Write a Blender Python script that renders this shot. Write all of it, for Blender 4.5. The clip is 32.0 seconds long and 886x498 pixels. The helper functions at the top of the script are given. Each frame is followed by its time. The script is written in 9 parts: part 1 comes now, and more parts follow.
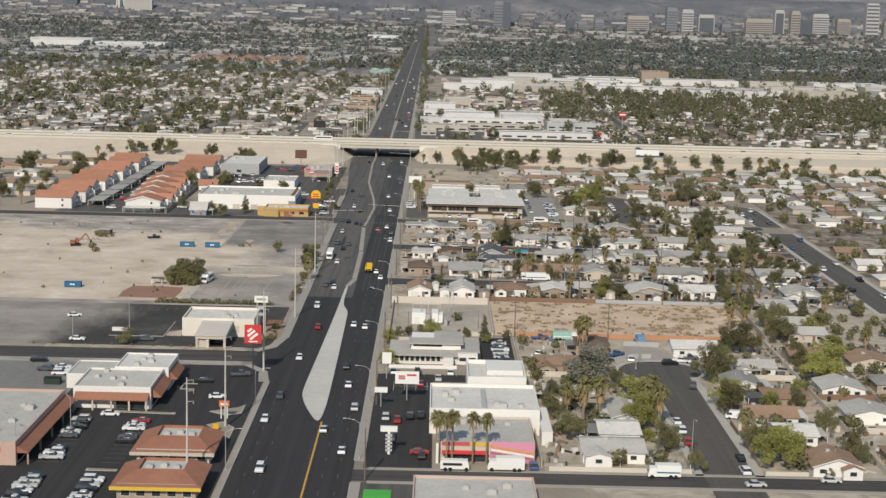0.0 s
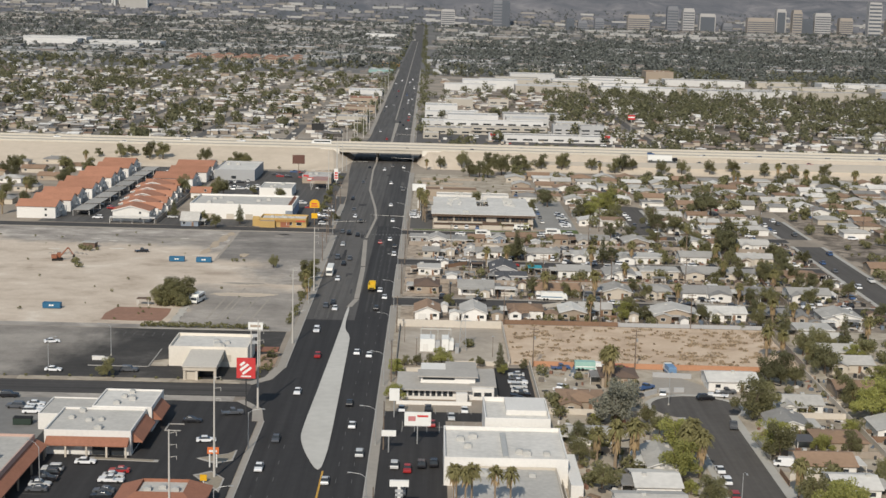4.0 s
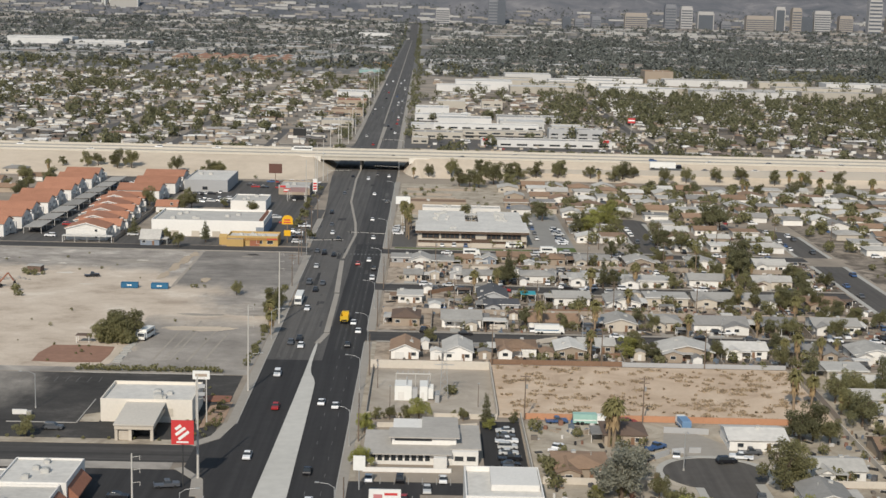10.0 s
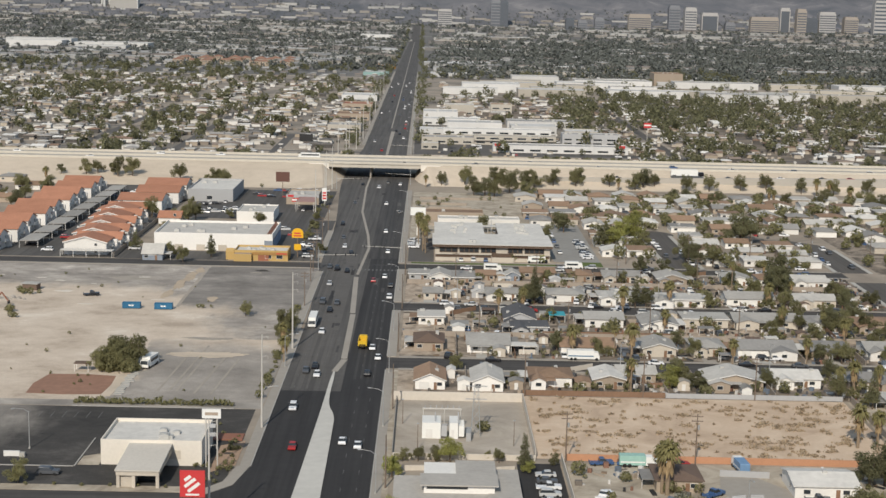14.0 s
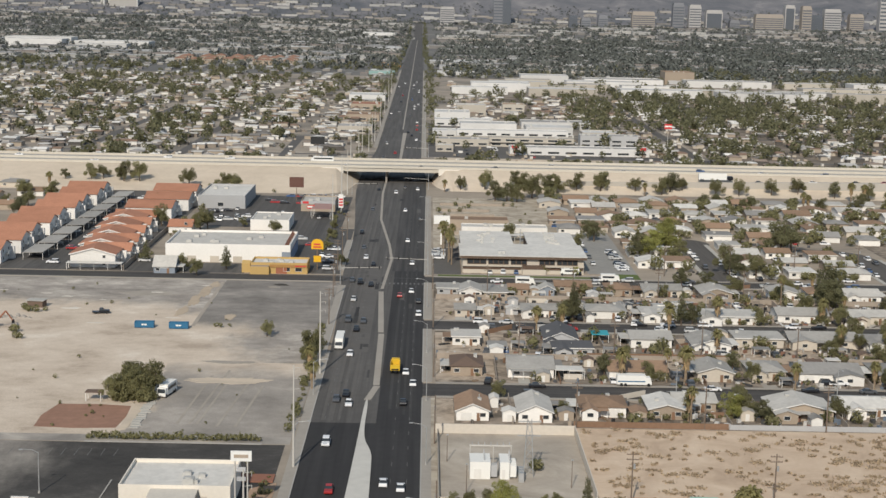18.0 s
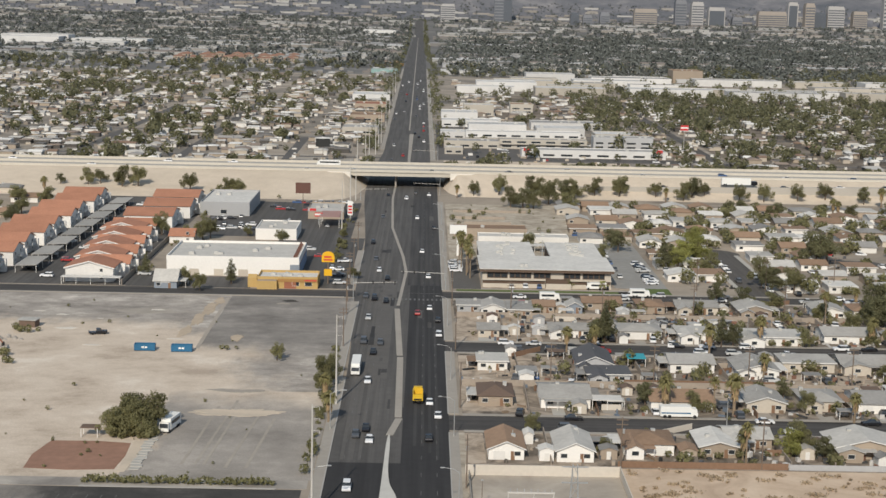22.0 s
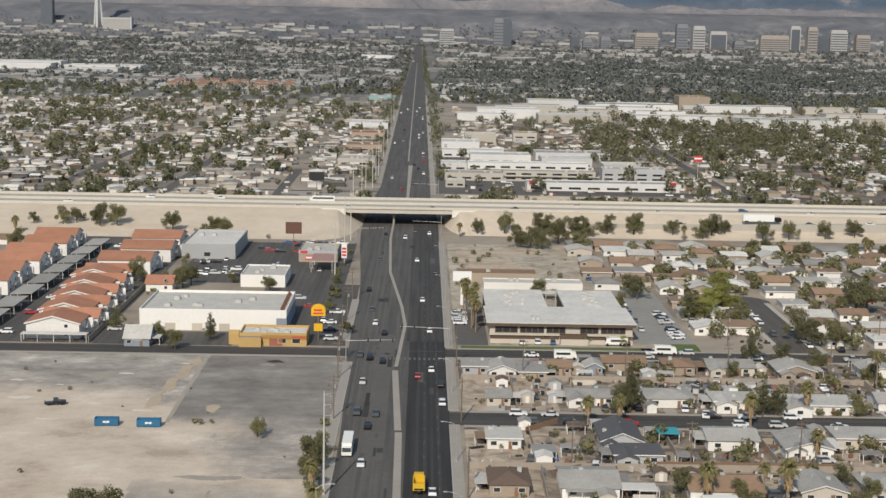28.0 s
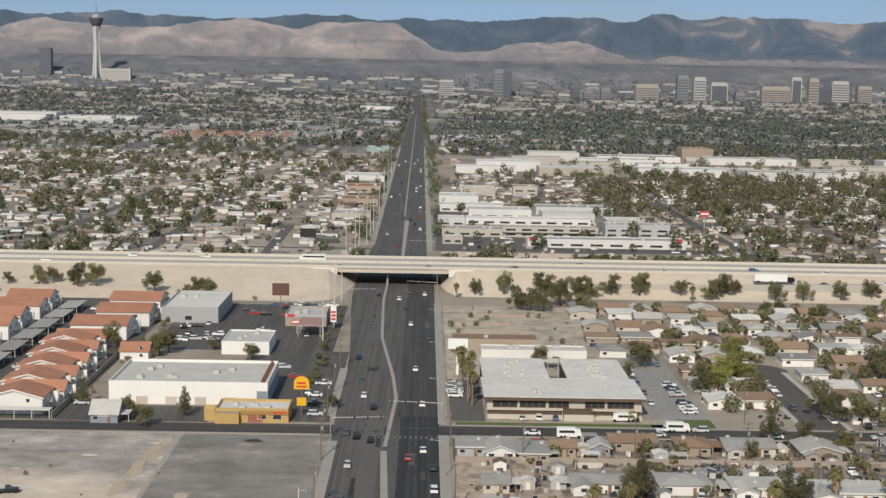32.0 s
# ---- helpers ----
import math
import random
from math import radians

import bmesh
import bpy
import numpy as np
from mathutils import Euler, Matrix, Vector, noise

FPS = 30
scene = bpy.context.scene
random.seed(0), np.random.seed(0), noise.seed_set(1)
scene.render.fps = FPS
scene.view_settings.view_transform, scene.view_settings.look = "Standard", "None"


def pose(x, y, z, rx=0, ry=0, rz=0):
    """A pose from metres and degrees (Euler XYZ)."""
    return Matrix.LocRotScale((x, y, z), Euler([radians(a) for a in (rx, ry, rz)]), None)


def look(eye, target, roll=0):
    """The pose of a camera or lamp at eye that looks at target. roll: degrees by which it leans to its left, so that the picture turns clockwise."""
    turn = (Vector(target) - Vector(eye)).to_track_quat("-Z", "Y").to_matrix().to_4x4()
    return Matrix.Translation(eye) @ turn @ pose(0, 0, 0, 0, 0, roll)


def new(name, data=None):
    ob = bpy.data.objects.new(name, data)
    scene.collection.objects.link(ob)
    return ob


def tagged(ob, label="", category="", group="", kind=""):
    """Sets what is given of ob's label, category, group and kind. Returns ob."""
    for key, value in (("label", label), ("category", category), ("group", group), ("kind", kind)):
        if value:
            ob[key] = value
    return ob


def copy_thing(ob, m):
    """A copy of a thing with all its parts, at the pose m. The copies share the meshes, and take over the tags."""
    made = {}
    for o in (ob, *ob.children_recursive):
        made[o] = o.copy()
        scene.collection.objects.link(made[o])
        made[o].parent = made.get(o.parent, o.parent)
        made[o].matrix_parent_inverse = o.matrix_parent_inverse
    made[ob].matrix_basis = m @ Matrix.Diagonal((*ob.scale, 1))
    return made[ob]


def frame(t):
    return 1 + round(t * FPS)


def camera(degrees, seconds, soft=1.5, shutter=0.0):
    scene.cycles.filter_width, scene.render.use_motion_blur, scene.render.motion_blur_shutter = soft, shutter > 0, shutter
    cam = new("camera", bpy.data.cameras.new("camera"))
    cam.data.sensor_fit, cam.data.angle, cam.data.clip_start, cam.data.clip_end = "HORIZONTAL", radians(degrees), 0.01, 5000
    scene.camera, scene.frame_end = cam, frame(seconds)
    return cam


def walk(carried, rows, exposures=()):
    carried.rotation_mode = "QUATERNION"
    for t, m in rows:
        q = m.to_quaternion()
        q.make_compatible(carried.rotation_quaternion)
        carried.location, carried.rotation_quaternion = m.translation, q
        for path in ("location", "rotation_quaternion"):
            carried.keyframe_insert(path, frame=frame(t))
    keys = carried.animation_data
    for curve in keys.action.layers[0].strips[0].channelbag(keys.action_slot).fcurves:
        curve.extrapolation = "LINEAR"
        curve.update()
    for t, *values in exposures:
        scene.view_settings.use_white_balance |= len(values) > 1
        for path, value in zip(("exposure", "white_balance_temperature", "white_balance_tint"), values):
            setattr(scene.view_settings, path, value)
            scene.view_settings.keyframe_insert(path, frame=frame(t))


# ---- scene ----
cam = camera(33.6, 32.0, soft=1.5)
# seconds, eye x, y, z, heading to the right, pitch, lean
PATH = [
    (0, 24.93, -30, 106.54, 0.425, -9.664, 1.392),
    (0.5, 23.4, -25.59, 106.51, 0.421, -9.639, 1.407),
    (1, 21.76, -21.12, 106.47, 0.417, -9.64, 1.42),
    (1.5, 20.36, -16.46, 106.42, 0.445, -9.658, 1.432),
    (2, 19.6, -11.35, 106.39, 0.459, -9.699, 1.435),
    (2.5, 19.63, -5.82, 106.39, 0.495, -9.678, 1.445),
    (3, 19.97, -0.33, 106.36, 0.501, -9.707, 1.465),
    (3.5, 20.32, 5.14, 106.32, 0.524, -9.717, 1.476),
    (5.5, 22.34, 29.76, 105.92, 0.603, -9.728, 1.49),
    (6, 22.83, 34.6, 105.86, 0.602, -9.732, 1.471),
    (6.5, 23.23, 39.31, 105.79, 0.613, -9.742, 1.445),
    (7, 23.65, 44.01, 105.71, 0.613, -9.745, 1.43),
    (7.5, 24.16, 48.78, 105.64, 0.621, -9.748, 1.417),
    (8, 24.58, 53.48, 105.56, 0.642, -9.767, 1.399),
    (8.5, 24.99, 58.06, 105.49, 0.64, -9.761, 1.38),
    (9, 25.33, 62.49, 105.44, 0.651, -9.76, 1.364),
    (9.5, 25.76, 66.82, 105.38, 0.662, -9.759, 1.359),
    (10, 26.17, 71.09, 105.32, 0.67, -9.765, 1.355),
    (10.5, 26.39, 75.4, 105.27, 0.691, -9.762, 1.353),
    (11, 26.13, 79.69, 105.21, 0.685, -9.748, 1.357),
    (11.5, 25.11, 83.9, 105.16, 0.666, -9.716, 1.347),
    (12, 23.48, 88.07, 105.11, 0.655, -9.711, 1.333),
    (12.5, 21.91, 92.19, 105.07, 0.653, -9.712, 1.322),
    (13, 20.79, 96.3, 105.03, 0.664, -9.73, 1.319),
    (13.5, 19.92, 100.4, 105.01, 0.684, -9.738, 1.315),
    (14, 18.67, 104.43, 104.98, 0.682, -9.717, 1.325),
    (14.5, 16.7, 108.39, 104.95, 0.688, -9.724, 1.318),
    (15, 14.22, 112.32, 104.93, 0.686, -9.721, 1.305),
    (15.5, 11.71, 116.22, 104.91, 0.673, -9.733, 1.303),
    (17.5, 7.6, 132.64, 104.64, 0.71, -9.801, 1.249),
    (18, 7.76, 136.84, 104.63, 0.733, -9.806, 1.243),
    (18.5, 7.92, 141, 104.62, 0.761, -9.813, 1.253),
    (19, 7.54, 145.08, 104.6, 0.766, -9.779, 1.27),
    (19.5, 6.39, 149.09, 104.58, 0.775, -9.751, 1.263),
    (20, 4.82, 153.09, 104.54, 0.782, -9.757, 1.261),
    (20.5, 3.52, 157.22, 104.51, 0.799, -9.774, 1.265),
    (21, 2.37, 161.53, 104.49, 0.818, -9.777, 1.267),
    (21.5, 1.32, 165.99, 104.45, 0.822, -9.858, 1.266),
    (22, 0.57, 170.58, 104.42, 0.822, -9.915, 1.263),
    (22.5, 0.11, 175.17, 104.39, 0.848, -9.94, 1.247),
    (23, 0.07, 179.61, 104.35, 0.871, -9.954, 1.245),
    (23.5, 0.03, 183.95, 104.31, 0.868, -9.94, 1.238),
    (24, -0.24, 188.24, 104.25, 0.843, -9.941, 1.249),
    (24.5, -0.64, 192.55, 104.21, 0.857, -10.117, 1.245),
    (25, -1.2, 196.98, 104.19, 0.842, -10.318, 1.231),
    (25.5, -1.81, 201.53, 104.18, 0.845, -10.905, 1.202),
    (26, -1.435, 205.975, 104.195, 0.843, -11.28, 1.179),
    (26.5, -1.06, 210.42, 104.21, 0.842, -11.42, 1.156),
    (27, -0.685, 214.865, 104.225, 0.84, -11.2, 1.134),
    (27.5, -0.31, 219.31, 104.24, 0.839, -10.503, 1.111),
    (28, -0, 223.78, 104.25, 0.831, -8.975, 1.086),
    (28.5, 0.41, 228.2, 104.23, 0.803, -7.317, 1.076),
    (29, 0.79, 232.54, 104.2, 0.789, -7.024, 1.071),
    (29.5, 1.18, 236.87, 104.16, 0.792, -7.026, 1.068),
    (30, 1.56, 241.21, 104.13, 0.785, -7.023, 1.066),
    (30.5, 1.95, 245.59, 104.1, 0.78, -7.022, 1.066),
    (31, 2.27, 250.02, 104.07, 0.785, -7.026, 1.066),
    (31.5, 2.44, 254.52, 104.06, 0.777, -7.02, 1.07),
    (32, 2.49, 259.03, 104.04, 0.776, -7.013, 1.083),
]


def aim(t, x, y, z, turn, pitch, lean):
    a, p = radians(turn), radians(pitch)
    way = Vector((math.sin(a) * math.cos(p), math.cos(a) * math.cos(p), math.sin(p)))
    return t, look((x, y, z), Vector((x, y, z)) + way * 10, lean)


walk(cam, [aim(*row) for row in PATH])

# ---------------------------------------------------------------- light
SUN_TURN, SUN_HIGH = 13.0, 36.0
sky_world = bpy.data.worlds.new("sky")
scene.world = sky_world
sky_world.use_nodes = True
_n = sky_world.node_tree.nodes
_sky = _n.new("ShaderNodeTexSky")
_sky.sky_type, _sky.sun_disc = "NISHITA", False
_sky.sun_elevation, _sky.sun_rotation = radians(SUN_HIGH), radians(180 + SUN_TURN)
_sky.air_density, _sky.dust_density = 1.0, 0.8
_n["Background"].inputs[1].default_value = 0.115
_tc, _mp = _n.new("ShaderNodeTexCoord"), _n.new("ShaderNodeMapping")
_mp.inputs["Location"].default_value = (0, 0, 0.22)
sky_world.node_tree.links.new(_tc.outputs["Generated"], _mp.inputs[0])
sky_world.node_tree.links.new(_mp.outputs[0], _sky.inputs[0])
# thin broken cloud over the whole sky
_cm, _cn, _cr, _mx = _n.new("ShaderNodeMapping"), _n.new("ShaderNodeTexNoise"), _n.new("ShaderNodeValToRGB"), _n.new("ShaderNodeMix")
_cm.inputs["Scale"].default_value = (6, 6, 42)
_cn.inputs["Scale"].default_value, _cn.inputs["Detail"].default_value = 1.0, 7.0
_cr.color_ramp.elements[0].position, _cr.color_ramp.elements[1].position = 0.40, 0.72
_cr.color_ramp.elements[0].color, _cr.color_ramp.elements[1].color = (0.25, 0.25, 0.25, 1), (0.7, 0.7, 0.7, 1)
_mx.data_type = "RGBA"
_mx.inputs["B"].default_value = (2.9, 3.75, 4.3, 1)
sky_world.node_tree.links.new(_tc.outputs["Generated"], _cm.inputs[0])
sky_world.node_tree.links.new(_cm.outputs[0], _cn.inputs["Vector"])
sky_world.node_tree.links.new(_cn.outputs["Fac"], _cr.inputs[0])
sky_world.node_tree.links.new(_cr.outputs[0], _mx.inputs["Factor"])
sky_world.node_tree.links.new(_sky.outputs[0], _mx.inputs["A"])
sky_world.node_tree.links.new(_mx.outputs["Result"], _n["Background"].inputs[0])
sun = new("sun", bpy.data.lights.new("sun", "SUN"))
sun.data.energy, sun.data.angle, sun.data.color = 3.65, radians(0.8), (1.0, 0.922, 0.805)
_a, _e = radians(SUN_TURN), radians(SUN_HIGH)
sun.matrix_world = look((0, 0, 300), Vector((0, 0, 300)) + Vector((math.sin(_a) * math.cos(_e), math.cos(_a) * math.cos(_e), -math.sin(_e))))
scene.view_settings.exposure = 0.0

# ---------------------------------------------------------------- materials
MATS = {}


def mat(name, col, rough=0.85, metal=0.0, var=0.12, fine=1.5, broad=0.08, bump=0.0, rnd=0.0, second=None, share=0.5, isle=0.0, spec=0.3):
    """A procedural paint, earth or metal: fine grain and broad stains round a base colour, or a mix of two colours."""
    if name in MATS:
        return MATS[name]
    m = bpy.data.materials.new(name)
    m.use_nodes = True
    nt = m.node_tree
    b = nt.nodes["Principled BSDF"]
    b.inputs["Roughness"].default_value, b.inputs["Metallic"].default_value = rough, metal
    b.inputs["Specular IOR Level"].default_value = spec
    geo = nt.nodes.new("ShaderNodeNewGeometry")

    def noise_at(scale, detail=3.0):
        n = nt.nodes.new("ShaderNodeTexNoise")
        n.inputs["Scale"].default_value, n.inputs["Detail"].default_value = scale, detail
        nt.links.new(geo.outputs["Position"], n.inputs["Vector"])
        return n.outputs["Fac"]

    def op(kind, a, bb, c=None):
        n = nt.nodes.new("ShaderNodeMath")
        n.operation = kind
        for k, v in enumerate((a, bb, c)):
            if v is None:
                continue
            if isinstance(v, (int, float)):
                n.inputs[k].default_value = v
            else:
                nt.links.new(v, n.inputs[k])
        return n.outputs[0]

    f1, f2 = noise_at(fine), noise_at(broad)
    total = op("MULTIPLY_ADD", f1, 2 * var, 1 - 2 * var)
    total = op("MULTIPLY_ADD", f2, 2 * var, total)
    if rnd:
        info = nt.nodes.new("ShaderNodeObjectInfo")
        total = op("MULTIPLY_ADD", info.outputs["Random"], 2 * rnd, op("SUBTRACT", total, rnd))
    if isle:
        total = op("MULTIPLY_ADD", geo.outputs["Random Per Island"], 2 * isle, op("SUBTRACT", total, isle))
    base = nt.nodes.new("ShaderNodeRGB")
    base.outputs[0].default_value = (*col, 1)
    colour = base.outputs[0]
    if second:
        ramp = nt.nodes.new("ShaderNodeValToRGB")
        ramp.color_ramp.elements[0].position, ramp.color_ramp.elements[1].position = share - 0.06, share + 0.06
        ramp.color_ramp.elements[0].color, ramp.color_ramp.elements[1].color = (*col, 1), (*second, 1)
        nt.links.new(op("MULTIPLY_ADD", f1, 0.35, op("MULTIPLY", f2, 0.65)), ramp.inputs[0])
        colour = ramp.outputs[0]
    sc = nt.nodes.new("ShaderNodeVectorMath")
    sc.operation = "SCALE"
    nt.links.new(colour, sc.inputs[0])
    nt.links.new(total, sc.inputs["Scale"])
    nt.links.new(sc.outputs[0], b.inputs["Base Color"])
    if bump:
        bp = nt.nodes.new("ShaderNodeBump")
        bp.inputs["Strength"].default_value, bp.inputs["Distance"].default_value = bump, 0.2
        nt.links.new(noise_at(fine * 2), bp.inputs["Height"])
        nt.links.new(bp.outputs[0], b.inputs["Normal"])
    MATS[name] = m
    return m


def earth_mat(name, cols, scale=0.03, detail=9.0, twist=1.2, low=0.32, high=0.7, strata=1.0, scrub=None):
    """Ground of several tones, from dark to pale, in ragged natural patches; strata above 1 lays them in level beds,
    scrub = (colour, z0, z1) mixes one colour over the foot of a slope.
    """
    m = mat(name, cols[0], 0.95, var=0.08, fine=0.9, broad=0.2, spec=0.1)
    nt = m.node_tree
    geo = [n for n in nt.nodes if n.bl_idname == "ShaderNodeNewGeometry"][0]
    n = nt.nodes.new("ShaderNodeTexNoise")
    n.inputs["Scale"].default_value, n.inputs["Detail"].default_value = scale, detail
    n.inputs["Roughness"].default_value, n.inputs["Distortion"].default_value = 0.62, twist
    beds = nt.nodes.new("ShaderNodeMapping")
    beds.inputs["Scale"].default_value = (1, 1, strata)
    nt.links.new(geo.outputs["Position"], beds.inputs["Vector"])
    nt.links.new(beds.outputs[0], n.inputs["Vector"])
    ramp = nt.nodes.new("ShaderNodeValToRGB")
    while len(ramp.color_ramp.elements) < len(cols):
        ramp.color_ramp.elements.new(0.5)
    for k, c in enumerate(cols):
        ramp.color_ramp.elements[k].position = low + (high - low) * k / (len(cols) - 1)
        ramp.color_ramp.elements[k].color = (*c, 1)
    nt.links.new(n.outputs["Fac"], ramp.inputs[0])
    sc = [q for q in nt.nodes if q.bl_idname == "ShaderNodeVectorMath"][0]
    tone = ramp.outputs[0]
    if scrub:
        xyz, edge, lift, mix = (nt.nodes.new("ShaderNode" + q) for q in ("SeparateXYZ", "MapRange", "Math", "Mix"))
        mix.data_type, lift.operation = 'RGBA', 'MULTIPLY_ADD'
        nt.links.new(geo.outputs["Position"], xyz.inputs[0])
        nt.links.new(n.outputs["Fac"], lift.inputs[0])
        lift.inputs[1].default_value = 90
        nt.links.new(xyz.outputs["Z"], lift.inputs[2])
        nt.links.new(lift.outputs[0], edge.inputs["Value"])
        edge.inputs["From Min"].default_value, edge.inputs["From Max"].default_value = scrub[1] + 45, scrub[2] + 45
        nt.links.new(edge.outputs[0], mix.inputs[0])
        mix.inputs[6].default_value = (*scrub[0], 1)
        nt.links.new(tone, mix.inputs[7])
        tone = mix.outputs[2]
    nt.links.new(tone, sc.inputs[0])
    return m


def palette_mat(name, cols, rough=0.85, var=0.1, per_island=True):
    """One of several colours for every loose piece, or for every object."""
    m = mat(name, cols[0], rough, var=var)
    nt = m.node_tree
    ramp = nt.nodes.new("ShaderNodeValToRGB")
    ramp.color_ramp.interpolation = "CONSTANT"
    while len(ramp.color_ramp.elements) < len(cols):
        ramp.color_ramp.elements.new(0.5)
    for k, c in enumerate(cols):
        ramp.color_ramp.elements[k].position = k / len(cols)
        ramp.color_ramp.elements[k].color = (*c, 1)
    if per_island:
        src = [n for n in nt.nodes if n.bl_idname == "ShaderNodeNewGeometry"][0].outputs["Random Per Island"]
    else:
        src = nt.nodes.new("ShaderNodeObjectInfo").outputs["Random"]
    nt.links.new(src, ramp.inputs[0])
    sc = [n for n in nt.nodes if n.bl_idname == "ShaderNodeVectorMath"][0]
    nt.links.new(ramp.outputs[0], sc.inputs[0])
    return m


def leafy(name, col, **kw):
    """Foliage: a matt leaf that also lets light through."""
    m = mat(name, col, 0.8, fine=0.8, broad=0.1, **kw)
    nt = m.node_tree
    tl, mx = nt.nodes.new("ShaderNodeBsdfTranslucent"), nt.nodes.new("ShaderNodeMixShader")
    mx.inputs[0].default_value = 0.48
    sc = [q for q in nt.nodes if q.bl_idname == "ShaderNodeVectorMath"][0]
    nt.links.new(sc.outputs[0], tl.inputs["Color"])
    nt.links.new(nt.nodes["Principled BSDF"].outputs[0], mx.inputs[1])
    nt.links.new(tl.outputs[0], mx.inputs[2])
    nt.links.new(mx.outputs[0], nt.nodes["Material Output"].inputs[0])
    return m


def glass_mat(name, col, rough=0.08):
    m = mat(name, col, rough, var=0.05, spec=0.6)
    return m


def blend_ground(name, base, *layers):
    """Grounds that run into one another raggedly. A layer: its tones, wide of ragged edge, and lines (x, y, away, soft) past any of which it begins."""
    m = bpy.data.materials.new(name)
    m.use_nodes = True
    nt = m.node_tree
    geo, sep = nt.nodes.new("ShaderNodeNewGeometry"), nt.nodes.new("ShaderNodeSeparateXYZ")
    nt.links.new(geo.outputs["Position"], sep.inputs[0])

    def math_node(kind, *values):
        n = nt.nodes.new("ShaderNodeMath")
        n.operation = kind
        for k, v in enumerate(values):
            if isinstance(v, (int, float)):
                n.inputs[k].default_value = v
            else:
                nt.links.new(v, n.inputs[k])
        return n.outputs[0]

    def noise_of(scale, stretch, detail, rough=0.6):
        mp, n = nt.nodes.new("ShaderNodeMapping"), nt.nodes.new("ShaderNodeTexNoise")
        mp.inputs["Scale"].default_value = stretch
        n.inputs["Scale"].default_value, n.inputs["Detail"].default_value, n.inputs["Roughness"].default_value = scale, detail, rough
        nt.links.new(geo.outputs["Position"], mp.inputs[0])
        nt.links.new(mp.outputs[0], n.inputs["Vector"])
        return n.outputs["Fac"]

    def tones(fac, cols, low, high):
        r = nt.nodes.new("ShaderNodeValToRGB")
        while len(r.color_ramp.elements) < len(cols):
            r.color_ramp.elements.new(0.5)
        for k, c in enumerate(cols):
            r.color_ramp.elements[k].position, r.color_ramp.elements[k].color = low + (high - low) * k / (len(cols) - 1), (*c, 1)
        nt.links.new(fac, r.inputs[0])
        return r.outputs[0]

    waver = math_node("ADD", math_node("MULTIPLY_ADD", noise_of(0.045, (1, 0.6, 1), 8, 0.65), 70, -35), math_node("MULTIPLY_ADD", noise_of(0.3, (1, 0.5, 1), 6), 14, -7))
    colour = tones(noise_of(0.05, (0.85, 1, 1), 12, 0.72), base, 0.36, 0.64)
    for cols, wide, terms in layers:
        mask = None
        for cx, cy, away, soft in terms:
            d = math_node("ADD", math_node("ADD", math_node("MULTIPLY", sep.outputs[0], cx), math_node("MULTIPLY_ADD", sep.outputs[1], cy, away)), math_node("MULTIPLY", waver, wide))
            rg = nt.nodes.new("ShaderNodeMapRange")
            rg.interpolation_type = "SMOOTHSTEP"
            rg.inputs["From Min"].default_value, rg.inputs["From Max"].default_value = -soft, soft
            nt.links.new(d, rg.inputs["Value"])
            mask = rg.outputs[0] if mask is None else math_node("MAXIMUM", mask, rg.outputs[0])
        mx = nt.nodes.new("ShaderNodeMix")
        mx.data_type = "RGBA"
        nt.links.new(mask, mx.inputs["Factor"])
        nt.links.new(colour, mx.inputs["A"])
        nt.links.new(tones(noise_of(0.08, (0.7, 1, 1), 12, 0.74), cols, 0.35, 0.65), mx.inputs["B"])
        colour = mx.outputs["Result"]
    sc = nt.nodes.new("ShaderNodeVectorMath")
    sc.operation = "SCALE"
    nt.links.new(colour, sc.inputs[0])
    nt.links.new(math_node("MULTIPLY_ADD", noise_of(2.2, (1, 1, 1), 3), 0.5, 0.75), sc.inputs["Scale"])
    p = nt.nodes["Principled BSDF"]
    p.inputs["Roughness"].default_value, p.inputs["Specular IOR Level"].default_value = 0.95, 0.1
    nt.links.new(sc.outputs[0], p.inputs["Base Color"])
    return m


M_EARTH = earth_mat("desert earth", [(0.21, 0.18, 0.15), (0.31, 0.265, 0.215), (0.38, 0.325, 0.26)], 0.02)
M_DIRT = earth_mat("bare graded dirt", [(0.35, 0.305, 0.26), (0.45, 0.39, 0.32), (0.53, 0.445, 0.35), (0.58, 0.485, 0.38), (0.66, 0.58, 0.49)], 0.022, 12.0, 1.2, 0.32, 0.68)
M_GRAVEL = earth_mat("grey gravel lot", [(0.22, 0.20, 0.18), (0.30, 0.275, 0.245), (0.38, 0.345, 0.305), (0.48, 0.435, 0.38)], 0.05)
M_SCRUB = earth_mat("sandy scrub lot", [(0.44, 0.33, 0.24), (0.54, 0.415, 0.305), (0.62, 0.495, 0.375)], 0.06)
# Darkened yard: cloud shade over the tract is put into its tones.
M_YARD = earth_mat("dry yard", [(0.12, 0.102, 0.084), (0.19, 0.16, 0.13), (0.265, 0.222, 0.18), (0.36, 0.305, 0.247)], 0.12, 9.0, 1.2, 0.38, 0.62)
M_YARD_P = earth_mat("pale dry yard", [(0.25, 0.215, 0.17), (0.36, 0.31, 0.245), (0.44, 0.385, 0.31), (0.52, 0.46, 0.375)], 0.11)
M_LOT = mat("sun-bleached asphalt", (0.20, 0.193, 0.182), 0.9, var=0.18, fine=0.4, broad=0.05)
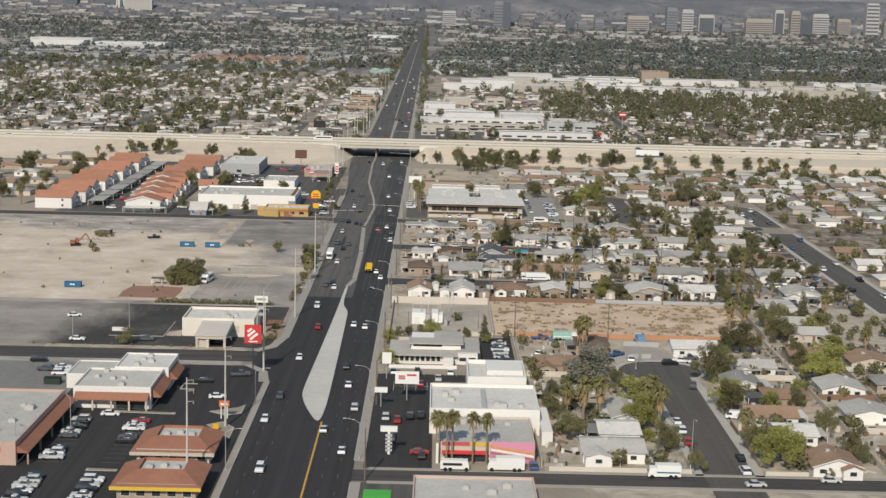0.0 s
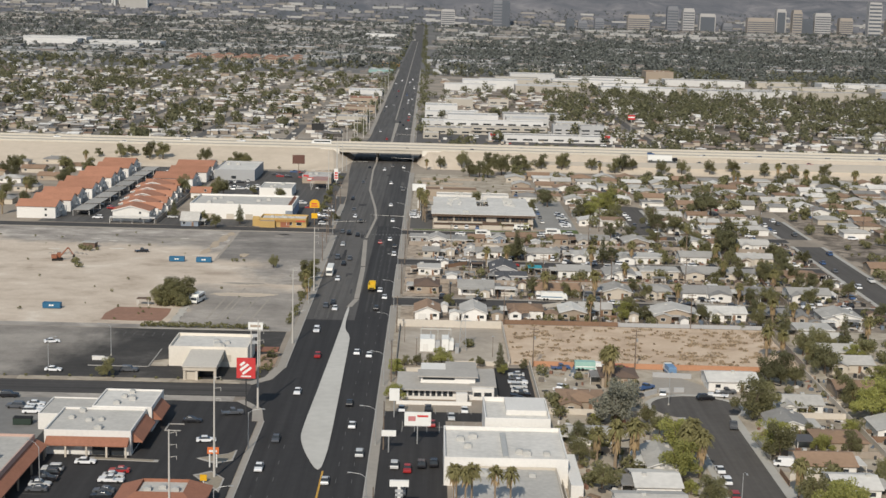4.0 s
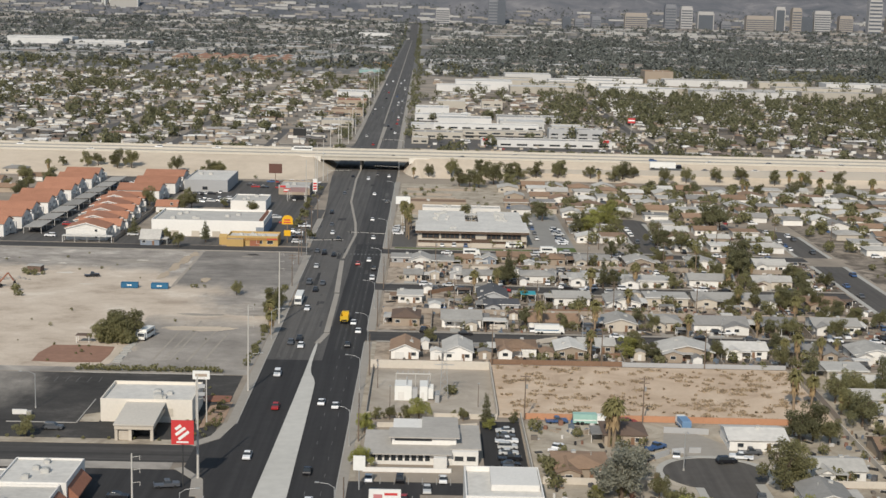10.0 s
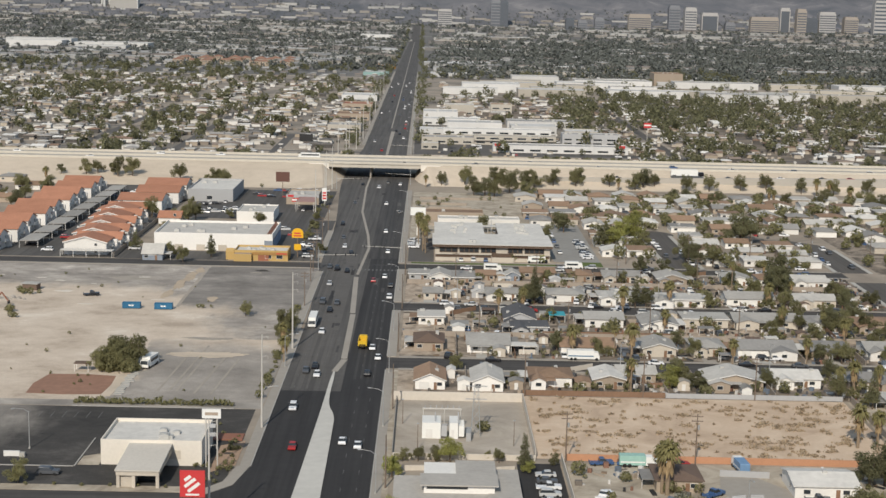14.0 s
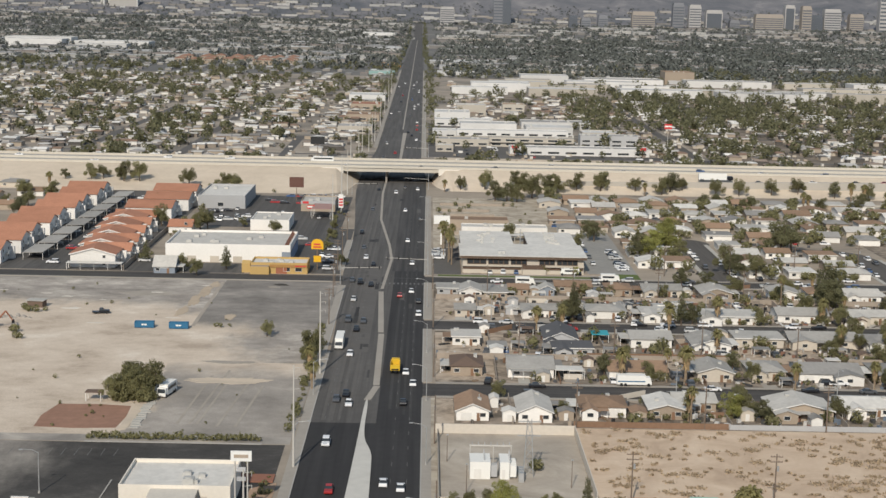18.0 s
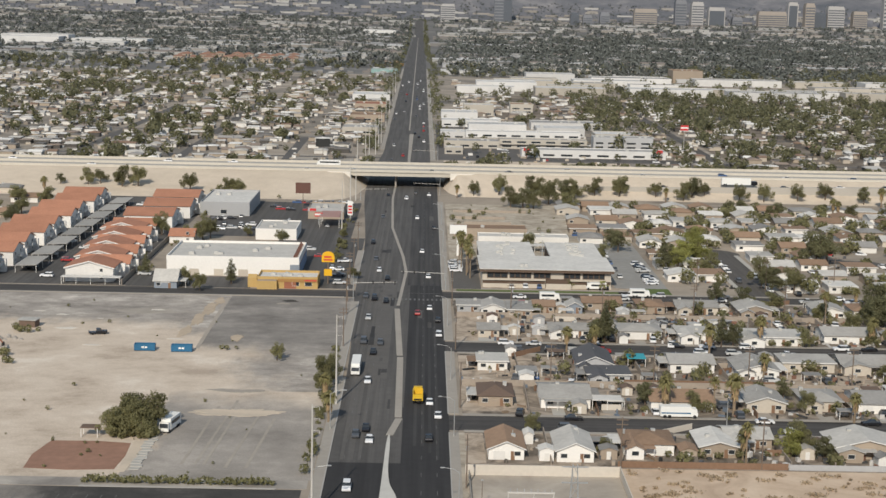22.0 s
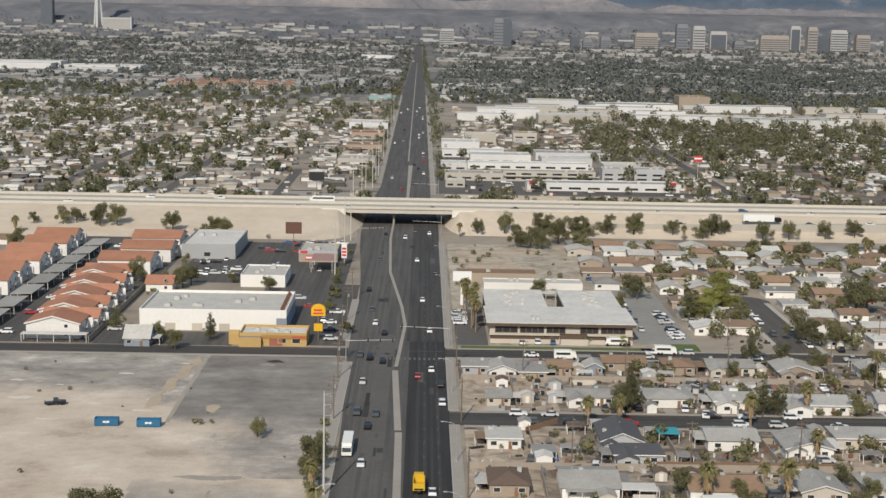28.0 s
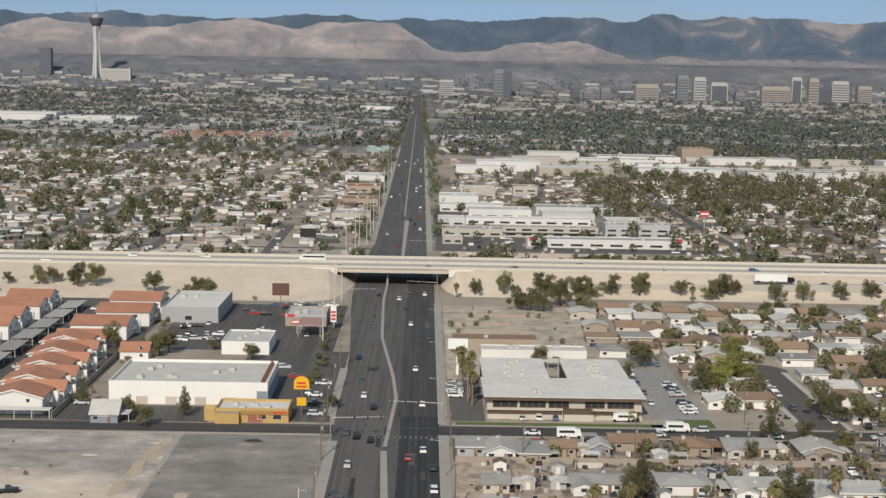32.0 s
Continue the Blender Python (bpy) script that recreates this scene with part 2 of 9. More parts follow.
def asphalt_mat(name, col, var=0.15, along="y", streak=0.35):
    """Asphalt with long darker and paler wheel streaks down its lanes."""
    m = mat(name, col, 0.88, var=var, fine=0.45, broad=0.04)
    nt = m.node_tree
    geo = [n for n in nt.nodes if n.bl_idname == "ShaderNodeNewGeometry"][0]
    mp, n, ml = nt.nodes.new("ShaderNodeMapping"), nt.nodes.new("ShaderNodeTexNoise"), nt.nodes.new("ShaderNodeMath")
    mp.inputs["Scale"].default_value = (0.55, 0.012, 1) if along == "y" else (0.012, 0.55, 1)
    n.inputs["Scale"].default_value, n.inputs["Detail"].default_value, n.inputs["Roughness"].default_value = 1.0, 6.0, 0.6
    nt.links.new(geo.outputs["Position"], mp.inputs[0])
    nt.links.new(mp.outputs[0], n.inputs["Vector"])
    rg = nt.nodes.new("ShaderNodeMapRange")
    rg.inputs["From Min"].default_value, rg.inputs["From Max"].default_value = 0.3, 0.7
    rg.inputs["To Min"].default_value, rg.inputs["To Max"].default_value = 1 - streak, 1 + streak
    nt.links.new(n.outputs["Fac"], rg.inputs["Value"])
    sc = [q for q in nt.nodes if q.bl_idname == "ShaderNodeVectorMath"][0]
    ml.operation = "MULTIPLY"
    nt.links.new(sc.inputs["Scale"].links[0].from_socket, ml.inputs[0])
    nt.links.new(rg.outputs[0], ml.inputs[1])
    nt.links.new(ml.outputs[0], sc.inputs["Scale"])
    return m


M_ASPH_NEW = asphalt_mat("new asphalt", (0.0375, 0.0355, 0.035), 0.14, "y", 0.22)
M_ASPH = asphalt_mat("worn asphalt", (0.094, 0.088, 0.082), 0.18, "y", 0.3)
M_STREET = asphalt_mat("side street asphalt", (0.066, 0.061, 0.057), 0.2, "x", 0.4)
M_CLOSE = asphalt_mat("brown-grey street asphalt", (0.098, 0.089, 0.080), 0.16, "y", 0.2)
M_ASPH_OLD = mat("faded asphalt", (0.115, 0.107, 0.099), 0.9, var=0.16, fine=0.4, broad=0.04)
M_ASPH_MID = asphalt_mat("trafficked asphalt", (0.052, 0.050, 0.048), 0.16, "y", 0.25)
M_CONC = mat("pale concrete", (0.42, 0.40, 0.36), 0.88, var=0.1, fine=0.6, broad=0.08)
M_CONC_D = mat("dusty concrete", (0.33, 0.30, 0.26), 0.9, var=0.12, fine=0.6, broad=0.08)
M_KERB = mat("kerb concrete", (0.38, 0.36, 0.33), 0.9, var=0.1)
M_BANK = earth_mat("embankment gravel", [(0.50, 0.42, 0.33), (0.56, 0.475, 0.375), (0.60, 0.51, 0.41)], 0.03)
M_BARRIER = mat("barrier concrete", (0.50, 0.46, 0.39), 0.88, var=0.1, fine=0.4, broad=0.05)
M_FREEWAY = mat("freeway concrete", (0.40, 0.375, 0.335), 0.9, var=0.08)
M_PAINT_W = mat("road paint white", (0.13, 0.127, 0.12), 0.7, var=0.2)
M_PAINT_Y = mat("road paint yellow", (0.52, 0.30, 0.06), 0.7, var=0.2)
M_WHITE = mat("white stucco", (0.73, 0.705, 0.66), 0.85, var=0.1, rnd=0.1)
M_CREAM = mat("cream stucco", (0.51, 0.455, 0.38), 0.85, var=0.1, rnd=0.1)
M_TAN = mat("tan stucco", (0.35, 0.285, 0.22), 0.85, var=0.1, rnd=0.1)
M_GREYW = mat("grey stucco", (0.40, 0.40, 0.40), 0.85, var=0.08, rnd=0.1)
M_BLUEW = mat("blue-grey siding", (0.24, 0.27, 0.31), 0.85, var=0.08)
M_ROOF_W = mat("white roof coating", (0.60, 0.575, 0.53), 0.8, var=0.2, fine=0.7, broad=0.12)
# For tract rows this is light grey shingle with cloud shade in its colour.
M_ROOF_MG = mat("mid grey shingle", (0.33, 0.315, 0.29), 0.9, var=0.2, fine=1.0, broad=0.2, rnd=0.14)
M_ROOF_LG = mat("light grey shingle", (0.44, 0.42, 0.385), 0.9, var=0.2, fine=1.0, broad=0.2, rnd=0.14)
M_ROOF_G = mat("grey shingle", (0.25, 0.24, 0.225), 0.9, var=0.2, fine=1.0, broad=0.2, rnd=0.14)
M_ROOF_D = mat("dark grey shingle", (0.10, 0.10, 0.105), 0.9, var=0.16, fine=1.2)
M_ROOF_B = mat("brown shingle", (0.27, 0.18, 0.12), 0.9, var=0.2, fine=1.0, broad=0.2, rnd=0.15)
M_ROOF_DB = mat("dark brown shingle", (0.15, 0.105, 0.08), 0.9, var=0.16, fine=1.2)
M_TILE = mat("terracotta roof tile", (0.39, 0.185, 0.115), 0.85, var=0.2, fine=1.5, broad=0.15, rnd=0.08)
M_TILE_R = mat("red clay tile", (0.31, 0.140, 0.088), 0.85, var=0.2, fine=1.5, broad=0.15)
M_TRIM = mat("white trim", (0.68, 0.66, 0.62), 0.7, var=0.08)
M_DOOR = mat("painted door", (0.22, 0.13, 0.08), 0.7, var=0.1, rnd=0.1)
M_GLASS = glass_mat("window glass", (0.035, 0.04, 0.045))
M_STEEL = mat("galvanised steel", (0.45, 0.45, 0.44), 0.5, 0.5, var=0.08)
M_POLE = mat("weathered timber", (0.17, 0.13, 0.10), 0.9, var=0.15)
M_WPOLE = mat("pale painted steel", (0.50, 0.475, 0.43), 0.6, 0.0, var=0.05)
M_METALBOX = mat("rooftop unit steel", (0.50, 0.49, 0.46), 0.6, 0.3, var=0.1)
M_RUBBER = mat("tyre rubber", (0.02, 0.02, 0.02), 0.9)
M_BLOCK = mat("concrete block", (0.33, 0.28, 0.23), 0.92, var=0.16, fine=1.0, broad=0.15)
M_BLOCK_P = mat("pale block", (0.55, 0.50, 0.43), 0.92, var=0.1, fine=1.0)
M_WOODF = mat("cedar fence", (0.21, 0.13, 0.085), 0.9, var=0.2, fine=1.5)
M_TRUNK = mat("bark", (0.12, 0.09, 0.065), 0.95, var=0.2, fine=3.0)
M_PTRUNK = mat("palm trunk", (0.25, 0.19, 0.13), 0.95, var=0.2, fine=3.0)
M_LEAF = leafy("olive foliage", (0.235, 0.222, 0.110), var=0.22, rnd=0.28, isle=0.2)
M_LEAF_D = leafy("dark foliage", (0.185, 0.18, 0.096), var=0.22, rnd=0.2, isle=0.22)
M_LEAF_Y = leafy("yellow-green foliage", (0.35, 0.345, 0.115), var=0.2, rnd=0.2, isle=0.18)
M_LEAF_G = leafy("silver-grey foliage", (0.29, 0.285, 0.225), var=0.2, rnd=0.1, isle=0.2)
M_FROND = leafy("palm fronds", (0.27, 0.245, 0.11), var=0.2, isle=0.25)
M_SKIRT = mat("dead palm skirt", (0.28, 0.20, 0.11), 0.95, var=0.2, fine=1.0, isle=0.2)
M_GRASS = mat("watered grass", (0.10, 0.13, 0.04), 0.95, var=0.25, fine=0.6)
M_SHRUB = mat("desert shrub", (0.31, 0.24, 0.16), 0.95, var=0.2, isle=0.25)

# ---------------------------------------------------------------- mesh helpers


class Shape:
    """Vertices and faces of one mesh, in metres."""

    def __init__(self):
        self.v, self.f, self.s = [], [], []

    def add(self, vs, fs, slot=0):
        n = len(self.v)
        self.v += [tuple(p) for p in vs]
        self.f += [[n + i for i in q] for q in fs]
        self.s += [slot] * len(fs)
        return self

    def box(self, x0, x1, y0, y1, z0, z1, slot=0):
        vs = [(x0, y0, z0), (x1, y0, z0), (x1, y1, z0), (x0, y1, z0), (x0, y0, z1), (x1, y0, z1), (x1, y1, z1), (x0, y1, z1)]
        return self.add(vs, [(3, 2, 1, 0), (4, 5, 6, 7), (0, 1, 5, 4), (1, 2, 6, 5), (2, 3, 7, 6), (3, 0, 4, 7)], slot)

    def prism(self, pts, z0, z1, slot=0):
        """pts: plan outline, anticlockwise."""
        n = len(pts)
        vs = [(x, y, z0) for x, y in pts] + [(x, y, z1) for x, y in pts]
        fs = [tuple(range(n - 1, -1, -1)), tuple(range(n, 2 * n))] + [(i, (i + 1) % n, n + (i + 1) % n, n + i) for i in range(n)]
        return self.add(vs, fs, slot)

    def tube(self, a, b, r0, r1=None, n=8, slot=0):
        a, b = Vector(a), Vector(b)
        r1 = r0 if r1 is None else r1
        q = (b - a).to_track_quat("Z", "Y")
        ring = [Vector((math.cos(2 * math.pi * k / n), math.sin(2 * math.pi * k / n), 0)) for k in range(n)]
        vs = [a + q @ (p * r0) for p in ring] + [b + q @ (p * r1) for p in ring]
        fs = [(k, (k + 1) % n, n + (k + 1) % n, n + k) for k in range(n)] + [tuple(range(n - 1, -1, -1)), tuple(range(n, 2 * n))]
        return self.add(vs, fs, slot)

    def lathe(self, prof, n=16, slot=0):
        vs, fs = [], []
        for r, z in prof:
            vs += [(r * math.cos(2 * math.pi * k / n), r * math.sin(2 * math.pi * k / n), z) for k in range(n)]
        for j in range(len(prof) - 1):
            fs += [(j * n + k, j * n + (k + 1) % n, (j + 1) * n + (k + 1) % n, (j + 1) * n + k) for k in range(n)]
        fs += [tuple(range(n - 1, -1, -1)), tuple(range((len(prof) - 1) * n, len(prof) * n))]
        return self.add(vs, fs, slot)

    def gable_roof(self, x0, x1, y0, y1, z, rise, over=0.45, along="y", thick=0.16, slot=0):
        """Two sloping slabs; the ridge runs along the given axis."""
        x0, x1, y0, y1 = x0 - over, x1 + over, y0 - over, y1 + over
        if along == "y":
            m, half = (x0 + x1) / 2, (x1 - x0) / 2
            drop = rise * over / max(half - over, 0.1)
            pts = [(x0, z - drop), (m, z + rise), (x1, z - drop)]
            for (xa, za), (xb, zb) in zip(pts, pts[1:]):
                vs = [(xa, y0, za), (xb, y0, zb), (xb, y1, zb), (xa, y1, za)]
                self.add(vs + [(p[0], p[1], p[2] + thick) for p in vs], [(3, 2, 1, 0), (4, 5, 6, 7), (0, 1, 5, 4), (1, 2, 6, 5), (2, 3, 7, 6), (3, 0, 4, 7)], slot)
        else:
            m, half = (y0 + y1) / 2, (y1 - y0) / 2
            drop = rise * over / max(half - over, 0.1)
            pts = [(y0, z - drop), (m, z + rise), (y1, z - drop)]
            for (ya, za), (yb, zb) in zip(pts, pts[1:]):
                vs = [(x0, ya, za), (x1, ya, za), (x1, yb, zb), (x0, yb, zb)]
                self.add(vs + [(p[0], p[1], p[2] + thick) for p in vs], [(3, 2, 1, 0), (4, 5, 6, 7), (0, 1, 5, 4), (1, 2, 6, 5), (2, 3, 7, 6), (3, 0, 4, 7)], slot)
        return self

    def hip_roof(self, x0, x1, y0, y1, z, rise, over=0.45, thick=0.14, slot=0):
        x0, x1, y0, y1 = x0 - over, x1 + over, y0 - over, y1 + over
        w, d = x1 - x0, y1 - y0
        i = min(w, d) / 2
        if w >= d:
            a, b = (x0 + i, (y0 + y1) / 2), (x1 - i, (y0 + y1) / 2)
        else:
            a, b = ((x0 + x1) / 2, y0 + i), ((x0 + x1) / 2, y1 - i)
        low, top = [(x0, y0), (x1, y0), (x1, y1), (x0, y1)], z + rise
        vs = [(x, y, z - thick) for x, y in low] + [(x, y, z) for x, y in low] + [(*a, top), (*b, top)]
        fs = [(3, 2, 1, 0), (0, 1, 5, 4), (1, 2, 6, 5), (2, 3, 7, 6), (3, 0, 4, 7)]
        if w >= d:
            fs += [(4, 5, 9, 8), (5, 6, 9), (6, 7, 8, 9), (7, 4, 8)]
        else:
            fs += [(4, 5, 8), (5, 6, 9, 8), (6, 7, 9), (7, 4, 8, 9)]
        return self.add(vs, fs, slot)

    def gable_wall(self, x0, x1, y0, y1, z1, rise, along="y", slot=0):
        """House walls with the gable triangles."""
        if along == "y":
            m = (x0 + x1) / 2
            out = [(x0, 0), (x1, 0), (x1, z1), (m, z1 + rise), (x0, z1)]
            vs = [(x, y0, z) for x, z in out] + [(x, y1, z) for x, z in out]
        else:
            m = (y0 + y1) / 2
            out = [(y0, 0), (y1, 0), (y1, z1), (m, z1 + rise), (y0, z1)]
            vs = [(x1, y, z) for y, z in out] + [(x0, y, z) for y, z in out]
        return self.add(vs, [(0, 1, 2, 3, 4), (9, 8, 7, 6, 5)] + [((k + 1) % 5, k, k + 5, (k + 1) % 5 + 5) for k in range(5)], slot)

    def mesh(self, name, *materials):
        me = bpy.data.meshes.new(name)
        me.from_pydata(self.v, [], self.f)
        for m in materials:
            me.materials.append(m)
        if len(materials) > 1:
            me.polygons.foreach_set("material_index", self.s)
        me.update()
        return me


def part(name, shape, material, parent, label=""):
    me = shape if isinstance(shape, bpy.types.Mesh) else shape.mesh(name, material)
    ob = new(name, me)
    ob.parent = parent
    return tagged(ob, label)


def thing(name, m, label, category, group=""):
    ob = new(name)
    ob.matrix_basis = m
    ob.empty_display_size = 0.5
    return tagged(ob, label, category, group)


def setting(name, shape, *materials):
    return tagged(new(name, shape.mesh(name, *materials)), kind="structure")


def setting_root(name, label=""):
    return tagged(new(name), label, kind="structure")


MADE = {}


def again(key, m, build):
    """The first time builds a thing at m, later copies it."""
    if key in MADE:
        return copy_thing(MADE[key], m)
    MADE[key] = build(m)
    return MADE[key]


R = random.Random(7)
# ---------------------------------------------------------------- ground and far slopes


def smooth(a, b, x):
    t = min(max((x - a) / (b - a), 0), 1)
    return t * t * (3 - 2 * t)


def far_height(x, y):
    """The valley floor is flat; far out it climbs to the foot of the mountains."""
    left = smooth(700, -900, x)
    return 22 * smooth(3600, 4400, y) + 108 * smooth(4440 - 60 * left, 4970, y)


g = Shape()
GX = [-3000 + 60 * k for k in range(101)]
GY = [-400, 200, 1000, 2000, 3000, 3600] + [3640 + 60 * k for k in range(13)] + [4380 + 20 * k for k in range(36)]
for yy in GY:
    for xx in GX:
        z = far_height(xx, yy)
        g.v.append((xx, yy, z))
nx = len(GX)
for j in range(len(GY) - 1):
    for i in range(nx - 1):
        g.f.append([j * nx + i, j * nx + i + 1, (j + 1) * nx + i + 1, (j + 1) * nx + i])
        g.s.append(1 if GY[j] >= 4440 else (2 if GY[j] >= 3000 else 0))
# Bluish grey of distance haze is put into the plain's tones.
M_BAJADA = earth_mat("hazed desert plain", [(0.105, 0.112, 0.125), (0.135, 0.138, 0.15), (0.17, 0.168, 0.178), (0.25, 0.24, 0.24)], 0.008)
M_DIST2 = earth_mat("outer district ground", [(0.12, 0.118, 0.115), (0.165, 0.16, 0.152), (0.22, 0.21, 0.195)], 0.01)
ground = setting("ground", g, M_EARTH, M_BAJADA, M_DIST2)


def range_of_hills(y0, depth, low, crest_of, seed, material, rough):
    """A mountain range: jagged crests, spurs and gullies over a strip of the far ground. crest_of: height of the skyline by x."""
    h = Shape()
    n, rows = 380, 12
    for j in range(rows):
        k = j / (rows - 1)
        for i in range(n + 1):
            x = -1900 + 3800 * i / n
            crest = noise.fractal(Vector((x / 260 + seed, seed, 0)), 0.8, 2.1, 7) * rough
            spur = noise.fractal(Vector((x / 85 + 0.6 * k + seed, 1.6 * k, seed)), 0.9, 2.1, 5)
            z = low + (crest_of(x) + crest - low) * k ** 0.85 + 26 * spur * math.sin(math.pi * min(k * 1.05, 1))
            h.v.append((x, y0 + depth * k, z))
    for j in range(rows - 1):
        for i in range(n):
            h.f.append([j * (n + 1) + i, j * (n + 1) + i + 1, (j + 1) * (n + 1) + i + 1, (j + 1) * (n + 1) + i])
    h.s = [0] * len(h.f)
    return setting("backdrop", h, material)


# Distance haze greys these tones; their broad dark patches stand for cloud shade.
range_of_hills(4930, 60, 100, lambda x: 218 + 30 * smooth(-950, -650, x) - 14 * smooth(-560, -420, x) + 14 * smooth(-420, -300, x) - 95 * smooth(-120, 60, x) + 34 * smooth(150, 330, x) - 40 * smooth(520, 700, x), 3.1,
               earth_mat("hazed red rock hills", [(0.165, 0.16, 0.18), (0.20, 0.19, 0.20), (0.265, 0.24, 0.24), (0.36, 0.315, 0.30)], 0.006, 12, 0.7, 0.34, 0.68, 3.0, ((0.15, 0.15, 0.162), 118, 190)), 22)
# Distance haze, cloud dimming and sunlit patches are put into these rock tones.
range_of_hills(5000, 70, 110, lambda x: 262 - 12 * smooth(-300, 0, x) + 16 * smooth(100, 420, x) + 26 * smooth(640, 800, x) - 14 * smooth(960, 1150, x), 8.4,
               earth_mat("hazed mountain rock", [(0.068, 0.095, 0.13), (0.085, 0.112, 0.148), (0.11, 0.128, 0.158), (0.225, 0.21, 0.21)], 0.005, 12, 0.9, 0.45, 0.70, 1.7, ((0.15, 0.15, 0.165), 122, 165)), 24)


def slab(name, pts, z, material, thick=0.3):
    """A flat piece of ground, its top at z."""
    area = sum(a[0] * b[1] - b[0] * a[1] for a, b in zip(pts, pts[1:] + pts[:1]))
    return setting(name, Shape().prism(pts if area > 0 else pts[::-1], z - thick, z), material)


def strip(name, x0, x1, y0, y1, z, material):
    return slab(name, [(x0, y0), (x1, y0), (x1, y1), (x0, y1)], z, material)


# the boulevard
def left_edge(y):
    return -19.6 - 1.0 * smooth(560, 700, y) * 3.4 - 7.2 * smooth(740, 960, y) + 4.2 * smooth(1000, 1150, y) - 0.003 * max(y - 1200, 0) + 6 * smooth(2400, 4400, y)


def right_edge(y):
    return 8.0 - 3.6 * smooth(960, 1088, y) - 0.0028 * max(y - 1088, 0) - 6 * smooth(2400, 4400, y)


road = Shape()
ys = list(range(180, 1500, 20)) + [1500, 2500, 3600]
for a, b in zip(ys, ys[1:]):
    road.prism([(left_edge(a), a), (right_edge(a), a), (right_edge(b), b), (left_edge(b), b)], -0.2, 0.05)
for a in range(3600, 4440, 40):
    za, zb = far_height(0, a) + 0.3, far_height(0, a + 40) + 0.3
    road.add([(left_edge(a), a, za), (right_edge(a), a, za), (right_edge(a + 40), a + 40, zb), (left_edge(a + 40), a + 40, zb)], [(0, 1, 2, 3)])
setting("road", road, M_ASPH)
strip("road_resurfaced", -20.0, 8.0, 180, 487, 0.06, M_ASPH_NEW)
strip("road_resurfaced_lanes", -3.4, 8.0, 487, 690, 0.06, M_ASPH_NEW)
strip("road_worn_lanes", -4.4, 8.0, 690, 960, 0.06, asphalt_mat("grey worn lanes", (0.063, 0.059, 0.056), 0.18, "y", 0.35))
strip("road_patch", -14.0, -8.5, 560, 700, 0.058, M_ASPH_OLD)
flare = [(-19.8, 368), (-21.5, 379), (-27, 387), (-27, 402.5), (-22, 409), (-19.8, 422)]
slab("road_apron", flare, 0.055, M_ASPH_NEW)
# raised concrete island that widens, then the narrow painted median
island = [(-2.9, 328), (-2.1, 340), (-2.1, 358), (-2.6, 403), (-3.3, 455), (-3.6, 464), (-6.2, 475), (-6.0, 508), (-7.0, 508), (-7.3, 470), (-8.7, 399), (-9.6, 362), (-9.3, 353), (-6.6, 340)]
for _ in range(3):
    island = [p for a, b in zip(island, island[1:] + island[:1]) for p in ((0.75 * a[0] + 0.25 * b[0], 0.75 * a[1] + 0.25 * b[1]), (0.25 * a[0] + 0.75 * b[0], 0.25 * a[1] + 0.75 * b[1]))]
setting("traffic_island", Shape().prism(island, -0.1, 0.2), mat("island concrete", (0.52, 0.50, 0.455), 0.88, var=0.12, fine=0.4, broad=0.05))
strip("median_line", -2.35, -1.9, 180, 330, 0.072, M_PAINT_Y)
for a, b in (((-6.4, 508), (-4.4, 522)), ((-4.6, 523), (-5.2, 584)), ((-5.4, 586), (-7.4, 650)), ((-7.2, 655), (-5.3, 715)), ((-5.3, 715), (-7.0, 748)), ((-7.0, 748), (-12.9, 820)), ((-12.9, 820), (-15.0, 913)), ((-15.0, 913), (-14.3, 1010))):
    wide = 0.55 if a[1] > 640 else 0.9
    slab("median", [(a[0] - wide, a[1]), (a[0] + wide, a[1]), (b[0] + wide, b[1]), (b[0] - wide, b[1])], 0.13, M_CONC_D)
slab("median", [(-9.5, 1050), (-8.0, 1050), (-7.5, 1260), (-10.5, 1260)], 0.13, M_CONC_D)
slab("median", [(-11.4, 1290), (-10.4, 1290), (-17.6, 3600), (-18.6, 3600)], 0.1, M_CONC_D)
slab("pavement", [(4.6, 1090), (8.0, 1090), (4.6, 2200), (1.2, 2200)], 0.17, M_CONC_D)
slab("pavement", [(-28.8, 1150), (-26.2, 1150), (-29.2, 2200), (-31.8, 2200)], 0.17, M_CONC_D)
marks = Shape()
for x in (-16.2, -12.6, 1.3, 4.8):
    for y in range(190, 900, 12):
        if x < -10 and 350 < y < 480:
            continue
        marks.box(x - 0.06, x + 0.06, y, y + 2.6, 0.06, 0.075)
for y in (661, 681, 1090):
    marks.box(-19, -4, y, y + 0.22, 0.06, 0.075)
for y in (676, 1086):
    marks.box(-4, 7.5, y, y + 0.25, 0.06, 0.075)
for k in range(18):
    marks.box(-18.5 + 1.5 * k, -17.9 + 1.5 * k, 664, 667, 0.06, 0.076)
tagged(new("lane_marks", marks.mesh("lane_marks", M_PAINT_W)), "worn white lane dashes and stop lines on asphalt", "road marking", kind="stuff")

for x, w, y0, y1 in ((-16.8, 0.8, 489, 900), (-14.6, 0.8, 489, 930), (-12.8, 0.7, 489, 760), (-10.6, 0.7, 500, 640), (-19.0, 0.7, 600, 940)):
    strip("wheel_track", x - w / 2, x + w / 2, y0, y1, 0.059, M_ASPH_OLD)
for x, w, y0, y1 in ((-0.4, 0.8, 500, 940), (1.5, 0.8, 500, 940), (3.2, 0.7, 495, 900), (5.0, 0.7, 490, 930)):
    strip("wheel_track", x - w / 2, x + w / 2, y0, y1, 0.0635, M_ASPH_MID)
